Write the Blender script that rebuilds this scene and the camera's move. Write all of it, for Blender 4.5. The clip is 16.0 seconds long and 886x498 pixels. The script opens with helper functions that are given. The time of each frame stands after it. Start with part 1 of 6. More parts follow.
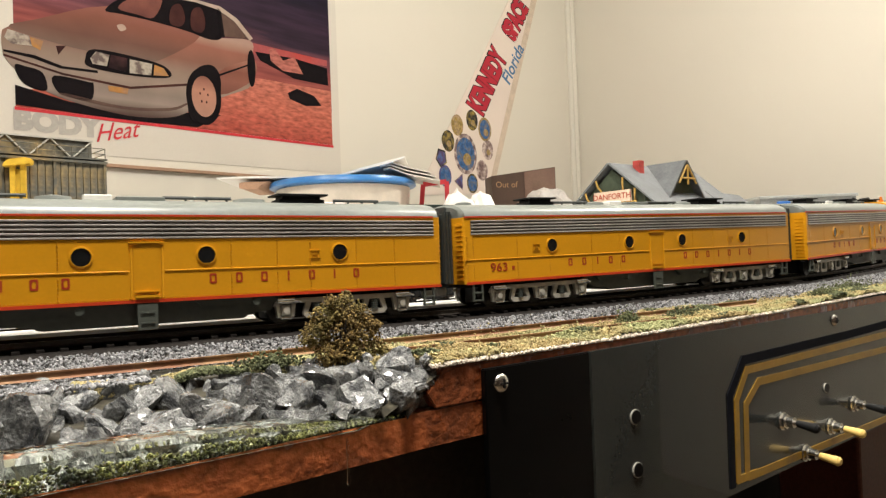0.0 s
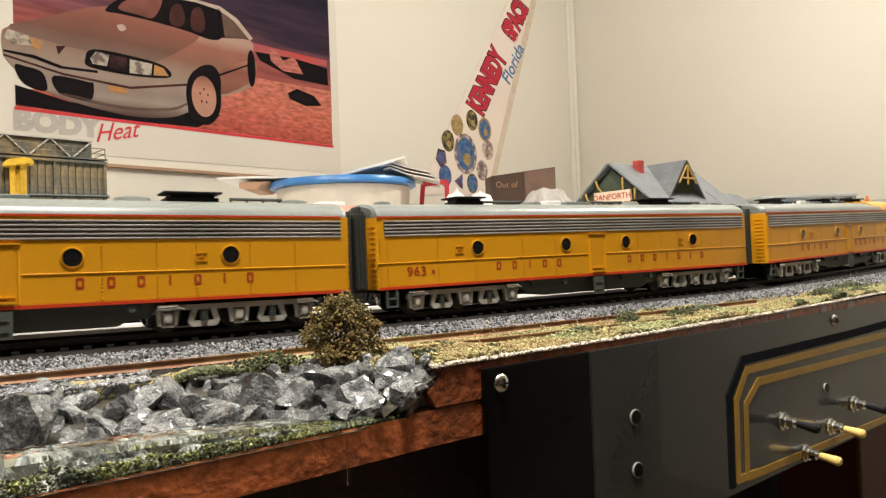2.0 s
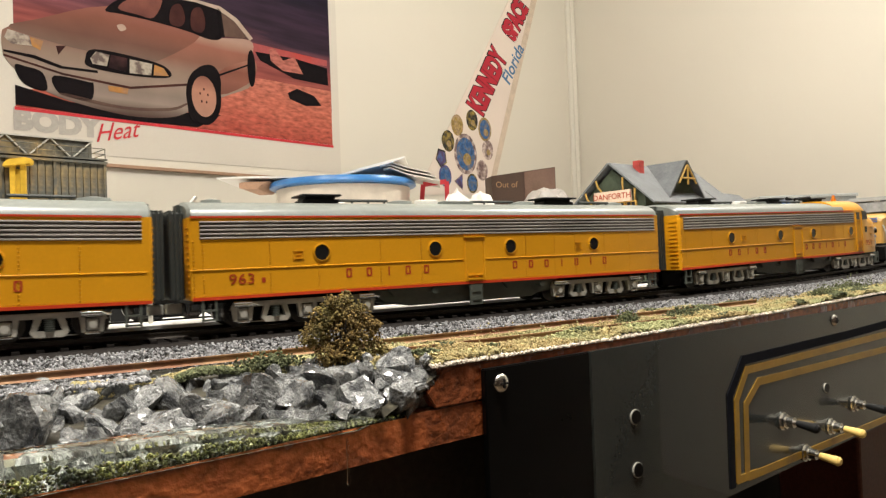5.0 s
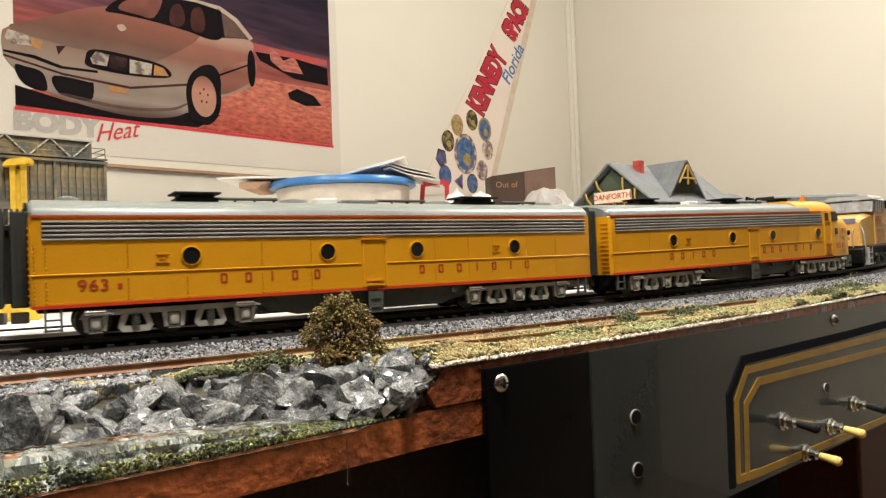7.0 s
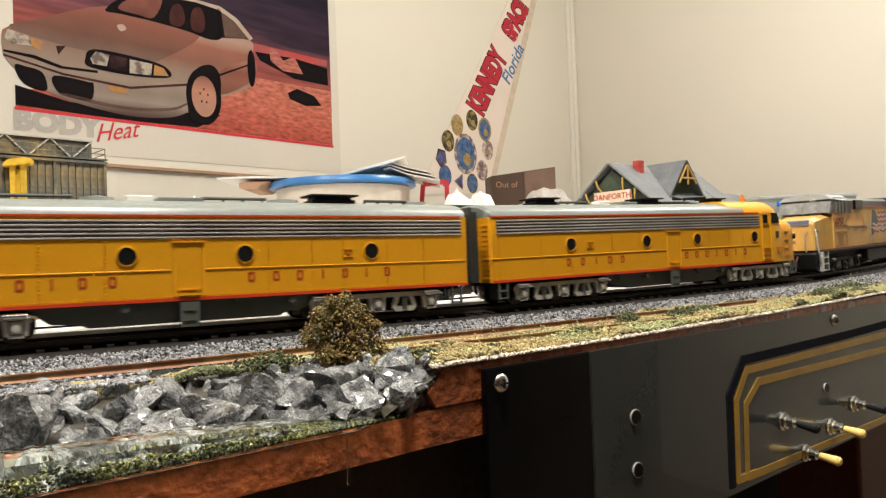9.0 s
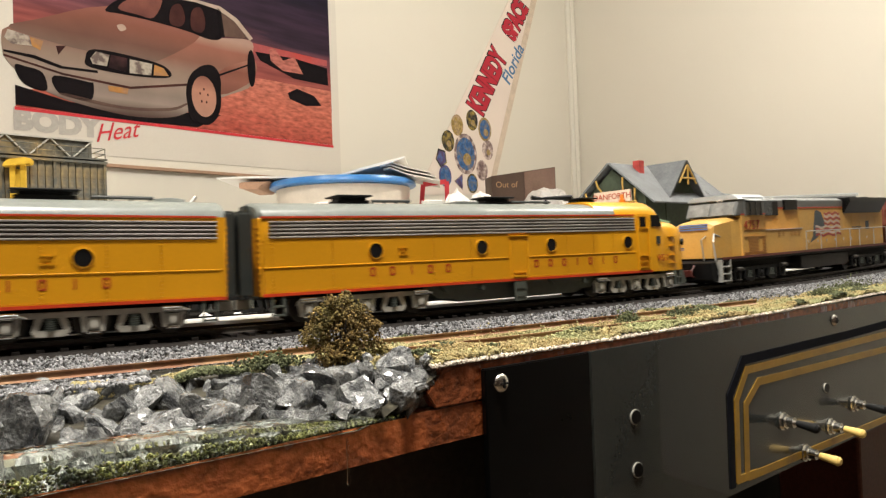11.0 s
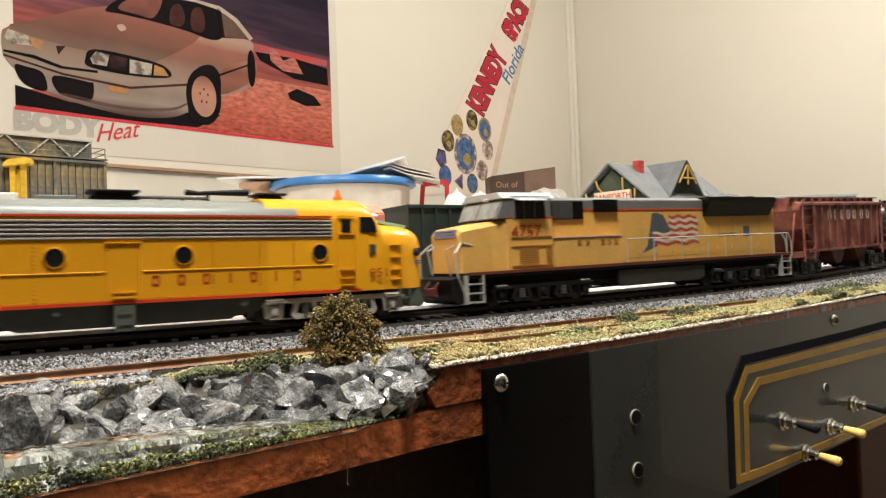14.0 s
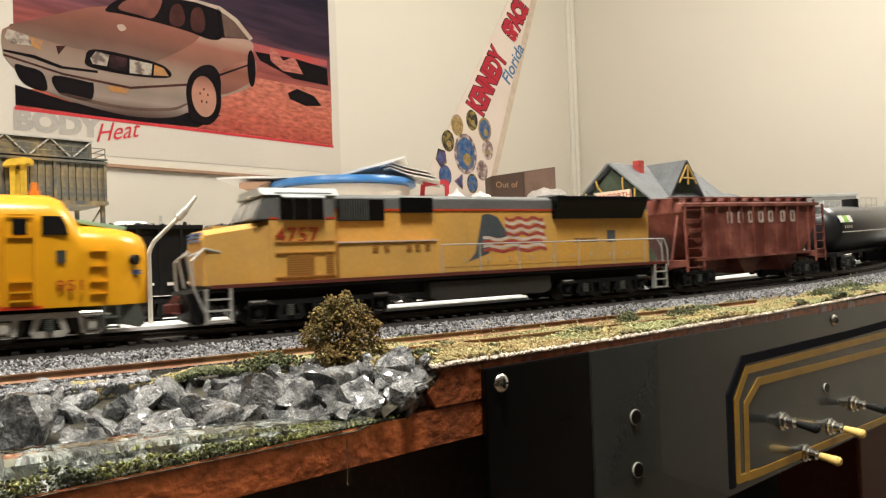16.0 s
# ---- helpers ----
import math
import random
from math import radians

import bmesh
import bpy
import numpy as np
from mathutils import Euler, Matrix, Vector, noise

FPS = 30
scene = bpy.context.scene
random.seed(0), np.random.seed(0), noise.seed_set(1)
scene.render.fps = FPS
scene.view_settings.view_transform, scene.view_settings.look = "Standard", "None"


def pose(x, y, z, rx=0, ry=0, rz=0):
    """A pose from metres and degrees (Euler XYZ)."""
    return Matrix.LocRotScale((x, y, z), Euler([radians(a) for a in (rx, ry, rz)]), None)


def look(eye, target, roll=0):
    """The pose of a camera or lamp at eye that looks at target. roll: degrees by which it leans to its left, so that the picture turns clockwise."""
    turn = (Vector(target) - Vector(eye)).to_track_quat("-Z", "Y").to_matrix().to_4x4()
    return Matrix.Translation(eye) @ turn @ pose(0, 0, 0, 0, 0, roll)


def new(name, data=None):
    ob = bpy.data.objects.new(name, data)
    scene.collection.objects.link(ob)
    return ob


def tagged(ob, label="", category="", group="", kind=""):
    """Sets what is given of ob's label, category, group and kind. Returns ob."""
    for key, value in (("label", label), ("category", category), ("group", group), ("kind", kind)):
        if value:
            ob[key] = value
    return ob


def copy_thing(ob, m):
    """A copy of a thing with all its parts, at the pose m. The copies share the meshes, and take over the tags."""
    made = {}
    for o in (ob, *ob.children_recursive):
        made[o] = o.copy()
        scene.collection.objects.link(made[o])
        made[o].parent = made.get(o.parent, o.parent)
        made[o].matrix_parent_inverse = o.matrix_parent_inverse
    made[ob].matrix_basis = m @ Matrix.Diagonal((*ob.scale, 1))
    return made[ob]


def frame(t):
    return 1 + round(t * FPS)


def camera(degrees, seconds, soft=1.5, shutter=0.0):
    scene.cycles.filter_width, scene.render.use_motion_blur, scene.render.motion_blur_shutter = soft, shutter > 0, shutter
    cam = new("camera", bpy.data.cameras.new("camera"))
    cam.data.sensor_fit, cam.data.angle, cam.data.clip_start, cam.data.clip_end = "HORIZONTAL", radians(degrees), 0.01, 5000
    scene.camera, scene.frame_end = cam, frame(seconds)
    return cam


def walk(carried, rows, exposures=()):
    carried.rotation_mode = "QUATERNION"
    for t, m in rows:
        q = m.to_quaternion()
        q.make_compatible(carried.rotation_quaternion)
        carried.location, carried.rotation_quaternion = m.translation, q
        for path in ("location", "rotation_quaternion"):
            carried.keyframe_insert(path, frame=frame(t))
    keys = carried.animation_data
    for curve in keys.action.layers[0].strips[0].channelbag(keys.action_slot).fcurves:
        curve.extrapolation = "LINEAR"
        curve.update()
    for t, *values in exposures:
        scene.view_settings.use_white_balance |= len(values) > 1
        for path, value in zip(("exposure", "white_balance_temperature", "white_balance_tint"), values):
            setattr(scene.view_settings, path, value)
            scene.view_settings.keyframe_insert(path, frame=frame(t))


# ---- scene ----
# Everything is at true size: an HO railway layout (1:87) in a room. Rail top of the main track is z = 0 at x = 0.12.
cam = camera(64.3, 16.0, soft=1.3, shutter=0.8)
EYE = (0.0, 0.0, 0.0222)
YAW, PITCH, ROLL = radians(58.67), radians(0.879), -2.1575
AIM = (EYE[0] + math.cos(YAW) * math.cos(PITCH), EYE[1] + math.sin(YAW) * math.cos(PITCH), EYE[2] + math.sin(PITCH))
walk(cam, [(0.0, look(EYE, AIM, ROLL)), (16.0, look(EYE, AIM, ROLL))])

# ---- light ----
scene.view_settings.exposure = 0.0
world = bpy.data.worlds.new("world")
scene.world = world
world.use_nodes = True
world.node_tree.nodes["Background"].inputs[0].default_value = (1.0, 0.86, 0.68, 1)
world.node_tree.nodes["Background"].inputs[1].default_value = 0.02

ROOM = pose(1.9064, 2.0895, 0, 0, 0, 16.9)      # the far corner of the room; inside is -x, -y
CEIL, FLOOR = 1.35, -1.0


def area_lamp(name, m, size, power, colour):
    data = bpy.data.lights.new(name, "AREA")
    data.shape, data.size, data.energy, data.color = "DISK", size, power, colour
    ob = new(name, data)
    ob.matrix_world = m
    return ob


WARM = (1.0, 0.95, 0.87)
LAMPS = ((-2.9, -1.05), (-1.15, -1.58))           # ceiling lamps, in the room's plan


def bulb_lamp(name, m, radius, power, colour):
    data = bpy.data.lights.new(name, "POINT")
    data.shadow_soft_size, data.energy, data.color = radius, power, colour
    ob = new(name, data)
    ob.matrix_world = m
    return ob


for (lx, ly), watts in zip(LAMPS, (37, 60)):
    bulb_lamp("ceiling_lamp_light", ROOM @ pose(lx, ly, 1.16), 0.06, watts, WARM)
# unseen lamp above the camera, added to brighten the layout's front
HANG = (0.06, 0.03, 0.74)
area_lamp("added_front_light", pose(*HANG), 0.13, 10.2, WARM)


# ---- materials ----
def mat(name, colour, rough=0.5, metal=0.0, grain=0.12, scale=400.0, bump=0.15, stain=0.10, stain_scale=40.0,
        coat=0.0, tone=None, island=0.0, single=0.0, spec=0.5):
    """A procedural surface: base colour varied by fine grain and broad stains, with fine relief."""
    m = bpy.data.materials.new(name)
    m.use_nodes = True
    nt = m.node_tree
    n, lk = nt.nodes, nt.links
    p = n["Principled BSDF"]
    p.inputs["Roughness"].default_value, p.inputs["Metallic"].default_value = rough, metal
    p.inputs["Coat Weight"].default_value, p.inputs["Specular IOR Level"].default_value = coat, spec
    co = n.new("ShaderNodeTexCoord")
    a, b = n.new("ShaderNodeTexNoise"), n.new("ShaderNodeTexNoise")
    a.inputs["Scale"].default_value, b.inputs["Scale"].default_value = scale, stain_scale
    a.inputs["Detail"].default_value = b.inputs["Detail"].default_value = 4
    lk.new(co.outputs["Object"], a.inputs["Vector"]), lk.new(co.outputs["Object"], b.inputs["Vector"])
    base = n.new("ShaderNodeRGB")
    base.outputs[0].default_value = (*colour, 1)
    out = base.outputs[0]
    if tone:
        mix = n.new("ShaderNodeMix")
        mix.data_type = "RGBA"
        mix.inputs["B"].default_value = (*tone, 1)
        ramp = n.new("ShaderNodeMapRange")
        ramp.inputs["From Min"].default_value, ramp.inputs["From Max"].default_value = 0.42, 0.62
        lk.new(b.outputs["Fac"], ramp.inputs["Value"])
        lk.new(ramp.outputs[0], mix.inputs["Factor"]), lk.new(out, mix.inputs["A"])
        out = mix.outputs["Result"]
    for tex, amount in ((a, grain), (b, stain)):
        hsv = n.new("ShaderNodeHueSaturation")
        rng = n.new("ShaderNodeMapRange")
        rng.inputs["From Min"].default_value, rng.inputs["From Max"].default_value = 0.3, 0.7
        rng.inputs["To Min"].default_value, rng.inputs["To Max"].default_value = 1 - amount, 1 + amount
        lk.new(tex.outputs["Fac"], rng.inputs["Value"])
        lk.new(rng.outputs[0], hsv.inputs["Value"]), lk.new(out, hsv.inputs["Color"])
        out = hsv.outputs[0]
    if island:
        geo, hsv, rng = n.new("ShaderNodeNewGeometry"), n.new("ShaderNodeHueSaturation"), n.new("ShaderNodeMapRange")
        rng.inputs["To Min"].default_value, rng.inputs["To Max"].default_value = 1 - island, 1 + island
        lk.new(geo.outputs["Random Per Island"], rng.inputs["Value"])
        lk.new(rng.outputs[0], hsv.inputs["Value"]), lk.new(out, hsv.inputs["Color"])
        out = hsv.outputs[0]
    if single:
        inf, hsv, rng = n.new("ShaderNodeObjectInfo"), n.new("ShaderNodeHueSaturation"), n.new("ShaderNodeMapRange")
        rng.inputs["To Min"].default_value, rng.inputs["To Max"].default_value = 1 - single, 1 + single
        lk.new(inf.outputs["Random"], rng.inputs["Value"])
        lk.new(rng.outputs[0], hsv.inputs["Value"]), lk.new(out, hsv.inputs["Color"])
        out = hsv.outputs[0]
    lk.new(out, p.inputs["Base Color"])
    if bump:
        bp = n.new("ShaderNodeBump")
        bp.inputs["Strength"].default_value, bp.inputs["Distance"].default_value = bump, 0.3 / scale
        lk.new(a.outputs["Fac"], bp.inputs["Height"]), lk.new(bp.outputs[0], p.inputs["Normal"])
    rr = n.new("ShaderNodeMapRange")
    rr.inputs["To Min"].default_value, rr.inputs["To Max"].default_value = max(rough - 0.08, 0.02), min(rough + 0.08, 1)
    lk.new(b.outputs["Fac"], rr.inputs["Value"]), lk.new(rr.outputs[0], p.inputs["Roughness"])
    return m


def glass(name, colour, rough=0.05, trans=1.0):
    m = bpy.data.materials.new(name)
    m.use_nodes = True
    p = m.node_tree.nodes["Principled BSDF"]
    p.inputs["Base Color"].default_value = (*colour, 1)
    p.inputs["Roughness"].default_value, p.inputs["Transmission Weight"].default_value = rough, trans
    p.inputs["IOR"].default_value = 1.45
    return m


M_WALL = mat("cream_wall_paint", (0.67, 0.63, 0.54), 0.6, grain=0.02, scale=900, bump=0.1, stain=0.02, stain_scale=1.5)
# dark so that the unseen walls throw little light back
M_BACKWALL = mat("light_cutting_brown", (0.07, 0.045, 0.03), 0.6, grain=0.1, scale=120, stain_scale=6)
M_CEIL = mat("white_ceiling_paint", (0.8, 0.78, 0.72), 0.8, grain=0.02, stain=0.02, stain_scale=2)
M_FLOOR = mat("brown_carpet", (0.16, 0.11, 0.07), 0.95, scale=800, bump=0.6, stain_scale=4)
M_TRIMWOOD = mat("brown_wood_strip", (0.34, 0.2, 0.12), 0.5, stain_scale=12)
M_YELLOW = mat("armour_yellow_paint", (0.63, 0.282, 0.008), 0.32, grain=0.03, scale=900, bump=0.04, stain=0.04, stain_scale=25)
# same body yellow, lightened for parts that catch more light
M_CABYEL = mat("armour_yellow_lit", (0.68, 0.315, 0.009), 0.32, grain=0.03, scale=900, bump=0.04, stain=0.04, stain_scale=25)
M_RED = mat("red_stripe_paint", (0.55, 0.05, 0.015), 0.35, grain=0.04, bump=0.03, stain=0.05)
M_LETTER = mat("dark_red_lettering", (0.36, 0.035, 0.012), 0.4, grain=0.05, bump=0.0, stain=0.05)
M_ROOF = mat("harbour_mist_grey_roof", (0.18, 0.195, 0.178), 0.36, grain=0.05, bump=0.05, stain=0.08, stain_scale=30)
M_UNDER = mat("grey_green_underframe", (0.075, 0.084, 0.07), 0.5, grain=0.1, bump=0.1)
M_TRUCK = mat("silver_grey_truck_paint", (0.50, 0.48, 0.42), 0.36, 0.25, grain=0.12, bump=0.1, stain=0.2, stain_scale=120)
M_CHROME = mat("bright_metal", (0.75, 0.74, 0.7), 0.18, 1.0, grain=0.03, bump=0.03)
M_BAND = mat("stainless_grille", (0.17, 0.15, 0.135), 0.4, 0.5, grain=0.08, scale=700, bump=0.05, stain=0.35, stain_scale=30)
M_GRILLEBAR = mat("bright_grille_bar", (0.55, 0.52, 0.48), 0.34, 0.5, grain=0.06, scale=700, bump=0.03, stain=0.2, stain_scale=30)
M_BLACK = mat("black_plastic", (0.008, 0.008, 0.008), 0.55, grain=0.1, bump=0.05, spec=0.2)
M_DARK = mat("dark_diaphragm", (0.035, 0.04, 0.036), 0.5, grain=0.1, bump=0.08)
M_PANE = mat("dark_window_glass", (0.008, 0.009, 0.01), 0.08, grain=0.0, bump=0.0, stain=0.0, coat=0.5)
M_STEEL = mat("blackened_wheel_steel", (0.06, 0.055, 0.05), 0.35, 0.8, grain=0.1)
M_RAILTOP = mat("weathered_rail", (0.05, 0.042, 0.035), 0.4, 0.6, grain=0.15)
M_RUST = mat("rust_painted_rail", (0.20, 0.085, 0.038), 0.55, 0.2, grain=0.2, scale=300, bump=0.1, tone=(0.26, 0.15, 0.07), stain_scale=60)
# tie brown taken down to near-black, with the train's shadow in it
M_TIE = mat("shade_darkened_tie", (0.012, 0.0095, 0.008), 0.9, grain=0.2, spec=0.2)
M_BALLAST = mat("grey_ballast", (0.20, 0.20, 0.205), 0.7, grain=0.2, scale=1500, bump=0.3, stain=0.12, island=0.75)
M_GROUND = mat("earth_under_turf", (0.035, 0.030, 0.018), 0.9, grain=0.4, scale=500, bump=0.6, stain=0.3, stain_scale=30)
M_GRASS = mat("foam_turf_light", (0.40, 0.31, 0.14), 0.95, grain=0.2, scale=900, bump=0.4, stain=0.2, stain_scale=35, tone=(0.25, 0.255, 0.12), island=0.22)
M_GRASSDK = mat("foam_turf_dark", (0.085, 0.095, 0.042), 0.95, grain=0.3, scale=900, bump=0.5, stain=0.2, stain_scale=35, island=0.4)
M_BUSH = mat("foam_bush", (0.20, 0.13, 0.038), 0.95, grain=0.35, scale=1200, bump=0.5, stain=0.3, stain_scale=120, tone=(0.115, 0.095, 0.028), island=0.4)
M_TWIG = mat("dark_twig", (0.03, 0.022, 0.015), 0.9)
M_ROCK = mat("glossy_grey_rock", (0.26, 0.265, 0.26), 0.24, grain=0.35, scale=9, bump=0.35, stain=0.45, stain_scale=1.6, coat=0.6, tone=(0.035, 0.037, 0.04), single=0.55)
M_WOOD = mat("red_brown_stained_plywood", (0.44, 0.12, 0.038), 0.26, grain=0.4, scale=330, bump=0.9, stain=0.45, stain_scale=45, coat=0.5, tone=(0.17, 0.048, 0.018))
M_WHITE = mat("white_table_top", (0.8, 0.79, 0.76), 0.5, grain=0.03, stain=0.04, stain_scale=5)
M_PANEL = mat("grey_control_panel", (0.034, 0.038, 0.035), 0.2, grain=0.04, scale=700, bump=0.02, stain=0.15, stain_scale=20, coat=0.5)
M_PANELBK = mat("black_panel_strip", (0.003, 0.003, 0.003), 0.3, spec=0.25, grain=0.05, bump=0.02, stain=0.02)
M_STRIPEYEL = mat("yellow_track_diagram_line", (0.30, 0.165, 0.010), 0.35, grain=0.1, bump=0.02, stain=0.3, coat=0.4)
M_STRIPENAVY = mat("navy_track_diagram_line", (0.003, 0.004, 0.008), 0.7, grain=0.05, bump=0.02, spec=0.1)
M_IVORY = mat("ivory_switch_sleeve", (0.75, 0.52, 0.16), 0.4, grain=0.04, bump=0.02)
M_PAPER = mat("white_paper", (0.82, 0.79, 0.74), 0.6, grain=0.02, bump=0.02, stain=0.03)


# ---- building helpers ----
def box(bm, x0, x1, y0, y1, z0, z1, bevel=0.0):
    v = [bm.verts.new((x, y, z)) for x in (x0, x1) for y in (y0, y1) for z in (z0, z1)]
    fs = [bm.faces.new([v[i] for i in q]) for q in ((0, 1, 3, 2), (4, 6, 7, 5), (0, 4, 5, 1), (2, 3, 7, 6), (0, 2, 6, 4), (1, 5, 7, 3))]
    if bevel:
        es = {e for f in fs for e in f.edges}
        bmesh.ops.bevel(bm, geom=list(es), offset=bevel, segments=2, profile=0.5, affect="EDGES")


def rod(bm, a, b, r, seg=8, r2=None):
    a, b = Vector(a), Vector(b)
    m = Matrix.Translation((a + b) / 2) @ (b - a).to_track_quat("Z", "Y").to_matrix().to_4x4()
    bmesh.ops.create_cone(bm, cap_ends=True, segments=seg, radius1=r, radius2=r if r2 is None else r2, depth=(b - a).length, matrix=m)


def path_rod(bm, pts, r, seg=6):
    for a, b in zip(pts, pts[1:]):
        rod(bm, a, b, r, seg)


def prism(bm, pts, axis, lo, hi, bevel=0.0):
    """A polygon given in the two other axes, in order, drawn out along axis from lo to hi."""
    put = {"x": lambda a, b, c: (c, a, b), "y": lambda a, b, c: (a, c, b), "z": lambda a, b, c: (a, b, c)}[axis]
    rings = [[bm.verts.new(put(a, b, c)) for a, b in pts] for c in (lo, hi)]
    n = len(pts)
    fs = [bm.faces.new(rings[0]), bm.faces.new(rings[1][::-1])]
    fs += [bm.faces.new((rings[0][i], rings[1][i], rings[1][(i + 1) % n], rings[0][(i + 1) % n])) for i in range(n)]
    if bevel:
        bmesh.ops.bevel(bm, geom=list({e for f in fs for e in f.edges}), offset=bevel, segments=2, affect="EDGES")


def loft(bm, rings, caps=True):
    vs = [[bm.verts.new(p) for p in ring] for ring in rings]
    n = len(vs[0])
    for a, b in zip(vs, vs[1:]):
        for i in range(n):
            bm.faces.new((a[i], a[(i + 1) % n], b[(i + 1) % n], b[i]))
    if caps:
        bm.faces.new(vs[0][::-1]), bm.faces.new(vs[-1])


def finish(name, bm, material, smooth=False):
    bmesh.ops.recalc_face_normals(bm, faces=bm.faces)
    me = bpy.data.meshes.new(name)
    if smooth:
        for f in bm.faces:
            f.smooth = True
        for e in bm.edges:
            if len(e.link_faces) == 2 and e.calc_face_angle(0) > radians(38):
                e.smooth = False
    bm.to_mesh(me)
    bm.free()
    me.materials.append(material)
    return me


def part(name, bm, material, parent, label="", smooth=False):
    ob = new(name, finish(name, bm, material, smooth))
    ob.parent = parent
    return tagged(ob, label)


def shared(name, mesh, parent, m):
    ob = new(name, mesh)
    ob.parent = parent
    ob.matrix_basis = m
    return ob


def thing(name, m, label, category, group="", kind=""):
    ob = new(name)
    ob.empty_display_size = 0.02
    ob.matrix_basis = m
    return tagged(ob, label, category, group, kind)


def solo(name, bm, material, m, label, category, group="", kind="", smooth=False):
    ob = new(name, finish(name, bm, material, smooth))
    ob.matrix_basis = m
    return tagged(ob, label, category, group, kind)


def words(name, body, height, material, parent, m, label="", stretch=1.0, shear=0.0, deep=0.00008, bold=0.0):
    """Raised lettering in the built-in font, as a mesh; it stands in its own xy plane, centred."""
    cu = bpy.data.curves.new(name, "FONT")
    cu.body, cu.size, cu.extrude, cu.shear, cu.offset = body, height * 1.4, deep, shear, bold
    cu.align_x, cu.align_y, cu.resolution_u = "CENTER", "CENTER", 3
    tmp = bpy.data.objects.new(name, cu)
    scene.collection.objects.link(tmp)
    me = bpy.data.meshes.new_from_object(tmp.evaluated_get(bpy.context.evaluated_depsgraph_get()))
    bpy.data.objects.remove(tmp)
    me.transform(Matrix.Diagonal((stretch, 1, 1, 1)))
    me.materials.clear()
    me.materials.append(material)
    ob = new(name, me)
    ob.parent = parent
    ob.matrix_basis = m
    return tagged(ob, label)


def dip(x):
    """Height of the roadbed along the line: it sags gently and climbs towards the ends."""
    c = min(max(x, -0.2), 0.5)
    return 0.0334 * (c - 0.12) ** 2 + 0.0254 * (min(x, 0.9) - 0.5) * (x > 0.5)


def bend(x):
    """How far the line curves away from its straight part, far along."""
    c = min(max(x, 0.35), 0.65) - 0.35
    return 0.5 * c * c + 0.3 * max(0.0, x - 0.65)


YC = 0.2742            # centre line of the main track
XS = [-0.45 + 0.05 * i for i in range(38)]


# ---- the room ----
def room_box(name, x0, x1, y0, y1, z0, z1, material, label, category):
    bm = bmesh.new()
    box(bm, x0, x1, y0, y1, z0, z1)
    return solo(name, bm, material, ROOM, label, category, kind="structure")


room_box("wall_back", -4.5, 0, 0, 0.1, FLOOR, CEIL, M_WALL, "cream painted wall with a poster and a pennant", "wall")
room_box("wall_right", 0, 0.1, -3.6, 0.1, FLOOR, CEIL, M_WALL, "plain cream painted wall", "wall")
# these two walls are unseen; their dark colour holds down fill and reflections
room_box("wall_left", -4.6, -4.5, -3.6, 0.1, FLOOR, CEIL, M_BACKWALL, "unseen wall, dark brown to cut reflected light", "wall")
room_box("wall_front", -4.6, 0.1, -3.7, -3.6, FLOOR, CEIL, M_BACKWALL, "unseen wall, dark brown to cut reflected light", "wall")
room_box("ceiling", -4.6, 0.1, -3.7, 0.1, CEIL, CEIL + 0.1, M_CEIL, "white painted ceiling", "ceiling")
room_box("floor", -4.6, 0.1, -3.7, 0.1, FLOOR - 0.1, FLOOR, M_FLOOR, "brown carpeted floor", "floor")
# a rounded moulding closes the corner, and a batten covers a seam of the wall boards
bm = bmesh.new()
for x, r in ((-0.035, 0.012), (-0.012, 0.016)):
    rod(bm, (x, -0.004, FLOOR), (x, -0.004, CEIL), r, 12)
solo("trim", bm, M_WALL, ROOM, "cream painted corner moulding", "trim", kind="structure", smooth=True)
for x, y in LAMPS:
    lamp = thing("ceiling_lamp", ROOM @ pose(x, y, CEIL), "round white ceiling lamp", "lamp", "ceiling lamps")
    bm = bmesh.new()
    rod(bm, (0, 0, -0.03), (0, 0, 0), 0.06, 24)
    rod(bm, (0, 0, -0.1), (0, 0, -0.03), 0.012, 12)
    rod(bm, (0, 0, -0.112), (0, 0, -0.1), 0.18, 32, 0.1)
    part("shade", bm, M_CEIL, lamp, smooth=True)

# body of the added lamp, always out of view
pendant = thing("hanging_lamp", pose(*HANG), "unseen hanging lamp added to light the foreground", "lamp")
bm = bmesh.new()
n = 32
loft(bm, [[(r * math.cos(2 * math.pi * i / n), r * math.sin(2 * math.pi * i / n), z) for i in range(n)] for r, z in ((0.104, -0.058), (0.098, -0.012), (0.075, 0.03), (0.03, 0.06), (0.024, 0.09), (0.022, 0.09), (0.028, 0.058), (0.073, 0.028), (0.096, -0.012), (0.102, -0.058), (0.104, -0.058))], caps=False)
part("shade", bm, M_BACKWALL, pendant, "dark metal shade", True)
bm = bmesh.new()
rod(bm, (0, 0, 0.085), (0, 0, CEIL - HANG[2]), 0.004, 8)
part("cord", bm, M_BLACK, pendant)

# ---- on the back wall: places are (along, up) from the poster's lower left corner ----
BOARD = Matrix.Translation((0.0068, 1.5123, 0)) @ pose(0, 0, 0, 0, 0, 16.9)


def flat(bm, pts, y0, y1):
    prism(bm, pts, "y", -y1, -y0)


bm = bmesh.new()
box(bm, -1.2, 0.95, -0.012, -0.0005, 0.2335, 0.2405, 0.001)
solo("wall_strip", bm, M_TRIMWOOD, BOARD, "thin brown wooden strip along the wall", "strip")

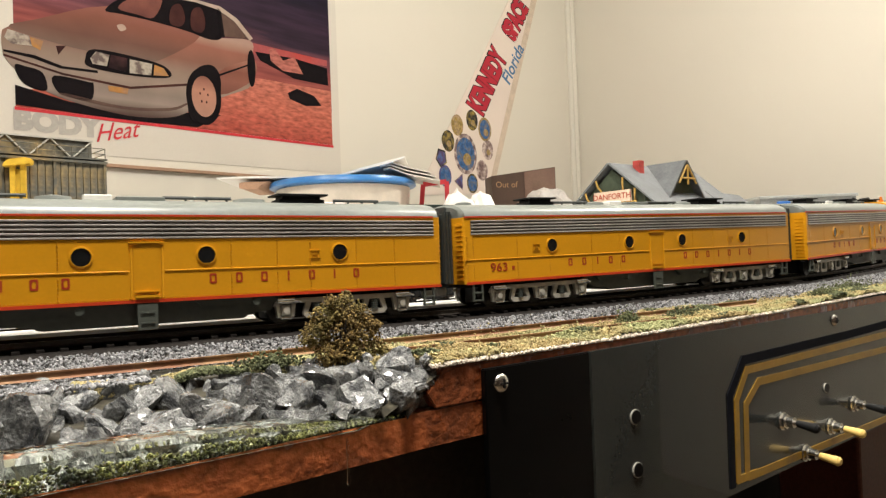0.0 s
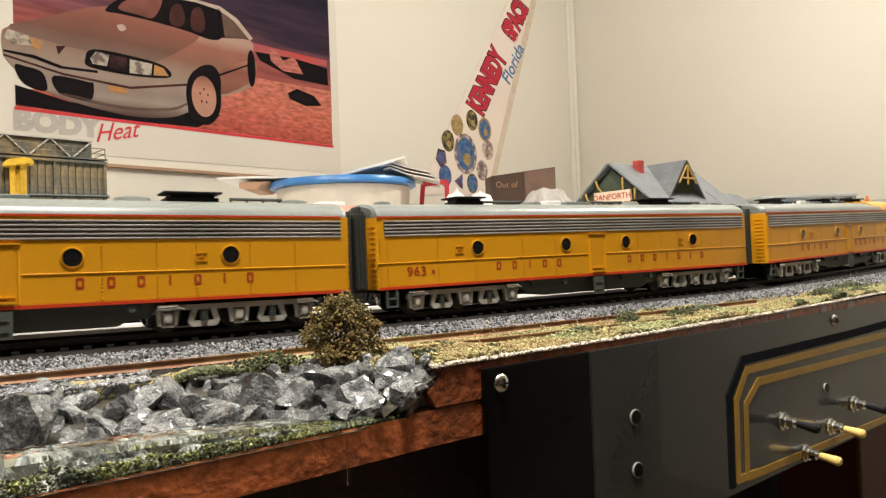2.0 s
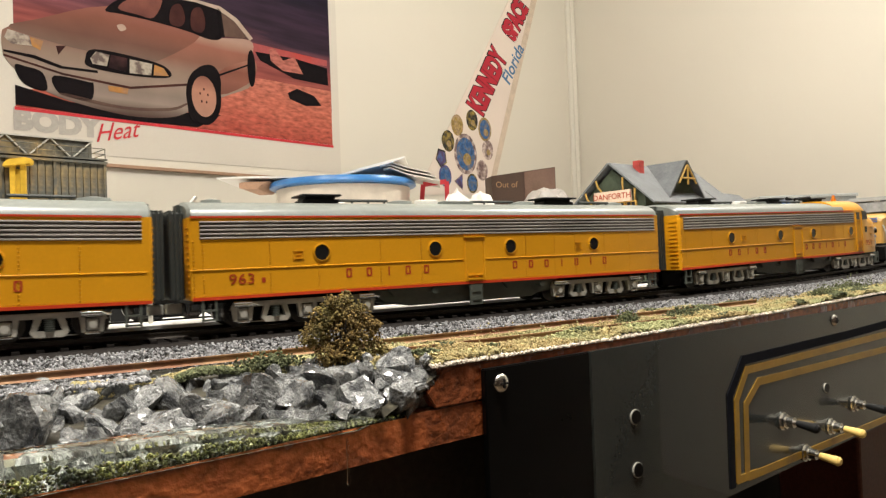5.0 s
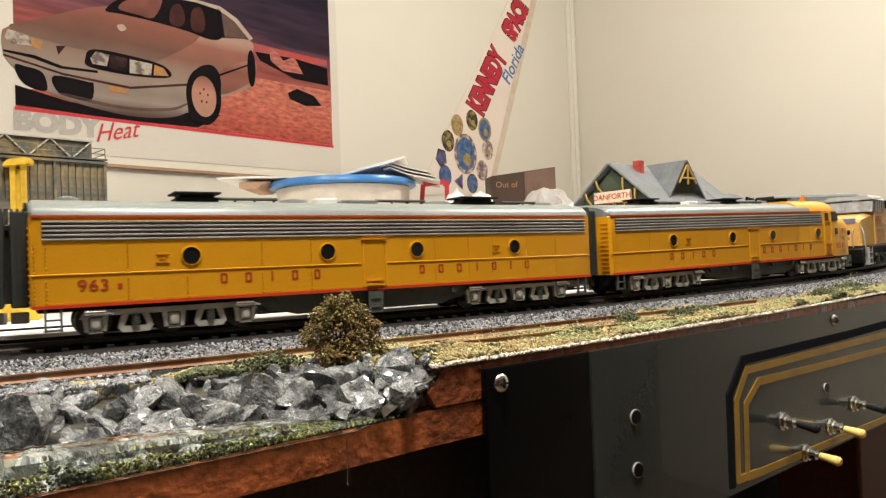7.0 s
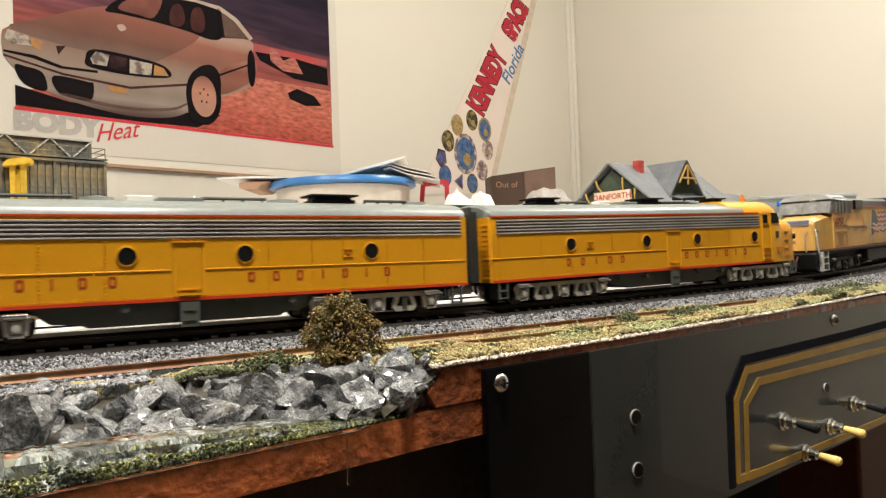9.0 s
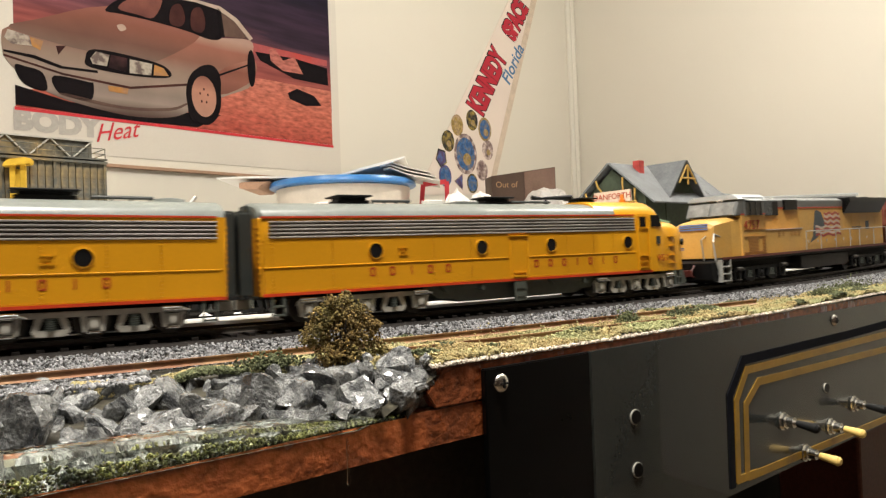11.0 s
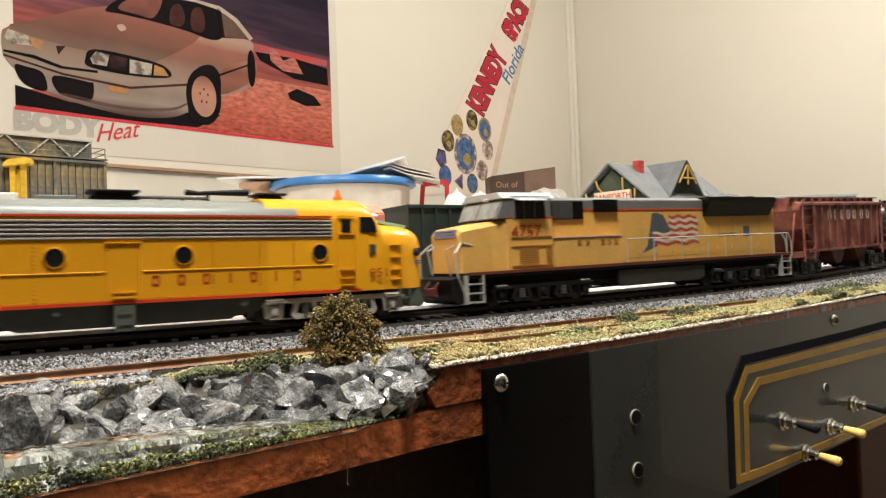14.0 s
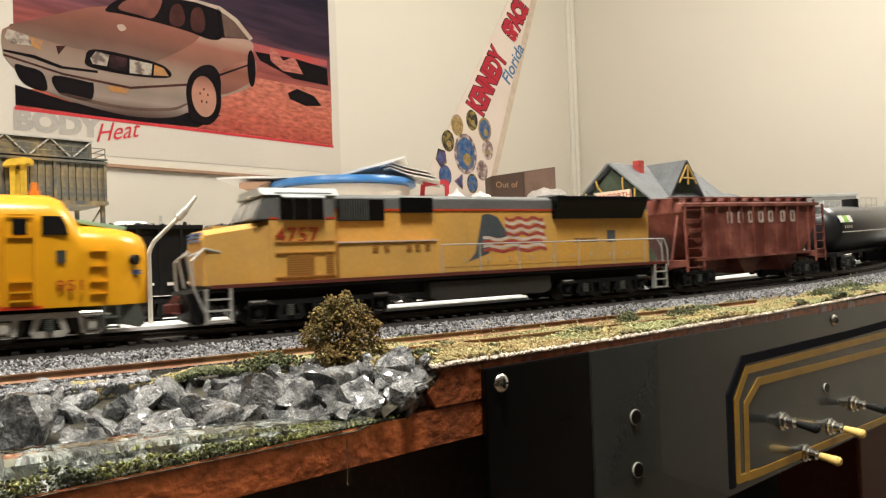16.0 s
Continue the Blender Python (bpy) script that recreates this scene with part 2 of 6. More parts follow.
poster = thing("poster", BOARD, "glossy car poster with a red desert scene", "poster")
M_INK = {k: mat("poster_ink_" + k, c, 0.75, grain=0.08, scale=120, bump=0, stain=st, stain_scale=sc, spec=0.06, tone=tn) for k, c, tn, st, sc in (
    ("dusk", (0.014, 0.008, 0.024), (0.055, 0.028, 0.055), 0.25, 7), ("sand", (0.36, 0.085, 0.055), (0.20, 0.034, 0.026), 0.25, 26), ("horizon", (0.42, 0.06, 0.05), (0.30, 0.07, 0.07), 0.1, 10), 
    ("silver", (0.27, 0.195, 0.155), (0.20, 0.13, 0.105), 0.10, 8), ("shine", (0.42, 0.33, 0.27), (0.33, 0.24, 0.19), 0.08, 12), ("shade", (0.115, 0.07, 0.055), (0.075, 0.042, 0.036), 0.1, 12), ("hood", (0.20, 0.058, 0.042), (0.26, 0.10, 0.075), 0.1, 8), ("hooddark", (0.042, 0.016, 0.015), (0.07, 0.025, 0.02), 0.1, 9),
    ("dark", (0.007, 0.005, 0.006), None, 0.1, 20), ("glass", (0.014, 0.008, 0.009), (0.05, 0.022, 0.022), 0.1, 20), ("lamp", (0.46, 0.40, 0.33), (0.12, 0.09, 0.08), 0.3, 70), ("amber", (0.42, 0.20, 0.06), (0.30, 0.16, 0.08), 0.1, 40), ("red", (0.56, 0.05, 0.06), None, 0.05, 20), ("grey", (0.42, 0.39, 0.35), None, 0.05, 20),
    ("wheel", (0.34, 0.14, 0.10), (0.22, 0.08, 0.06), 0.1, 40))}
bm = bmesh.new()
flat(bm, [(-0.10, 0.255), (0.775, 0.262), (0.775, 0.80), (-0.10, 0.80)], 0.0005, 0.0014)
part("sheet", bm, mat("poster_paper", (0.60, 0.555, 0.48), 0.55, grain=0.02, bump=0.0, stain=0.03, stain_scale=3), poster, "white poster paper")


def graded(name, stops, streak=(6, 6), blur=0.02, grain=0.18):
    """A printed ink that runs from tone to tone with height, broken by soft streaks. stops: height, colour."""
    m = bpy.data.materials.new("poster_ink_" + name)
    m.use_nodes = True
    n, lk = m.node_tree.nodes, m.node_tree.links
    p = n["Principled BSDF"]
    p.inputs["Roughness"].default_value, p.inputs["Specular IOR Level"].default_value = 0.6, 0.12
    co, mp, tex, fine = n.new("ShaderNodeTexCoord"), n.new("ShaderNodeMapping"), n.new("ShaderNodeTexNoise"), n.new("ShaderNodeTexNoise")
    mp.inputs["Scale"].default_value = (streak[0], 1, streak[1])
    tex.inputs["Scale"].default_value, tex.inputs["Detail"].default_value = 1.0, 4
    fine.inputs["Scale"].default_value, fine.inputs["Detail"].default_value = 3.0, 3
    lk.new(co.outputs["Object"], mp.inputs["Vector"])
    lk.new(mp.outputs[0], tex.inputs["Vector"]), lk.new(mp.outputs[0], fine.inputs["Vector"])
    sep, add, mul = n.new("ShaderNodeSeparateXYZ"), n.new("ShaderNodeMath"), n.new("ShaderNodeMath")
    lk.new(co.outputs["Object"], sep.inputs[0])
    mul.operation = "MULTIPLY_ADD"
    mul.inputs[1].default_value, mul.inputs[2].default_value = blur * 2, -blur
    lk.new(tex.outputs["Fac"], mul.inputs[0]), lk.new(mul.outputs[0], add.inputs[0]), lk.new(sep.outputs["Z"], add.inputs[1])
    rng, ramp = n.new("ShaderNodeMapRange"), n.new("ShaderNodeValToRGB")
    lo, hi = stops[0][0], stops[-1][0]
    rng.inputs["From Min"].default_value, rng.inputs["From Max"].default_value = lo, hi
    lk.new(add.outputs[0], rng.inputs["Value"]), lk.new(rng.outputs[0], ramp.inputs["Fac"])
    for i, (h, c) in enumerate(stops):
        e = ramp.color_ramp.elements[0] if i == 0 else ramp.color_ramp.elements[-1] if i == len(stops) - 1 else ramp.color_ramp.elements.new((h - lo) / (hi - lo))
        e.color = (*c, 1)
    hsv, val = n.new("ShaderNodeHueSaturation"), n.new("ShaderNodeMapRange")
    val.inputs["From Min"].default_value, val.inputs["From Max"].default_value = 0.3, 0.7
    val.inputs["To Min"].default_value, val.inputs["To Max"].default_value = 1 - grain, 1 + grain
    lk.new(fine.outputs["Fac"], val.inputs["Value"]), lk.new(val.outputs[0], hsv.inputs["Value"])
    lk.new(ramp.outputs[0], hsv.inputs["Color"]), lk.new(hsv.outputs[0], p.inputs["Base Color"])
    return m


M_INK["dusk"] = graded("dusk", [(0.50, (0.240, 0.060, 0.052)), (0.565, (0.128, 0.044, 0.056)), (0.595, (0.022, 0.011, 0.022)), (0.65, (0.029, 0.014, 0.029)), (0.69, (0.010, 0.006, 0.016)), (0.78, (0.008, 0.005, 0.016))], (2.2, 22), 0.05, 0.35)
M_INK["sand"] = graded("sand", [(0.335, (0.34, 0.065, 0.045)), (0.40, (0.42, 0.115, 0.075)), (0.48, (0.40, 0.13, 0.09)), (0.53, (0.34, 0.11, 0.085))], (16, 46), 0.05, 0.42)
M_INK["silver"] = graded("silver", [(0.345, (0.074, 0.041, 0.033)), (0.362, (0.156, 0.115, 0.094)), (0.376, (0.262, 0.205, 0.172)), (0.396, (0.221, 0.168, 0.139)), (0.42, (0.271, 0.205, 0.164)), (0.455, (0.230, 0.156, 0.119)), (0.485, (0.205, 0.094, 0.066)), (0.525, (0.254, 0.102, 0.070)), (0.552, (0.361, 0.230, 0.180))], (5, 5), 0.008, 0.06)
M_INK["hood"] = graded("hood", [(0.465, (0.144, 0.094, 0.072)), (0.495, (0.133, 0.061, 0.045)), (0.53, (0.194, 0.072, 0.048)), (0.56, (0.238, 0.090, 0.065)), (0.61, (0.158, 0.050, 0.040))], (4, 6), 0.015, 0.08)
M_INK["door"] = graded("door", [(0.42, (0.162, 0.060, 0.043)), (0.455, (0.221, 0.085, 0.060)), (0.48, (0.187, 0.064, 0.043)), (0.515, (0.306, 0.145, 0.102))], (5, 5), 0.006, 0.06)
M_INK["interior"] = graded("interior", [(0.54, (0.10, 0.03, 0.025)), (0.62, (0.20, 0.07, 0.05))], (9, 9), 0.01, 0.2)
M_INK["wheel"] = graded("wheel", [(0.37, (0.34, 0.18, 0.13)), (0.42, (0.40, 0.19, 0.13)), (0.455, (0.18, 0.07, 0.05))], (8, 8), 0.006, 0.1)


def rounded(pts, steps=4):
    """A closed outline through the given corners, without kinks."""
    out, n = [], len(pts)
    for i in range(n):
        p0, p1, p2, p3 = (Vector(pts[(i + k) % n]) for k in (-1, 0, 1, 2))
        for k in range(steps):
            t = k / steps
            out.append(tuple(0.5 * ((2 * p1) + (p2 - p0) * t + (2 * p0 - 5 * p1 + 4 * p2 - p3) * t * t + (3 * p1 - p0 - 3 * p2 + p3) * t ** 3)))
    return out


SQUARE = ("printed_sky", "printed_window_post", "printed_roof_line", "printed_ridge", "printed_shadow", "printed_rock", "printed_sand", "printed_border", "printed_horizon", "printed_door_line", "printed_headlamp", "printed_fog_lamp", "printed_emblem", "printed_wheel", "printed_spoke_hole", "printed_side_window", "printed_bumper_line")


def ink(name, key, pts, layer):
    bm = bmesh.new()
    flat(bm, pts if name in SQUARE else rounded(pts), 0.0012, 0.0016 + 0.0003 * layer)
    return part(name, bm, M_INK[key], poster)


ink("printed_sky", "dusk", [(0.002, 0.42), (0.75, 0.42), (0.75, 0.785), (0.002, 0.785)], 0)
ink("printed_sand", "sand", [(0.002, 0.335), (0.749, 0.335), (0.749, 0.478), (0.52, 0.475), (0.002, 0.365)], 1)
ink("printed_horizon", "horizon", [(0.505, 0.558), (0.74, 0.557), (0.739, 0.542), (0.504, 0.531)], 1)
ink("printed_ridge", "dark", [(0.52, 0.538), (0.635, 0.543), (0.739, 0.536), (0.741, 0.491), (0.633, 0.491), (0.534, 0.519)], 2)
ink("printed_rock", "sand", [(0.56, 0.551), (0.576, 0.557), (0.6, 0.531), (0.635, 0.546), (0.66, 0.507), (0.599, 0.505), (0.564, 0.524)], 3)
ink("printed_rock", "dark", [(0.611, 0.452), (0.64, 0.467), (0.693, 0.457), (0.716, 0.434), (0.665, 0.427), (0.617, 0.438)], 3)
ink("printed_border", "red", [(0.0, 0.3285), (0.751, 0.3285), (0.751, 0.3345), (0.0, 0.3345)], 4)
ink("printed_shadow", "dark", [(0.002, 0.375), (0.094, 0.357), (0.238, 0.348), (0.34, 0.367), (0.423, 0.372), (0.366, 0.338), (0.214, 0.334), (0.002, 0.338)], 3)
ink("printed_car_body", "silver", [(-0.018, 0.464), (-0.008, 0.48), (0.038, 0.503), (0.175, 0.56), (0.307, 0.56), (0.401, 0.548), (0.505, 0.562), (0.514, 0.526), (0.51, 0.457), (0.432, 0.416), (0.354, 0.375), (0.301, 0.352), (0.209, 0.344), (0.094, 0.359), (0.034, 0.381), (-0.012, 0.42)], 4)
ink("printed_car_door", "door", [(0.42, 0.471), (0.514, 0.515), (0.511, 0.468), (0.425, 0.42)], 5)
ink("printed_wheel_arch", "dark", [(0.341, 0.398), (0.348, 0.444), (0.371, 0.473), (0.402, 0.484), (0.421, 0.469), (0.425, 0.431), (0.409, 0.363), (0.353, 0.35)], 6)
# pale ink spot painted for a lamp's reflection in the glossy poster
ink("painted_lamp_glare", "shine", [(0.192, 0.527), (0.204, 0.532), (0.211, 0.524), (0.199, 0.517)], 7)
ink("printed_door_line", "dark", [(0.421, 0.466), (0.509, 0.508), (0.509, 0.504), (0.421, 0.461)], 7)
ink("printed_hood", "hood", [(-0.006, 0.482), (0.038, 0.504), (0.175, 0.563), (0.307, 0.56), (0.376, 0.543), (0.286, 0.475), (0.242, 0.464), (0.128, 0.463), (0.037, 0.471)], 5)
ink("printed_cabin", "dark", [(0.169, 0.554), (0.216, 0.594), (0.309, 0.62), (0.369, 0.623), (0.426, 0.619), (0.433, 0.557), (0.404, 0.542), (0.346, 0.549), (0.269, 0.553), (0.203, 0.553)], 6)
ink("printed_windshield", "interior", [(0.195, 0.564), (0.229, 0.595), (0.289, 0.61), (0.271, 0.562), (0.233, 0.56)], 7)
ink("printed_seat", "hooddark", [(0.311, 0.593), (0.332, 0.605), (0.342, 0.576), (0.331, 0.556), (0.307, 0.558)], 7)
ink("printed_seat", "hooddark", [(0.359, 0.597), (0.381, 0.609), (0.391, 0.579), (0.382, 0.554), (0.357, 0.557)], 7)
ink("printed_side_window", "shade", [(0.429, 0.61), (0.464, 0.604), (0.49, 0.587), (0.496, 0.563), (0.437, 0.557)], 7)
ink("printed_window_post", "dark", [(0.422, 0.618), (0.431, 0.617), (0.439, 0.555), (0.427, 0.554)], 8)
ink("printed_roof_line", "shine", [(0.309, 0.622), (0.369, 0.625), (0.429, 0.624), (0.473, 0.606), (0.514, 0.568), (0.506, 0.561), (0.465, 0.598), (0.425, 0.615), (0.369, 0.619), (0.309, 0.614)], 8)
ink("printed_headlamp", "lamp", [(-0.014, 0.46), (-0.008, 0.476), (0.027, 0.471), (0.032, 0.453), (-0.002, 0.45)], 6)
ink("printed_headlamp", "amber", [(0.029, 0.469), (0.052, 0.466), (0.046, 0.447), (0.032, 0.453)], 6)
ink("printed_lamp_surround", "dark", [(0.128, 0.448), (0.145, 0.469), (0.23, 0.469), (0.291, 0.461), (0.303, 0.439), (0.229, 0.429), (0.138, 0.431)], 6)
ink("printed_headlamp", "lamp", [(0.137, 0.449), (0.148, 0.465), (0.175, 0.463), (0.169, 0.439), (0.141, 0.439)], 7)
ink("printed_headlamp", "glass", [(0.178, 0.464), (0.211, 0.463), (0.208, 0.434), (0.172, 0.437)], 8)
ink("printed_headlamp", "lamp", [(0.216, 0.462), (0.264, 0.461), (0.261, 0.436), (0.215, 0.433)], 7)
ink("printed_headlamp", "amber", [(0.269, 0.46), (0.289, 0.456), (0.3, 0.441), (0.266, 0.437)], 7)
ink("printed_emblem", "hooddark", [(0.074, 0.461), (0.092, 0.465), (0.078, 0.445)], 7)
ink("printed_bumper_line", "dark", [(-0.016, 0.437), (0.036, 0.436), (0.085, 0.424), (0.151, 0.427), (0.151, 0.422), (0.08, 0.419), (0.031, 0.43), (-0.016, 0.433)], 6)
ink("printed_bumper_line", "hooddark", [(-0.016, 0.429), (0.085, 0.411), (0.216, 0.405), (0.356, 0.435), (0.357, 0.430), (0.216, 0.400), (0.085, 0.407), (-0.016, 0.425)], 6)
ink("printed_lip", "shade", [(0.09, 0.372), (0.20, 0.362), (0.30, 0.372), (0.338, 0.388), (0.338, 0.383), (0.30, 0.366), (0.20, 0.356), (0.09, 0.366)], 6)
ink("printed_grille", "dark", [(0.002, 0.412), (0.021, 0.412), (0.049, 0.405), (0.056, 0.373), (0.029, 0.374), (0.01, 0.387)], 6)
ink("printed_grille", "dark", [(0.069, 0.403), (0.132, 0.401), (0.142, 0.398), (0.136, 0.365), (0.094, 0.366), (0.072, 0.376)], 6)
ink("printed_fog_lamp", "amber", [(0.17, 0.4), (0.212, 0.4), (0.209, 0.388), (0.172, 0.389)], 7)
for cx, cy, rx, ry, key, layer in ((360, 172, 30, 50, "dark", 7), (358, 172, 21, 36, "wheel", 8), (444, 122, 7, 32, "dark", 7)):
    (a0, z0), (a1, _), (_, z1) = [(0.382, 0.409), (0.425, 0.411), (0.385, 0.473)] if cx != 444 else [(0.508, 0.495), (0.519, 0.495), (0.51, 0.539)]
    sx, sz = (a1 - a0) * rx / (30 if cx != 444 else 7), (z1 - z0) * ry / (50 if cx != 444 else 32)
    ink("printed_wheel", key, [(a0 + sx * math.cos(q * math.pi / 12), z0 + sz * math.sin(q * math.pi / 12)) for q in range(24)], layer)
for q in range(5):
    a0, z0 = 0.3815 + 0.010 * math.cos(q * 1.2566 + 0.3), 0.4095 + 0.0155 * math.sin(q * 1.2566 + 0.3)
    ink("printed_spoke_hole", "hooddark", [(a0 + 0.0019 * math.cos(k * math.pi / 4), z0 + 0.0032 * math.sin(k * math.pi / 4)) for k in range(8)], 10)
FACE = pose(0, 0, 0, 90)
(ba, bz), (ha, hz) = [(0.074, 0.31), (0.182, 0.307)]
words("slogan", "BODY", 0.037, M_INK["grey"], poster, pose(ba, -0.0024, bz) @ FACE, "grey printed capitals", 1.08, bold=0.0035)
words("slogan", "Heat", 0.036, M_INK["red"], poster, pose(ha, -0.0028, hz) @ pose(0, 0, 0, 0, -13) @ FACE, "red printed script", 0.9, 0.6)

pennant = thing("pennant", BOARD, "white felt souvenir pennant with space mission patches", "pennant")
bm = bmesh.new()
flat(bm, [(1.103, 0.276), (1.567, 0.927), (1.611, 0.989), (1.782, 1.066), (1.42, 0.234), (1.09, 0.219)], 0.0005, 0.0025)
part("felt", bm, mat("white_felt", (0.72, 0.62, 0.54), 0.9, grain=0.06, stain=0.04, stain_scale=6), pennant, "off-white felt")
bm = bmesh.new()
flat(bm, [(1.704, 0.961), (1.759, 1.06), (1.782, 1.066), (1.434, 0.253), (1.409, 0.258)], 0.001, 0.0032)
part("edge_band", bm, mat("tan_edge_band", (0.58, 0.47, 0.36), 0.8), pennant, "tan edge band")
M_PRED = mat("red_flock_letters", (0.42, 0.012, 0.03), 0.8, grain=0.1)
M_PBLUE = mat("blue_script", (0.06, 0.16, 0.30), 0.7)
UPW = pose(0, 0, 0, 0, -56)
for word, (a, z), h, wide, lean, ink_, thick, tell in zip(("KENNEDY", "SPACE", "Florida"), [(1.432, 0.621), (1.607, 0.87), (1.579, 0.705)], (0.082, 0.075, 0.050), (0.50, 0.56, 0.92), (-0.44, -0.44, -0.1), (M_PRED, M_PRED, M_PBLUE), (0.006, 0.006, 0.001),
                                                       ("red flocked capitals", "red flocked capitals", "blue script")):
    if ink_ is M_PRED:
        words("word_outline", word, h, M_BLACK, pennant, pose(a, -0.0027, z) @ UPW @ FACE, "black letter outline", wide, lean, deep=0.0003, bold=thick + 0.004)
    words("pennant_word", word, h, ink_, pennant, pose(a, -0.0030, z) @ UPW @ FACE, tell, wide, lean, deep=0.0004, bold=thick)
patch_inks = [mat("patch_" + k, c, 0.8, grain=0.3, scale=160, stain=0.5, stain_scale=60, tone=t) for k, c, t in (
    ("blue", (0.03, 0.13, 0.34), (0.10, 0.10, 0.12)), ("black", (0.02, 0.018, 0.015), (0.2, 0.14, 0.03)), ("gold", (0.36, 0.24, 0.06), (0.25, 0.17, 0.10)), ("mauve", (0.22, 0.14, 0.13), (0.4, 0.32, 0.28)), ("violet", (0.10, 0.06, 0.16), (0.05, 0.09, 0.22)))]
for i, ((a, z), r, kind, rim) in enumerate(zip([(1.295, 0.359), (1.334, 0.473), (1.259, 0.448), (1.4, 0.45), (1.212, 0.393), (1.411, 0.383), (1.177, 0.337), (1.377, 0.312), (1.192, 0.282), (1.262, 0.268), (1.324, 0.266)],
                                               (0.066, 0.034, 0.034, 0.040, 0.034, 0.034, 0.032, 0.034, 0.034, 0.032, 0.032), (0, 1, 2, 0, 1, 3, 4, 3, 0, 4, 0), (3, 1, 2, 2, 1, 3, 1, 3, 4, 3, 1))):
    sides = 20 if i not in (6, 9) else (5 if i == 6 else 3)
    bm = bmesh.new()
    ring = [(a + r * 0.86 * math.cos(2 * math.pi * (q + 0.25 * (sides < 6)) / sides + 0.5), z + r * math.sin(2 * math.pi * (q + 0.25 * (sides < 6)) / sides + 0.5)) for q in range(sides)]
    flat(bm, ring, 0.002, 0.0030)
    pt = part("mission_patch", bm, patch_inks[rim], pennant, "round embroidered patch")
    bm = bmesh.new()
    flat(bm, [(a + (u - a) * 0.8, z + (v - z) * 0.8) for u, v in ring], 0.002, 0.0034)
    part("patch_field", bm, patch_inks[kind], pt)
    if i < 6:
        bm = bmesh.new()
        flat(bm, [(a + (u - a) * 0.36 + 0.1 * r, z + (v - z) * 0.3 - 0.25 * r) for u, v in ring], 0.002, 0.0037)
        part("patch_motif", bm, patch_inks[2], pt)


# ---- the layout's ground ----
def strip(bm, y0, y1, z, thick, xs=XS):
    """A slab that follows the sag of the line."""
    loft(bm, [[(x, y0, z + dip(x)), (x, y1, z + dip(x)), (x, y1, z + dip(x) - thick), (x, y0, z + dip(x) - thick)] for x in xs])


bm = bmesh.new()
strip(bm, 0.287, 1.25, -0.0048, 0.012, XS + [1.45 + 0.05 * i for i in range(6)])
solo("table_top", bm, M_WHITE, Matrix(), "white layout table top behind the main track", "table top", kind="structure")
FASCIA = pose(0.1148, 0.1702, 0, 0, 0, 6.5)      # along the front edge of the layout
SLOPE = math.tan(radians(6.5))


def front(x):
    """The front edge of the level ground: the fascia, or the crest of the rock bank."""
    edge = 0.1702 + SLOPE * (x - 0.1148)
    return edge if x > 0.098 else max(edge, 0.206 - 0.03 * max(0.0, (x - 0.07) / 0.028))


def bank(x, y):
    """Height of the earth, the bank down to the water included."""
    level = -0.0075 + dip(x)
    drop = front(x) - y
    return level if drop <= 0 else max(level - drop * 0.42, -0.0205)


bm = bmesh.new()
gx = [-0.3 + 0.02 * i for i in range(17)] + [0.05 + 0.008 * i for i in range(9)] + [0.13 + 0.04 * i for i in range(28)]
rows = []
for x in gx:
    edge = 0.1702 + SLOPE * (x - 0.1148) + 0.0006
    rows.append([bm.verts.new((x, edge + (0.289 - edge) * j / 14, bank(x, edge + (0.289 - edge) * j / 14) if j else min(bank(x, edge), -0.0085 + dip(x)))) for j in range(15)])
for a, b in zip(rows, rows[1:]):
    for j in range(14):
        bm.faces.new((a[j], b[j], b[j + 1], a[j + 1]))
solo("ground", bm, M_GROUND, Matrix(), "brown earth of the layout, partly under turf", "ground", kind="structure", smooth=True)


def scatter(name, material, spots, label, category, flat=1.0, kind="stuff", parent=None):
    """Many small lumps in one mesh. spots: x, y, z, radius."""
    rng = np.random.default_rng(len(spots))
    bm0 = bmesh.new()
    bmesh.ops.create_icosphere(bm0, subdivisions=1, radius=1.0)
    base = np.array([v.co[:] for v in bm0.verts])
    tri = np.array([[v.index for v in f.verts] for f in bm0.faces])
    bm0.free()
    spots = np.array(spots)
    n, k = len(spots), len(base)
    turn = rng.normal(size=(n, 3, 3))
    turn, _ = np.linalg.qr(turn)
    lump = base[None] * rng.uniform(0.55, 1.25, (n, k, 1)) * rng.uniform(0.7, 1.3, (n, 1, 3))
    co = np.einsum("nij,nkj->nki", turn, lump) * spots[:, None, 3:4]
    co[:, :, 2] *= flat
    co += spots[:, None, :3]
    faces = (tri[None] + (np.arange(n) * k)[:, None, None]).reshape(-1, 3)
    me = bpy.data.meshes.new(name)
    me.from_pydata(co.reshape(-1, 3).tolist(), [], faces.tolist())
    me.materials.append(material)
    ob = new(name, me)
    if parent:
        ob.parent = parent
        return ob
    return tagged(ob, label, category, kind=kind)


rnd = random.Random(5)

# ballast of both tracks: a shoulder of loose stones
spots = []
for i in range(42000):
    x = -0.06 + 0.95 * rnd.random() ** 1.5
    y = 0.214 + (0.036 + bend(x)) * rnd.random()
    if x > 0.07 and y < 0.2255 + 0.004 * math.sin(x * 60) + 0.01 * (x > 0.12):
        if rnd.random() < 0.8:
            continue
    h = -0.0062 + 0.0036 * min(1, max(0, (y - bend(x) - 0.238) / 0.02))
    spots.append((x, y, h + dip(x) + rnd.uniform(-0.0003, 0.0005), rnd.uniform(0.00026, 0.00056) * (1 + 0.6 * x)))
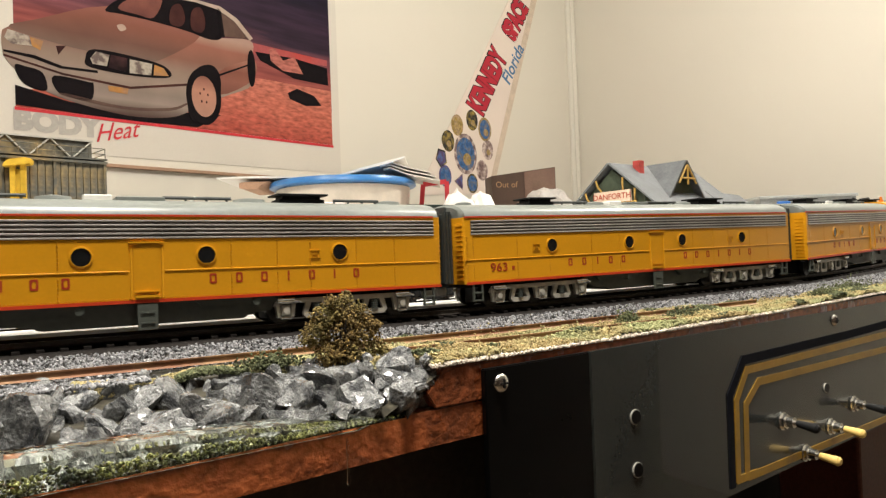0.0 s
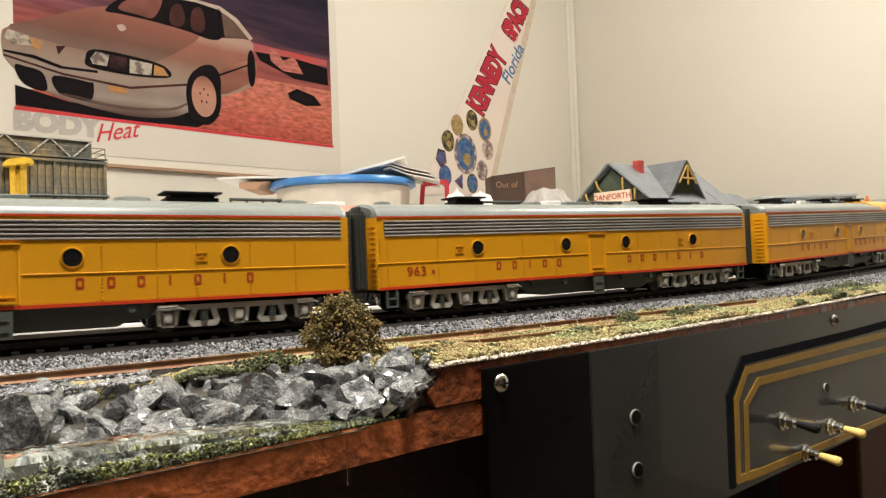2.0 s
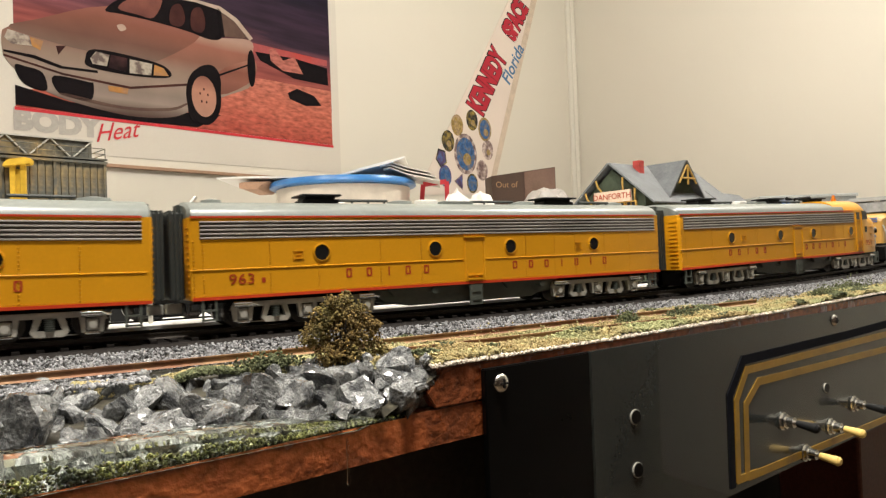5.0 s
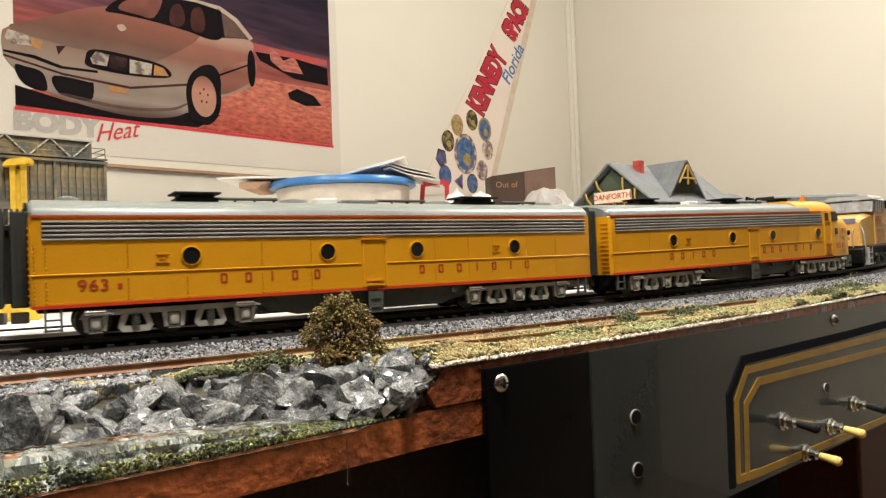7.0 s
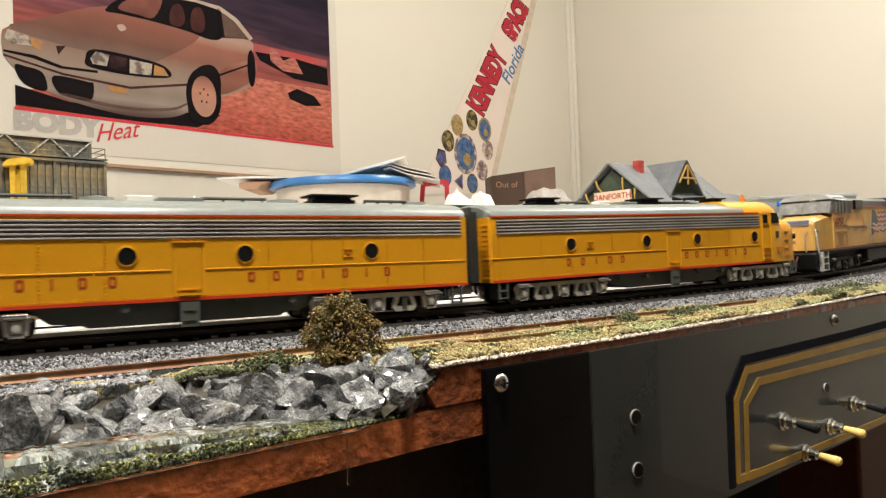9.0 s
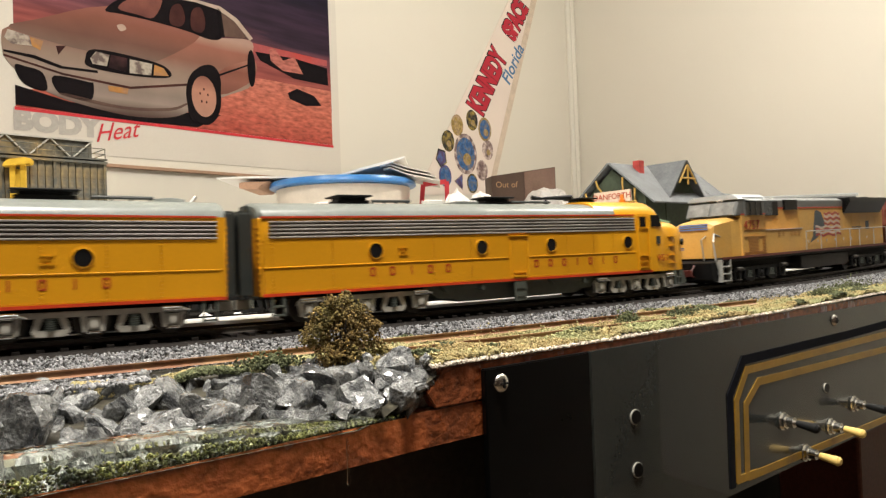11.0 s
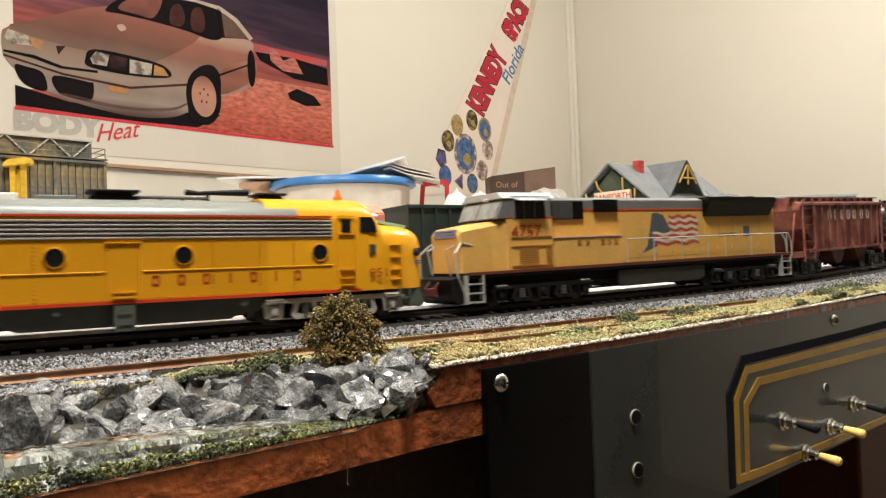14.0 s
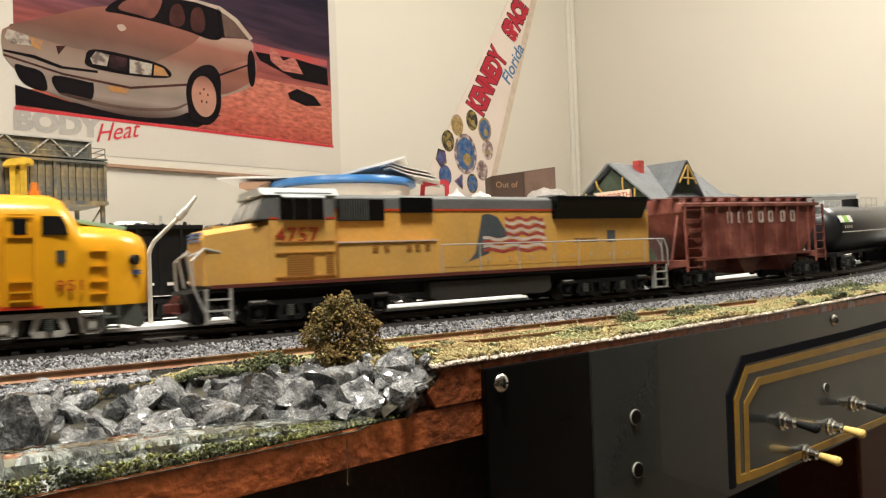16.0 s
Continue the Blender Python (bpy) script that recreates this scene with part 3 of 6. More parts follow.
for i in range(2500):
    x, y = rnd.uniform(-0.06, 0.03), rnd.uniform(0.198, 0.214)
    spots.append((x, y, -0.0068 + dip(x), rnd.uniform(0.0004, 0.0008)))
scatter("ballast", M_BALLAST, spots, "loose grey stone ballast along the track", "ballast")
# the roadbed's near-black colour carries the shadow band beside the train
bm = bmesh.new()
loft(bm, [[(x, y + bend(x), z + dip(x)) for y, z in ((0.222, -0.0072), (0.238, -0.0066), (0.257, -0.0032), (0.2915, -0.0032), (0.2985, -0.0052), (0.2985, -0.0075))] for x in XS])
solo("roadbed", bm, M_TIE, Matrix(), "roadbed under the main track, near-black for the train's shadow", "roadbed", kind="structure")

bm = bmesh.new()
loft(bm, [[(x, y + bend(x), z + dip(x)) for y, z in ((0.2945, -0.0052), (0.2945, 0.0005), (0.2950, 0.0009), (0.3135, 0.0009), (0.3135, -0.0052))] for x in XS if -0.2 < x < 0.96])
solo("platform", bm, M_WHITE, Matrix(), "low white platform strip behind the main track", "platform", kind="structure")


def rail(name, y, z, material, label, x0=-0.4, x1=1.2):
    """An HO rail: foot, web and head."""
    bm = bmesh.new()
    sec = ((-0.0011, -0.0021), (0.0011, -0.0021), (0.0003, -0.0016), (0.0003, -0.0006), (0.0005, -0.0004), (0.0005, 0), (-0.0005, 0), (-0.0005, -0.0004), (-0.0003, -0.0006), (-0.0003, -0.0016))
    n = max(2, int((x1 - x0) / 0.05))
    loft(bm, [[(x, y + a + bend(x), z + dip(x) + b) for a, b in sec] for x in (x0 + (x1 - x0) * i / n for i in range(n + 1))])
    return solo(name, bm, material, Matrix(), label, "rail", "rails", kind="structure")


for y in (YC - 0.0083, YC + 0.0083):
    rail("rail", y, 0.0, M_RAILTOP, "dark weathered steel rail of the main track")
rail("rail", 0.2095, -0.0032, M_RUST, "rust-brown rail beside the turf", -0.4, 0.30)
rail("rail", 0.2095 - 0.0165, -0.0044, M_RUST, "rust-brown rail sunk in the turf", 0.09, 0.225)
for y in (0.3247, 0.3413):
    rail("rail", y, 0.0, M_RAILTOP, "dark steel rail of the rear siding")
tie = bmesh.new()
box(tie, -0.0012, 0.0012, -0.0148, 0.0148, -0.0016, 0, 0.0002)
tie = finish("tie", tie, M_TIE)
ties = thing("track_ties", Matrix(), "brown wooden ties under the main rails, darkened for shade", "track ties", kind="structure")
for i in range(170):
    x = -0.15 + 0.0068 * i
    shared("tie", tie, ties, pose(x, YC + bend(x), -0.0021 + dip(x), rz=math.degrees(math.atan2(bend(x + 0.01) - bend(x), 0.01))))
ties = thing("track_ties", Matrix(), "brown ties of the rear siding, darkened for shade", "track ties", kind="structure")
for i in range(120):
    x = -0.15 + 0.0068 * i
    shared("tie", tie, ties, pose(x, 0.333 + bend(x), -0.0021 + dip(x), rz=math.degrees(math.atan2(bend(x + 0.01) - bend(x), 0.01))))

# turf on the front strip
light, dark, crumbs = [], [], []
for i in range(66000):
    x = 0.012 + 0.75 * rnd.random() ** 1.45
    lo, hi = front(x) + 0.0005, 0.2075 + 0.016 * max(0, min(1, (x - 0.05) / 0.1)) - 0.004 * math.sin(x * 43)
    if x < 0.095:
        lo = 0.199 - 0.02 * (x > 0.085)
    y = lo + (hi - lo) * rnd.random()
    n = noise.noise(Vector((x * 55, y * 90, 0.3)))
    if abs(y - 0.2095) < 0.0017 and x < 0.28 and n < 0.25:
        continue
    r = rnd.uniform(0.00024, 0.0006) * (1 + 0.6 * x)
    z = bank(x, y) + 0.0008 + 0.0034 * max(0, n + 0.15) + rnd.uniform(-0.0004, 0.0008)
    (dark if n > 0.36 else light).append((x, y, z, r))
for cx, cy, w, h in ((0.062, 0.2, 0.008, 0.003), (0.208, 0.203, 0.005, 0.004), (0.365, 0.214, 0.012, 0.004), (0.405, 0.222, 0.016, 0.005), (0.245, 0.206, 0.009, 0.003)):
    for i in range(700):
        a, b, c = (rnd.gauss(0, 0.5) for _ in range(3))
        dark.append((cx + a * w, cy + b * w * 0.5, -0.0065 + dip(cx) + abs(c) * h, rnd.uniform(0.0002, 0.0006)))
for i in range(420):
    cx = 0.10 + 0.42 * rnd.random() ** 1.3
    cy = front(cx) + 0.003 + (0.205 + 0.016 * min(1, (cx - 0.05) / 0.1) - front(cx)) * rnd.random()
    w = rnd.uniform(0.0008, 0.0022)
    for k in range(26):
        light.append((cx + rnd.gauss(0, 0.6) * w, cy + rnd.gauss(0, 0.6) * w, bank(cx, cy) + 0.001 + abs(rnd.gauss(0, 0.6)) * w, rnd.uniform(0.0002, 0.00042)))
scatter("grass", M_GRASS, light, "yellow-green foam turf on the layout's edge", "grass")
scatter("grass", M_GRASSDK, dark, "dark green foam turf tufts on the layout's edge", "grass")
for i in range(9000):
    x = 0.098 + 0.5 * rnd.random() ** 1.3
    crumbs.append((x, front(x) + abs(rnd.gauss(0, 0.0013)) + 0.0002, -0.0071 + dip(x) + rnd.uniform(-0.0004, 0.0003), rnd.uniform(0.0002, 0.00048)))
scatter("plaster_edge", mat("chipped_white_plaster", (0.74, 0.66, 0.55), 0.8, grain=0.2, island=0.3), crumbs, "chipped white plaster along the layout's edge", "plaster")

# the bush
bush = thing("bush", pose(0.0815, 0.1935, -0.0085), "bushy olive-brown foam shrub on the layout's edge", "bush")
bm = bmesh.new()
for i in range(16):
    a, t = i * 2.4, rnd.uniform(0.2, 1.0)
    rod(bm, (0, 0, 0), (0.008 * t * math.cos(a), 0.008 * t * math.sin(a), rnd.uniform(0.007, 0.015)), 0.0005, 5, 0.0002)
part("trunk", bm, M_TWIG, bush, "dark twigs")
spots = []
lobes = [(0.0, 0, 0.0100, 0.0064), (-0.0074, 0.0, 0.0100, 0.0042), (0.0070, 0.0, 0.0098, 0.0046), (0.0002, 0, 0.0152, 0.0042), (0.0058, 0.0, 0.0142, 0.0030), (-0.0056, 0.0, 0.0142, 0.0032), (0.0100, -0.002, 0.0045, 0.0032), (0.0125, -0.003, 0.0030, 0.0020),
         (-0.0060, -0.003, 0.0040, 0.0030), (0.0005, -0.003, 0.0045, 0.0044), (-0.0108, -0.001, 0.0085, 0.0020), (0.0020, 0.0, 0.0185, 0.0020), (0.0108, -0.001, 0.0105, 0.0020), (-0.0030, -0.001, 0.0178, 0.0018)]
for cx, cy, cz, r in lobes:
    for i in range(int(1250 * (r / 0.006) ** 2)):
        d = Vector((rnd.gauss(0, 1), rnd.gauss(0, 1), rnd.gauss(0, 1))).normalized()
        tuft = noise.noise(d * 3.2 + Vector((cx, cy, cz)) * 900)
        if tuft < -0.22:
            continue
        d *= r * (0.45 + 0.55 * rnd.random() ** 0.6) * (1 + 0.75 * tuft)
        spots.append((cx + d.x, cy + d.y, max(0.0, (cz + d.z) * 1.1), rnd.uniform(0.0002, 0.0005)))
scatter("foliage", M_BUSH, spots, "", "", parent=bush)

# the rock bank: ten worn shapes, laid one by one
rocks = thing("rock_bank", Matrix(), "heap of glossy grey rocks sloping to the water", "rocks")
shapes = []
for k in range(12):
    bm = bmesh.new()
    bmesh.ops.create_icosphere(bm, subdivisions=3, radius=1.0)
    cuts = [Vector((rnd.gauss(0, 1), rnd.gauss(0, 1), rnd.gauss(0, 1))).normalized() for _ in range(10)]
    depth = [rnd.uniform(0.36, 0.72) for _ in cuts]
    for v in bm.verts:
        for c, dd in zip(cuts, depth):
            over = v.co.dot(c) - dd
            if over > 0:
                v.co -= c * over
        v.co *= 1 + 0.16 * noise.noise(v.co * 2.2 + Vector((k * 9.1, 0, 0))) - 0.10 * abs(noise.noise(v.co * 5.5 + Vector((0, k * 4.7, 0)))) + 0.05 * noise.noise(v.co * 12)
    top = max(v.co.length for v in bm.verts)
    for v in bm.verts:
        v.co *= 1.12 / top
    shapes.append(finish("rock", bm, M_ROCK))
place = []
for row, (t, r0) in enumerate(((-0.02, 0.0036), (0.16, 0.0046), (0.34, 0.0056), (0.54, 0.0060), (0.74, 0.0054), (0.93, 0.0046))):
    x = -0.075 + 0.004 * row
    while x < 0.1:
        r = r0 * rnd.uniform(0.6, 1.4) * (1.1 if x < 0.045 and row > 1 else 0.8 if row == 0 else 1.0)
        yt, yb = front(x), 0.1702 + SLOPE * (x - 0.1148) + 0.006
        y = yt + (yb - yt) * t + rnd.uniform(-0.002, 0.002)
        y = max(y, yb - 0.006 + r * 1.45)
        if x < 0.092:
            place.append((x, y, bank(x, y) + r * (-0.45, -0.3, -0.1, 0.05, 0.05, 0.0)[row] + rnd.uniform(-0.001, 0.001), r))
        x += r * rnd.uniform(0.95, 1.4)
place += [(0.0735, 0.188, -0.0105, 0.0070), (0.0825, 0.182, -0.0125, 0.0062), (0.0935, 0.1735, -0.0138, 0.0056), (0.064, 0.183, -0.013, 0.0062), (0.0885, 0.1785, -0.0118, 0.0052), (0.0655, 0.177, -0.0165, 0.0045), (0.079, 0.176, -0.0165, 0.0045), (0.0905, 0.1745, -0.0152, 0.0042), (0.0975, 0.1755, -0.0105, 0.0042), (0.0945, 0.180, -0.0095, 0.004), (0.0845, 0.1745, -0.017, 0.004), (0.0955, 0.1745, -0.0126, 0.0060), (0.0895, 0.1728, -0.0155, 0.0052), (0.0990, 0.1752, -0.0108, 0.0046), (0.0935, 0.1770, -0.0105, 0.0050), (0.0880, 0.1708, -0.0145, 0.0052), (0.0945, 0.1712, -0.0118, 0.0052), (0.0915, 0.1702, -0.0165, 0.0038), (0.0990, 0.1724, -0.0098, 0.0038), (0.0800, 0.1705, -0.0165, 0.0045), (0.0705, 0.1702, -0.0160, 0.0048)]
for i in range(170):
    x = rnd.uniform(-0.075, 0.1)
    yt, yb = front(x), 0.1702 + SLOPE * (x - 0.1148) + 0.004
    y = yb + (yt + 0.004 - yb) * rnd.random()
    place.append((x, y, bank(x, y) + rnd.uniform(0.0, 0.0012), rnd.uniform(0.0013, 0.0030)))
for x, y, z, r in place:
    m = Matrix.LocRotScale((x, y, z), Euler((rnd.uniform(0, 6.3), rnd.uniform(0, 6.3), rnd.uniform(0, 6.3))), (r * rnd.uniform(0.95, 1.35), r, r * rnd.uniform(0.7, 0.95)))
    shared("rock", rnd.choice(shapes), rocks, m)

# clear resin water at the foot of the bank
M_WATER = glass("clear_resin_water", (0.80, 0.86, 0.74), 0.03)
bm = bmesh.new()
wl = [(-0.35, 0.0, -0.0198, -0.0125), (-0.118, 0.0, -0.0198, -0.0128), (-0.072, 0.0, -0.0196, -0.0150), (-0.046, 0.0, -0.0194, -0.0174), (-0.027, 0.0, -0.0192, -0.0186)]
loft(bm, [[(a, -0.0003, z0), (a, 0.0115, z0), (a, 0.0115, z1), (a, 0.001, z1), (a, -0.0003, z1 - 0.0008)] for a, _, z0, z1 in wl])
water = solo("water", bm, M_WATER, FASCIA, "clear glossy resin water at the foot of the rocks", "water", kind="structure", smooth=True)
water.visible_shadow = False
spots = []
for i in range(2400):
    a = -0.026 - 0.13 * rnd.random()
    b = 0.0006 + 0.0045 * rnd.random()
    deep_, top_ = np.interp(a, [w[0] for w in wl], [w[2] for w in wl]), np.interp(a, [w[0] for w in wl], [w[3] for w in wl])
    p = FASCIA @ Vector((a, b, deep_ + 0.0003 + (top_ - deep_ - 0.0016) * rnd.random() ** 1.4 * (0.55 + 0.6 * noise.noise(Vector((a * 160, 0, 2))))))
    spots.append((*p, rnd.uniform(0.0002, 0.0006)))
scatter("water_weed", mat("green_water_weed", (0.095, 0.095, 0.022), 0.45, grain=0.3, island=0.9, tone=(0.010, 0.014, 0.008), stain_scale=90), spots, "dark green weed under the clear water", "water weed")

# the front board: two layers of plywood
bm = bmesh.new()
loft(bm, [[(a, 0.0012, z0), (a, 0.02, z0), (a, 0.02, z1), (a, 0.0012, z1)] for a, z0, z1 in ((-0.4, -0.0315, -0.0202), (-0.1, -0.0305, -0.0199), (-0.02, -0.0292, -0.0193), (0.62, -0.028, -0.0193))])
solo("front_board", bm, M_WOOD, FASCIA, "red-brown stained plywood edge of the layout", "board", kind="structure")
bm = bmesh.new()
prism(bm, ((-0.016, -0.0190), (0.62, -0.0190), (0.62, 0.003), (0.3, -0.0058), (0.1, -0.0077), (-0.013, -0.0079), (-0.019, -0.0145)), "y", 0.0008, 0.0195, 0.0004)
solo("front_board", bm, M_WOOD, FASCIA, "upper red-brown plywood layer of the layout's edge", "board", kind="structure")
bm = bmesh.new()
box(bm, -0.4, 0.7, 0.02, 0.9, -0.075, -0.0315)
solo("bench_frame", bm, mat("dark_bench_timber", (0.03, 0.022, 0.016), 0.7, grain=0.3), FASCIA, "dark timber frame under the layout", "bench frame", kind="structure")
for a in (0.36, 0.62):
    bm = bmesh.new()
    box(bm, a, a + 0.06, 0.045, 0.1, FLOOR, -0.073, 0.002)
    solo("bench_leg", bm, mat("red_brown_leg", (0.12, 0.03, 0.018), 0.5, grain=0.2), FASCIA, "red-brown wooden leg of the layout bench", "leg", "bench legs", "structure")

# black sheet added in place of the deep shade under the bench
bm = bmesh.new()
box(bm, -0.5, 1.3, 0.13, 0.14, FLOOR, -0.033)
solo("under_bench_shade", bm, mat("under_bench_black", (0.008, 0.007, 0.007), 0.9), FASCIA, "black sheet standing in for the shade under the layout bench", "curtain", kind="structure")

# a drop of resin that ran down the front board
drip = bmesh.new()
n = 10
loft(drip, [[(-0.0449 + r * math.cos(2 * math.pi * i / n), -0.0002 + 0.6 * r * math.sin(2 * math.pi * i / n), z) for i in range(n)] for z, r in ((-0.0215, 0.0002), (-0.0235, 0.0004), (-0.0305, 0.00035), (-0.0323, 0.0006), (-0.0330, 0.0005), (-0.0335, 0.0001))])
solo("resin_drip", drip, glass("clear_resin_drip", (0.8, 0.75, 0.65), 0.05), FASCIA, "hardened clear resin drip on the front board", "resin drip", smooth=True)

# the control panel
panel = thing("control_panel", FASCIA @ pose(0, 0.0008, 0), "grey control panel with track diagram and toggle switches", "control panel")
bm = bmesh.new()
prism(bm, ((0.0462, -0.0775), (0.66, -0.066), (0.66, -0.0015), (0.30, -0.0093), (0.0462, -0.0098)), "y", -0.0024, -0.0003, 0.0003)
part("face_plate", bm, M_PANEL, panel)
bm = bmesh.new()
prism(bm, ((0.0003, -0.079), (0.0458, -0.0775), (0.0458, -0.0098), (0.0003, -0.0099)), "y", -0.0024, -0.0003, 0.0003)
part("end_strip", bm, M_PANELBK, panel, "glossy black end strip")


def ribbon(pts, w):
    """A flat painted line along a bent path on the panel's face."""
    bm = bmesh.new()
    for i, ((xa, za), (xb, zb)) in enumerate(zip(pts, pts[1:])):
        d = Vector((xb - xa, zb - za)).normalized()
        n = Vector((-d.y, d.x)) * w / 2
        e = d * w * 0.3
        q = [(xa - e.x + n.x, za - e.y + n.y), (xb + e.x + n.x, zb + e.y + n.y), (xb + e.x - n.x, zb + e.y - n.y), (xa - e.x - n.x, za - e.y - n.y)]
        prism(bm, q, "y", -0.00275 - 0.00004 * i, -0.0023)
    return bm


part("diagram_line", ribbon([(0.2898, -0.0211), (0.2357, -0.0224), (0.1399, -0.0235), (0.1286, -0.0364), (0.1282, -0.072)], 0.0038), M_STRIPENAVY, panel, "navy track diagram line")
for pts in ([(0.2892, -0.0265), (0.1422, -0.0279), (0.1335, -0.039), (0.1326, -0.0707), (0.1457, -0.0708)], [(0.2882, -0.0344), (0.1512, -0.0338), (0.1406, -0.0417), (0.1395, -0.0709)], [(0.1412, -0.0713), (0.19, -0.0711), (0.284, -0.0708)]):
    part("diagram_line", ribbon(pts, 0.0032), M_STRIPEYEL, panel, "yellow track diagram line")
for a, z in [(0.0063, -0.0146), (0.2241, -0.0141)]:
    bm = bmesh.new()
    bmesh.ops.create_uvsphere(bm, u_segments=16, v_segments=8, radius=0.0029, matrix=pose(a, -0.0024, z) @ Matrix.Diagonal((1, 0.55, 1, 1)))
    s = part("screw", bm, M_CHROME, panel, "bright domed cross-head screw", True)
    bm = bmesh.new()
    box(bm, a - 0.0014, a + 0.0014, -0.0042, -0.0037, z - 0.0003, z + 0.0003)
    box(bm, a - 0.0003, a + 0.0003, -0.0042, -0.0037, z - 0.0014, z + 0.0014)
    part("screw_slot", bm, M_BLACK, s)
for (a, z), r in zip([(0.0681, -0.0348), (0.0682, -0.0531), (0.2122, -0.045)], (0.0027, 0.0027, 0.0023)):
    bm = bmesh.new()
    rod(bm, (a, -0.0029, z), (a, -0.002, z), r, 20)
    h = part("hole_rim", bm, M_TRUCK, panel, "bare metal rim of a drilled hole", True)
    # solid black disc painted for the dark inside the drilled opening
    bm = bmesh.new()
    rod(bm, (a, -0.0032, z), (a, -0.0021, z), r * 0.88, 20)
    part("hole", bm, M_PANELBK, h, "", True)
for (a, z), sleeve in zip([(0.1699, -0.0534), (0.2144, -0.0635), (0.1889, -0.0709), (0.2403, -0.0568)], (M_BLACK, M_IVORY, M_IVORY, M_BLACK)):
    bm = bmesh.new()
    rod(bm, (a, -0.0046, z), (a, -0.0026, z), 0.0034, 6)
    rod(bm, (a, -0.0030, z), (a, -0.0022, z), 0.0040, 20, 0.0036)
    rod(bm, (a, -0.0078, z), (a, -0.0045, z), 0.0023, 14)
    rod(bm, (a - 0.0002, -0.0105, z - 0.0002), (a, -0.0075, z), 0.0011, 10)
    sw = part("toggle_switch", bm, M_CHROME, panel, "chrome toggle switch", True)
    bm = bmesh.new()
    L = 0.0172
    rod(bm, (a, -0.0092, z - 0.0001), (a - 0.0005, -L, z - 0.0010), 0.0015, 14, 0.0021)
    rod(bm, (a - 0.0005, -L, z - 0.0010), (a - 0.00055, -L - 0.0010, z - 0.0011), 0.0021, 14, 0.0012)
    part("sleeve", bm, sleeve, sw, "slip-on lever sleeve", True)


# ---- the trains ----
HALF = 0.0178          # half the width of a locomotive body


def letters(count, x0, x1, z, h, y, material, parent, narrow=(), label="dark red painted mark"):
    """A maker's name as plain marks, one for each letter: hollow blocks, with a bar for a narrow one."""
    step = (x1 - x0) / max(1, count - 1)
    w, t = h * 0.34, h * 0.19
    for i in range(count):
        bm = bmesh.new()
        x = x0 + i * step
        if i in narrow:
            box(bm, x - t / 2, x + t / 2, y - 0.00012, y + 0.0001, z - h / 2, z + h / 2)
        else:
            rims = [[(x - a * e, d, z - b), (x - a, d, z - b * e), (x - a, d, z + b * e), (x - a * e, d, z + b), (x + a * e, d, z + b), (x + a, d, z + b * e), (x + a, d, z - b * e), (x + a * e, d, z - b)]
                    for a, b, d, e in ((w, h / 2, y + 0.0001, 0.75), (w, h / 2, y - 0.00012, 0.75), (w - t, h / 2 - t, y - 0.00012, 0.7), (w - t, h / 2 - t, y + 0.0001, 0.7))]
            loft(bm, rims, caps=False)
        part("lettering", bm, material, parent, label)


def roof_ring(x, w=HALF, z0=0.0405, rise=0.0066, n=12):
    top = [(x, w * math.cos(math.pi * i / n), z0 + rise * math.sin(math.pi * i / n) ** 0.85) for i in range(n + 1)]
    return top + [(x, -w * 0.9, z0 - 0.003), (x, w * 0.9, z0 - 0.003)]


def side_ring(x, w=HALF, z0=0.0112, z1=0.0405):
    return [(x, -w, z0), (x, w, z0), (x, w, z1), (x, -w, z1)]


WHEEL_R = 0.0058
bm = bmesh.new()
for y in (-0.0085, 0.0085):
    rod(bm, (0, y - 0.0013, 0), (0, y + 0.0013, 0), WHEEL_R, 24)
    rod(bm, (0, y - 0.0015, 0), (0, y + 0.0015, 0), WHEEL_R * 0.3, 10)
    for q in range(5):
        box(bm, *(sorted((0.0034 * math.cos(q * 1.2566) - 0.0005, 0.0034 * math.cos(q * 1.2566) + 0.0005))), y - 0.0015, y + 0.0015, 0.0034 * math.sin(q * 1.2566) - 0.0005, 0.0034 * math.sin(q * 1.2566) + 0.0005)
rod(bm, (0, -0.0085, 0), (0, 0.0085, 0), 0.0012, 8)
WHEELS = finish("wheel_set", bm, M_STEEL, True)


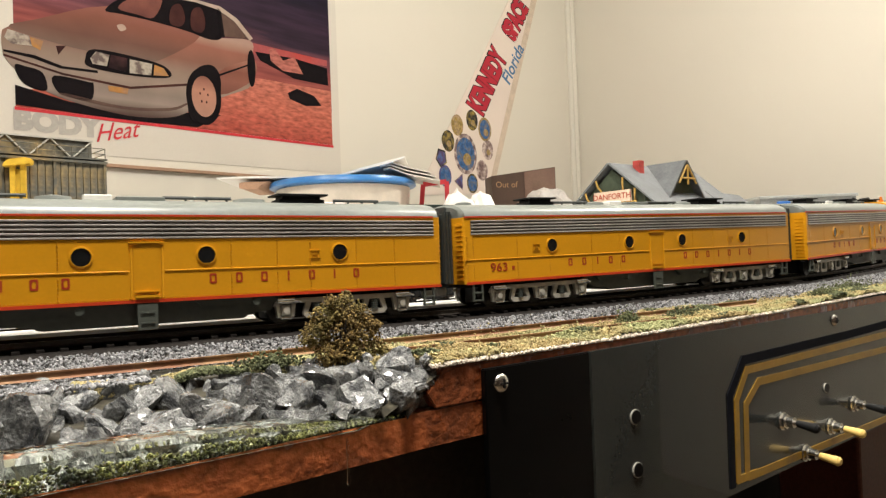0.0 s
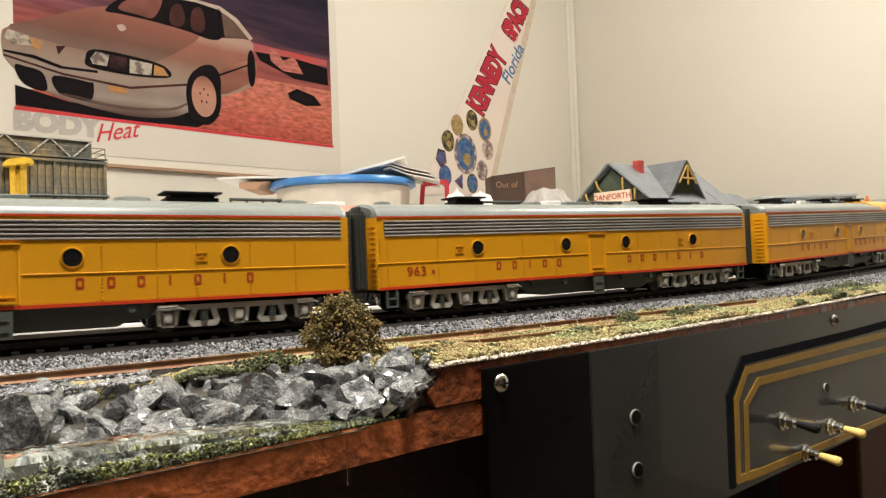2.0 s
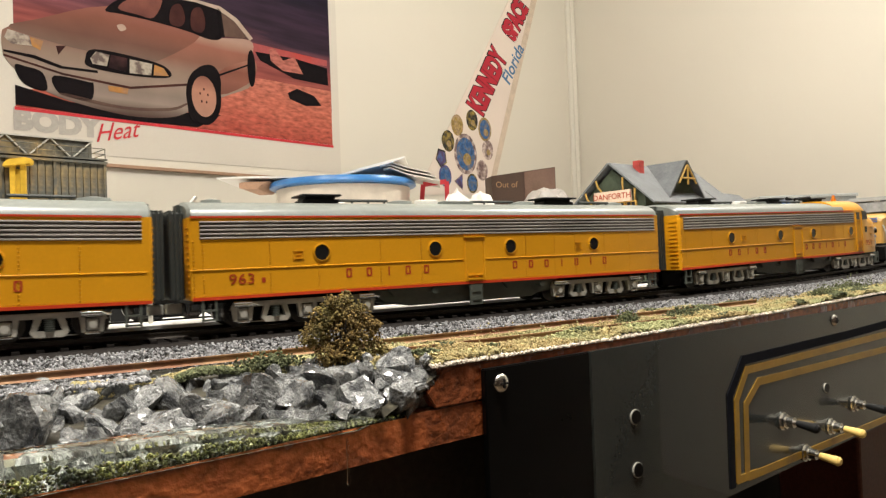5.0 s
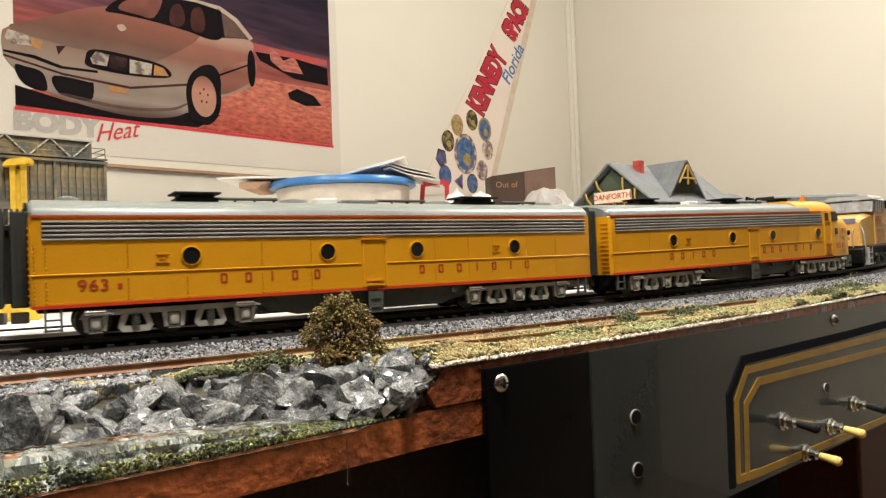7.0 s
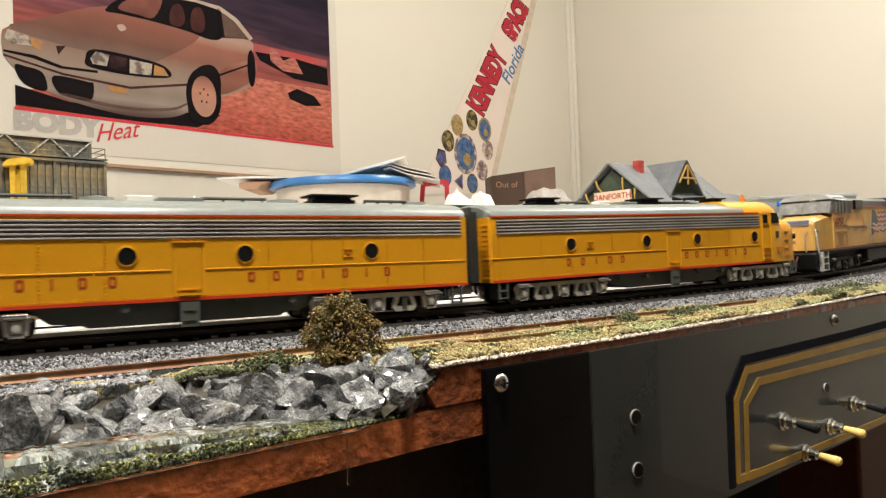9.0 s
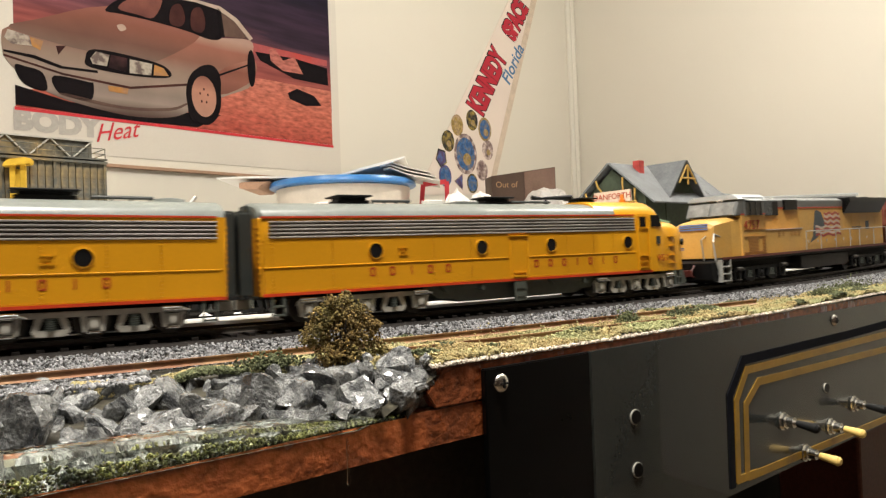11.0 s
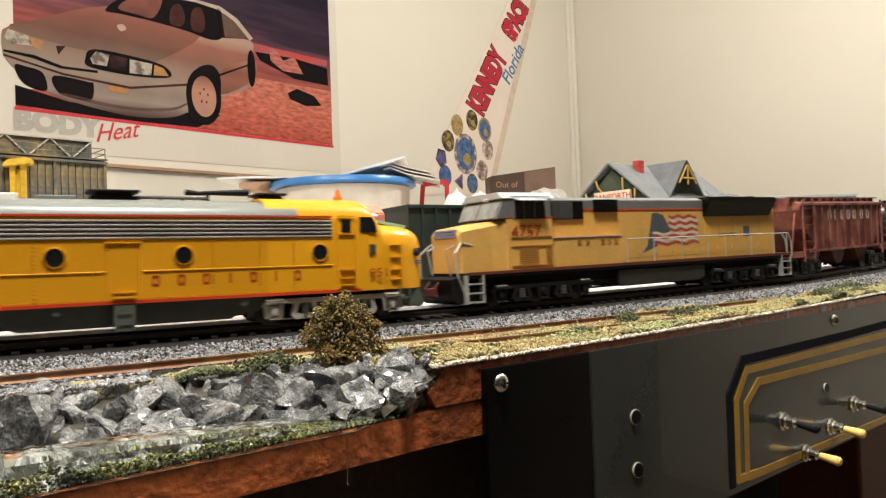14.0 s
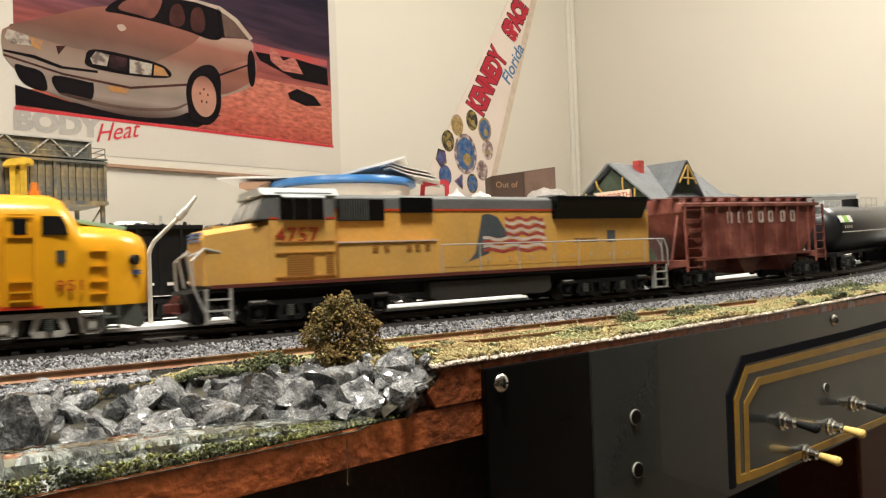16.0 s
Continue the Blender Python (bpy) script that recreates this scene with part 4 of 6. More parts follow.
def truck(parent, x, axles, span, material, metal, lw=0.0002):
    """A truck: two side frames with pedestals, journal boxes and springs, and the wheel sets."""
    pitch = span / (axles - 1)
    for side in (-1, 1):
        y = side * 0.0150
        bm = bmesh.new()
        h = span / 2 + 0.0048
        prism(bm, ((x - h, 0.0068), (x - h + 0.002, 0.0096), (x + h - 0.002, 0.0096), (x + h, 0.0068), (x + h - 0.0015, 0.0066), (x + h - 0.004, 0.0079), (x - h + 0.004, 0.0079), (x - h + 0.0015, 0.0066)), "y", y - 0.0008, y + 0.0008, lw)
        for i in range(axles):
            ax = x - span / 2 + pitch * i
            for e in (-1, 1):
                prism(bm, ((ax + e * 0.0022, 0.0084), (ax + e * 0.0040, 0.0084), (ax + e * 0.0032, 0.0026), (ax + e * 0.0020, 0.0026)), "y", y - 0.0009, y + 0.0009)
        for i in range(axles - 1):
            mid = x - span / 2 + pitch * (i + 0.5)
            w = min(0.0056, pitch * 0.27)
            prism(bm, ((mid - w, 0.0032), (mid - w * 0.75, 0.0016), (mid + w * 0.75, 0.0016), (mid + w, 0.0032), (mid + w * 0.9, 0.0038), (mid - w * 0.9, 0.0038)), "y", y - 0.0010, y + 0.0010, lw)
            for e in (-1, 1):
                prism(bm, ((mid + e * w, 0.0034), (mid + e * w * 0.7, 0.0030), (mid + e * w * 0.35, 0.0082), (mid + e * w * 0.75, 0.0082)), "y", y - 0.0009, y + 0.0007)
        fr = part("side_frame", bm, material, parent)
        for i in range(axles - 1):
            mid = x - span / 2 + pitch * (i + 0.5)
            bm = bmesh.new()
            for k in range(6):
                rod(bm, (mid, y + side * 0.0004, 0.0036 + k * 0.0007), (mid, y + side * 0.0004, 0.0040 + k * 0.0007), 0.0016, 8)
            part("coil_spring", bm, M_UNDER, fr, "dark coil spring", True)
        for i in range(axles):
            ax = x - span / 2 + pitch * i
            bm = bmesh.new()
            box(bm, ax - 0.0018, ax + 0.0018, y - 0.0013, y + 0.0013, 0.0032, 0.0072, 0.0005)
            rod(bm, (ax, y, 0.0052), (ax, y + side * 0.0021, 0.0052), 0.0013, 10)
            part("journal_box", bm, material, fr, "", True)
            bm = bmesh.new()
            box(bm, ax - 0.0022, ax + 0.0022, min(y, y + side * 0.0017), max(y, y + side * 0.0017), 0.0019, 0.0030, 0.0003)
            part("brake_shoe", bm, metal, fr, "bright brake shoe", True)
            if axles == 3 and i != 1:
                bm = bmesh.new()
                rod(bm, (ax - 0.0034, y + side * 0.0016, 0.0088), (ax + 0.0030, y + side * 0.0016, 0.0088), 0.0012, 10)
                rod(bm, (ax + 0.0030, y + side * 0.0016, 0.0088), (ax + 0.0055, y + side * 0.0014, 0.0082), 0.0005, 8)
                part("brake_cylinder", bm, metal, fr, "bright brake cylinder", True)
    # black block added so the gaps between the frames read as shade
    bm = bmesh.new()
    box(bm, x - span / 2 - 0.004, x + span / 2 + 0.004, -0.0062, 0.0062, 0.0016, 0.0100, 0.0004)
    part("truck_gap_shade", bm, M_BLACK, parent, "black block standing in for the shade inside the truck")
    for i in range(axles):
        shared("wheel_set", WHEELS, parent, pose(x - span / 2 + pitch * i, 0, WHEEL_R))


def porthole(parent, x, z, y, r=0.0030):
    bm = bmesh.new()
    n = 20
    rings = [[(x + q * math.cos(2 * math.pi * i / n), y - d, z + q * math.sin(2 * math.pi * i / n)) for i in range(n)] for q, d in ((r * 1.2, 0), (r * 1.17, 0.0004), (r * 1.02, 0.0005), (r, 0.0002), (r, -0.0001))]
    loft(bm, rings, caps=False)
    p = part("porthole", bm, M_YELLOW, parent, "yellow porthole rim", True)
    bm = bmesh.new()
    rod(bm, (x, y - 0.00016, z), (x, y + 0.0002, z), r * 1.02, 20)
    part("pane", bm, M_PANE, p, "dark round window pane")


def side_details(parent, length, ports, door, numeral, hatch, union, pacific, band_end):
    """All that shows on one long side, at y = -HALF."""
    y = -HALF
    bm = bmesh.new()
    box(bm, 0.0005, length - 0.0005 if band_end > length - 0.01 else band_end + 0.012, y - 0.0003, y + 0.0002, 0.0110, 0.0121)
    part("sill_stripe", bm, M_RED, parent, "red sill stripe")
    bm = bmesh.new()
    box(bm, 0.0005, band_end, y - 0.00035, y + 0.0002, 0.0402, 0.0409)
    part("gutter_stripe", bm, M_RED, parent, "red gutter stripe")
    bm = bmesh.new()
    box(bm, 0.0035, band_end, y - 0.0001, y + 0.0002, 0.0326, 0.0388)
    band = part("grille_band", bm, M_BAND, parent, "stainless air intake grille band")
    for k in range(5):
        bm = bmesh.new()
        z = 0.0330 + k * 0.00144
        rod(bm, (0.0037, y - 0.00018, z), (band_end, y - 0.00018, z), 0.00034, 6)
        part("grille_bar", bm, M_GRILLEBAR, band, "bright horizontal grille bar", True)
    bm = bmesh.new()
    for x0, x1 in ((0.0, door - 0.0058), (door + 0.0058, length - 0.002 if band_end > length - 0.01 else band_end)):
        rod(bm, (x0, y - 0.00005, 0.0217), (x1, y - 0.00005, 0.0217), 0.0003, 6)
    part("belt_rail", bm, M_YELLOW, parent)
    bm = bmesh.new()
    seams = [0.0012, 0.0045, 0.0285, 0.0475, 0.074, 0.093, 0.148, 0.165, 0.178, 0.197, 0.214]
    for x in seams:
        if x < band_end - 0.002 and abs(x - door) > 0.008:
            for k in range(15):
                z = 0.0130 + k * 0.00135
                if abs(z - 0.0217) > 0.0007 and all((x - p) ** 2 + (z - 0.0268) ** 2 > 0.0042 ** 2 for p in ports):
                    bmesh.ops.create_cone(bm, cap_ends=True, segments=5, radius1=0.00034, radius2=0.00018, depth=0.0004, matrix=pose(x, y - 0.0001, z, 90))
    for k in range(int(band_end / 0.0011)):
        bmesh.ops.create_cone(bm, cap_ends=False, segments=4, radius1=0.00024, radius2=0.00012, depth=0.0004, matrix=pose(0.003 + k * 0.0011, y - 0.0001, 0.0126, 90))
    part("rivets", bm, M_YELLOW, parent)
    bm = bmesh.new()
    d = door
    box(bm, d - 0.0042, d + 0.0042, y - 0.0002, y + 0.0002, 0.0118, 0.0312)
    dr = part("side_door", bm, M_YELLOW, parent)
    bm = bmesh.new()
    rod(bm, (d - 0.0049, y - 0.0004, 0.0124), (d - 0.0049, y - 0.0004, 0.0295), 0.00032, 6)
    rod(bm, (d + 0.0049, y - 0.0004, 0.0124), (d + 0.0049, y - 0.0004, 0.0295), 0.00032, 6)
    box(bm, d - 0.0056, d + 0.0056, y - 0.0008, y, 0.0312, 0.0317)
    box(bm, d - 0.0038, d + 0.0038, y - 0.0009, y, 0.0128, 0.0136)
    box(bm, d - 0.0038, d + 0.0038, y - 0.0009, y, 0.0146, 0.0150)
    part("door_rail", bm, M_CABYEL, dr, "yellow grab rails and door step")
    bm = bmesh.new()
    box(bm, d - 0.0032, d + 0.0032, y - 0.0005, y + 0.0002, 0.0020, 0.0105)
    for z in (0.004, 0.0075):
        box(bm, d - 0.0022, d + 0.0022, y - 0.0009, y, z, z + 0.0005)
    part("step_well", bm, M_UNDER, parent, "dark step below the door")
    for p in ports:
        porthole(parent, p, 0.0268, y)
    for h in hatch:
        bm = bmesh.new()
        for z in (0.0248, 0.0262, 0.0276):
            box(bm, h - (0.0022 if z != 0.0262 else 0.001), h + (0.0022 if z != 0.0262 else 0.001), y - 0.0004, y, z - 0.00018, z + 0.00018)
        for x in (h - 0.002, h + 0.002):
            box(bm, x - 0.0002, x + 0.0002, y - 0.0003, y, 0.0248, 0.0276)
        part("hatch_plate", bm, M_YELLOW, parent)
    if numeral:
        words("road_number", numeral[0], 0.0039, M_LETTER, parent, pose(numeral[1], y - 0.00012, 0.0178, 90), "dark red road number", 1.2)
        bm = bmesh.new()
        box(bm, numeral[1] + 0.0072, numeral[1] + 0.0086, y - 0.00012, y, 0.0164, 0.0182)
        part("number_suffix", bm, M_LETTER, parent, "small dark red letter block")
    letters(5, *union, 0.0184, 0.0036, y, M_LETTER, parent, (2,))
    letters(7, *pacific, 0.0184, 0.0036, y, M_LETTER, parent, (3, 5))


def roof_gear(parent, items, length):
    for kind, x, w in items:
        bm = bmesh.new()
        if kind == "fan":
            rod(bm, (x, 0, 0.0464), (x, 0, 0.0481), w, 24, w * 0.92)
            rod(bm, (x, 0, 0.0481), (x, 0, 0.0487), w * 0.9, 24, w * 0.3)
            part("roof_fan", bm, M_ROOF, parent, "round grey roof fan", True)
        elif kind == "stack":
            box(bm, x - w * 0.75, x + w * 0.75, -0.0045, 0.0045, 0.0462, 0.0499, 0.0003)
            base = part("exhaust_housing", bm, M_BLACK, parent, "black exhaust housing")
            bm = bmesh.new()
            box(bm, x - w, x + w, -0.0066, 0.0066, 0.0497, 0.0505, 0.0003)
            part("exhaust_hood", bm, M_BLACK, base, "flat black exhaust hood")
            bm = bmesh.new()
            box(bm, x - w * 0.9, x + w * 0.9, -0.0052, 0.0052, 0.0466, 0.0484, 0.0003)
            part("exhaust_base", bm, M_BLACK, base)
        elif kind == "plate":
            box(bm, x - w, x + w, -0.006, 0.006, 0.0462, 0.0482, 0.0003)
            part("roof_hatch", bm, M_ROOF, parent)
        elif kind == "white":
            box(bm, x - w, x + w, -0.003, 0.003, 0.0466, 0.0490, 0.0004)
            part("roof_box", bm, M_CEIL, parent, "small white roof box")
        elif kind == "pipe":
            rod(bm, (x - w, -0.004, 0.0481), (x + w, -0.004, 0.0481), 0.0006, 8)
            for k in range(4):
                rod(bm, (x - w + k * w / 1.6, -0.004, 0.0459), (x - w + k * w / 1.6, -0.004, 0.0486), 0.0005, 6)
            part("roof_pipe", bm, M_DARK, parent)
        elif kind == "grab":
            path_rod(bm, ((x - w, -0.0145, 0.0428), (x - w, -0.0150, 0.0442), (x + w, -0.0150, 0.0442), (x + w, -0.0145, 0.0428)), 0.0002)
            part("grab_iron", bm, M_ROOF, parent)


def underframe(parent, length, t1, t2):
    """Fuel tank, skirts and couplers between the two trucks."""
    a, b = t1 + 0.030, t2 - 0.030
    bm = bmesh.new()
    prism(bm, ((a - 0.004, 0.0112), (a + 0.004, 0.0052), (a + 0.012, 0.0050), (a + 0.015, 0.0034), (b - 0.010, 0.0034), (b - 0.007, 0.0052), (b + 0.000, 0.0056), (b + 0.006, 0.0112)), "y", -0.0148, 0.0148, 0.0003)
    part("fuel_tank", bm, M_UNDER, parent, "dark grey-green fuel tank")
    for q in (a + 0.004, b - 0.028):
        bm = bmesh.new()
        prism(bm, ((q, 0.0111), (q + 0.026, 0.0111), (q + 0.022, 0.0080), (q + 0.018, 0.0093), (q + 0.006, 0.0093), (q + 0.003, 0.0080)), "y", -0.0168, -0.0150, 0.0002)
        rod(bm, (q + 0.022, -0.0175, 0.0094), (q + 0.022, -0.015, 0.0094), 0.0014, 12)
        part("skirt", bm, M_UNDER, parent, "grey-green skirt below the sill")
    bm = bmesh.new()
    box(bm, 0.002, length - 0.002, -0.0125, 0.0125, 0.0095, 0.0114)
    part("frame", bm, M_BLACK, parent)
    for x in (-0.0055, length + 0.0005):
        bm = bmesh.new()
        box(bm, x, x + 0.0055, -0.0014, 0.0014, 0.0060, 0.0098, 0.0004)
        part("coupler", bm, M_TRUCK, parent)
    for x in (0.004, length - 0.0085):
        bm = bmesh.new()
        for q in (x, x + 0.0045):
            box(bm, q - 0.0004, q + 0.0004, -HALF, -HALF + 0.001, 0.0035, 0.0112)
        for z in (0.0037, 0.007):
            box(bm, x, x + 0.0045, -HALF - 0.0003, -HALF + 0.002, z, z + 0.0006)
        part("step", bm, M_UNDER, parent, "dark end steps")


def end_face(parent, x, sgn):
    """The end of a booster unit: diaphragm, louvred corner posts."""
    bm = bmesh.new()
    box(bm, min(x, x + sgn * 0.0052), max(x, x + sgn * 0.0052), -0.0082, 0.0082, 0.0115, 0.0430, 0.0006)
    for k in range(3):
        q = x + sgn * (0.0012 + 0.0016 * k)
        box(bm, q - 0.0004, q + 0.0004, -0.0088, 0.0088, 0.0115, 0.0436)
    part("diaphragm", bm, M_DARK, parent, "dark rubber corridor diaphragm")
    for y in (-0.0138, 0.0138):
        bm = bmesh.new()
        for k in range(12):
            z = 0.0130 + k * 0.00215
            box(bm, min(x, x + sgn * 0.0004), max(x, x + sgn * 0.0004), y - 0.0026, y + 0.0026, z, z + 0.0006)
        part("corner_ladder", bm, M_CABYEL, parent, "yellow corner rungs")
    bm = bmesh.new()
    box(bm, min(x, x + sgn * 0.0011), max(x, x + sgn * 0.0011), -0.004, 0.004, 0.0435, 0.0462, 0.0004)
    part("end_lamp", bm, M_DARK, parent)


def booster(numeral, items):
    L = 0.2363
    ob = thing("diesel_locomotive", Matrix(), "yellow streamlined booster locomotive with grey roof and red lettering", "locomotive", "locomotives of the moving train")
    bm = bmesh.new()
    loft(bm, [side_ring(0.0, HALF - 0.0012), side_ring(0.0005, HALF - 0.0003), side_ring(0.0012), side_ring(L - 0.0012), side_ring(L - 0.0005, HALF - 0.0003), side_ring(L, HALF - 0.0012)])
    part("body", bm, M_YELLOW, ob, smooth=True)
    bm = bmesh.new()
    loft(bm, [roof_ring(0.0001, HALF - 0.0018, rise=0.0055), roof_ring(0.0010, HALF - 0.0004), roof_ring(0.0022), roof_ring(L - 0.0022), roof_ring(L - 0.001, HALF - 0.0004), roof_ring(L - 0.0001, HALF - 0.0018, rise=0.0055)])
    part("roof", bm, M_ROOF, ob, "curved grey roof", True)
    side_details(ob, L, (0.0490, 0.0998, 0.1394, 0.1900), 0.1196, numeral, (0.0395, 0.1797), (0.0600, 0.0952), (0.1415, 0.1968), L - 0.0035)
    end_face(ob, 0.0, -1)
    end_face(ob, L, 1)
    for x in (0.043, 0.193):
        truck(ob, x, 3, 0.0493, M_TRUCK, M_CHROME)
    underframe(ob, L, 0.043, 0.193)
    roof_gear(ob, items, L)
    return ob


def cab_unit():
    L = 0.2355
    ob = thing("diesel_locomotive", Matrix(), "yellow streamlined cab locomotive with rounded nose", "locomotive", "locomotives of the moving train")
    cab = 0.2040
    bm = bmesh.new()

    def nose(x, w, z1, k):
        """A cross-section with a rounded top; k: how round."""
        n = 10
        return [(x, -w, 0.0112), (x, w, 0.0112)] + [(x, w * math.copysign(abs(math.cos(math.pi * i / n)) ** k, math.cos(math.pi * i / n)), z1 - 0.010 + 0.010 * math.sin(math.pi * i / n) ** k) for i in range(n + 1)]

    loft(bm, [nose(0.0, HALF - 0.0012, 0.0405, 0.05), nose(0.0012, HALF, 0.0405, 0.05), nose(0.1680, HALF, 0.0405, 0.05)])
    part("body", bm, M_YELLOW, ob, smooth=True)
    bm = bmesh.new()
    loft(bm, [nose(0.1680, HALF, 0.0484, 0.75), nose(0.2075, HALF, 0.0484, 0.75), nose(0.2115, HALF - 0.0003, 0.0468, 0.8), nose(0.2145, HALF - 0.0006, 0.0425, 0.8), nose(0.2165, HALF - 0.0009, 0.0385, 0.7),
              nose(0.2215, HALF - 0.0010, 0.0380, 0.6), nose(0.2280, HALF - 0.0022, 0.0374, 0.6), nose(0.2330, HALF - 0.0042, 0.0364, 0.65), nose(0.2362, HALF - 0.0068, 0.0348, 0.7), nose(0.2380, HALF - 0.0105, 0.0322, 0.8)])
    part("cab", bm, M_CABYEL, ob, "yellow cab and bulldog nose in the lit tone", True)
    bm = bmesh.new()
    loft(bm, [roof_ring(0.0001, HALF - 0.0018, rise=0.0055), roof_ring(0.0012, HALF - 0.0003), roof_ring(0.0022), roof_ring(0.1800, HALF + 0.0002, rise=0.0068)])
    part("roof", bm, M_ROOF, ob, "curved grey roof", True)
    side_details(ob, L, (0.0471, 0.0988, 0.1383, 0.1884), 0.1190, None, (0.0594,), (0.0453, 0.0810), (0.1290, 0.1793), 0.1935)
    y = -HALF
    words("road_number", "951", 0.0036, M_LETTER, ob, pose(0.2135, y - 0.0004, 0.0180, 90), "dark red road number", 1.2)
    bm = bmesh.new()
    prism(bm, ((0.1975, 0.0345), (0.2015, 0.0345), (0.2015, 0.0395), (0.1975, 0.0395)), "y", y - 0.0003, y + 0.001)
    part("door_window", bm, M_PANE, ob, "dark cab door window")
    bm = bmesh.new()
    prism(bm, ((0.2055, 0.0345), (0.2130, 0.0345), (0.2125, 0.0375), (0.2110, 0.0405), (0.2055, 0.0405)), "y", y - 0.0003, y + 0.002)
    part("side_window", bm, M_PANE, ob, "dark cab side window")
    bm = bmesh.new()
    for x in (0.1955, 0.2035):
        rod(bm, (x, y - 0.0006, 0.0125), (x, y - 0.0006, 0.0385), 0.0004, 6)
    for z in (0.0335, 0.0405):
        box(bm, 0.1958, 0.2032, y - 0.0006, y, z, z + 0.0005)
    for z in (0.0135, 0.0162, 0.0195):
        box(bm, 0.1965, 0.2028, y - 0.001, y, z, z + 0.0006)
    for z in (0.0150, 0.0190, 0.0240, 0.0290):
        box(bm, 0.2190, 0.2245, y + 0.0002, y + 0.003, z, z + 0.00035)
    part("grab_rail", bm, M_CABYEL, ob, "yellow grab rails and nose steps")
    bm = bmesh.new()
    box(bm, 0.2095, 0.2122, y - 0.0002, y + 0.001, 0.0255, 0.0295)
    part("shield", bm, M_DARK, ob, "small dark shield emblem")
    bm = bmesh.new()
    for z in (0.0213, 0.0222):
        box(bm, 0.2295, 0.2352, -0.0140, 0.0140, z, z + 0.0005)
    part("nose_wing", bm, mat("blue_wing_emblem", (0.05, 0.14, 0.4), 0.4), ob, "blue wing emblem on the nose")
    bm = bmesh.new()
    rod(bm, (0.2325, -0.0132, 0.0262), (0.2338, -0.0146, 0.0262), 0.0017, 14)
    part("headlight", bm, M_BLACK, ob, "black recessed marker light", True)
    bm = bmesh.new()
    prism(bm, ((0.2165, 0.0388), (0.2160, 0.0402), (0.2315, 0.0377), (0.2305, 0.0360)), "y", -0.0085, 0.0085, 0.0003)
    part("antiglare_panel", bm, mat("green_antiglare_paint", (0.30, 0.48, 0.34), 0.5), ob, "pale green anti-glare panel on the nose")
    bm = bmesh.new()
    rod(bm, (0.2040, 0, 0.0478), (0.2040, 0, 0.0502), 0.0018, 14)
    rod(bm, (0.2040, 0, 0.0502), (0.2040, 0, 0.0530), 0.0012, 14, 0.0009)
    part("beacon", bm, mat("orange_beacon", (0.62, 0.19, 0.02), 0.3), ob, "orange roof beacon", True)
    bm = bmesh.new()
    rod(bm, (0.148, -0.002, 0.0503), (0.1660, -0.002, 0.0508), 0.0007, 10, 0.0014)
    rod(bm, (0.150, 0.001, 0.0503), (0.143, 0.001, 0.0508), 0.0006, 10, 0.0012)
    rod(bm, (0.151, 0, 0.0465), (0.151, 0, 0.0505), 0.0007, 8)
    part("air_horn", bm, M_BLACK, ob, "black roof air horn", True)
    end_face(ob, 0.0, -1)
    bm = bmesh.new()
    prism(bm, ((0.2140, 0.0112), (0.2342, 0.0112), (0.2365, 0.0045), (0.2345, 0.003), (0.2205, 0.0065)), "y", -0.0135, 0.0135, 0.0004)
    part("pilot", bm, M_UNDER, ob, "dark grey-green pilot")
    for x in (0.043, 0.1950):
        truck(ob, x, 3, 0.0493, M_TRUCK, M_CHROME)
    underframe(ob, 0.2315, 0.043, 0.1950)
    roof_gear(ob, (("stack", 0.044, 0.008), ("pipe", 0.062, 0.009), ("stack", 0.118, 0.0085), ("white", 0.085, 0.004), ("pipe", 0.138, 0.012), ("grab", 0.012, 0.004), ("plate", 0.1, 0.006), ("stack", 0.1740, 0.006)), L)
    return ob


booster_items = (("stack", 0.0545, 0.0085), ("pipe", 0.073, 0.012), ("fan", 0.093, 0.006), ("white", 0.1065, 0.0045), ("plate", 0.120, 0.008), ("pipe", 0.140, 0.012), ("fan", 0.16, 0.0065), ("fan", 0.012, 0.004),
                 ("stack", 0.180, 0.0105), ("pipe", 0.204, 0.01), ("fan", 0.220, 0.006), ("grab", 0.010, 0.004), ("grab", 0.2245, 0.004))
M_SDYEL = mat("faded_yellow_paint", (0.62, 0.36, 0.095), 0.45, grain=0.05, scale=600, bump=0.05, stain=0.14, stain_scale=45, tone=(0.58, 0.31, 0.06))
M_SDGREY = mat("dark_grey_hood_paint", (0.13, 0.135, 0.13), 0.45, grain=0.06, bump=0.05, stain=0.1)
M_PALEGREY = mat("pale_grey_cab_paint", (0.36, 0.38, 0.38), 0.45, grain=0.05, bump=0.03, stain=0.1, stain_scale=90)
M_MAROON = mat("dull_maroon_paint", (0.11, 0.025, 0.018), 0.5)
M_TANKBROWN = mat("dusty_black_tank_paint", (0.022, 0.019, 0.016), 0.6, grain=0.15, stain=0.3)
M_OCHRE = mat("ochre_louvre_paint", (0.42, 0.2, 0.045), 0.5)
M_SILVER = mat("silver_handrail", (0.48, 0.48, 0.45), 0.35, 0.4)
M_FLAGRED = mat("faded_red_wave_paint", (0.36, 0.06, 0.05), 0.5)
M_FLAGBLUE = mat("faded_slate_blue_paint", (0.07, 0.085, 0.095), 0.5)
M_FLAGWHITE = mat("faded_white_wave_paint", (0.60, 0.50, 0.42), 0.5)


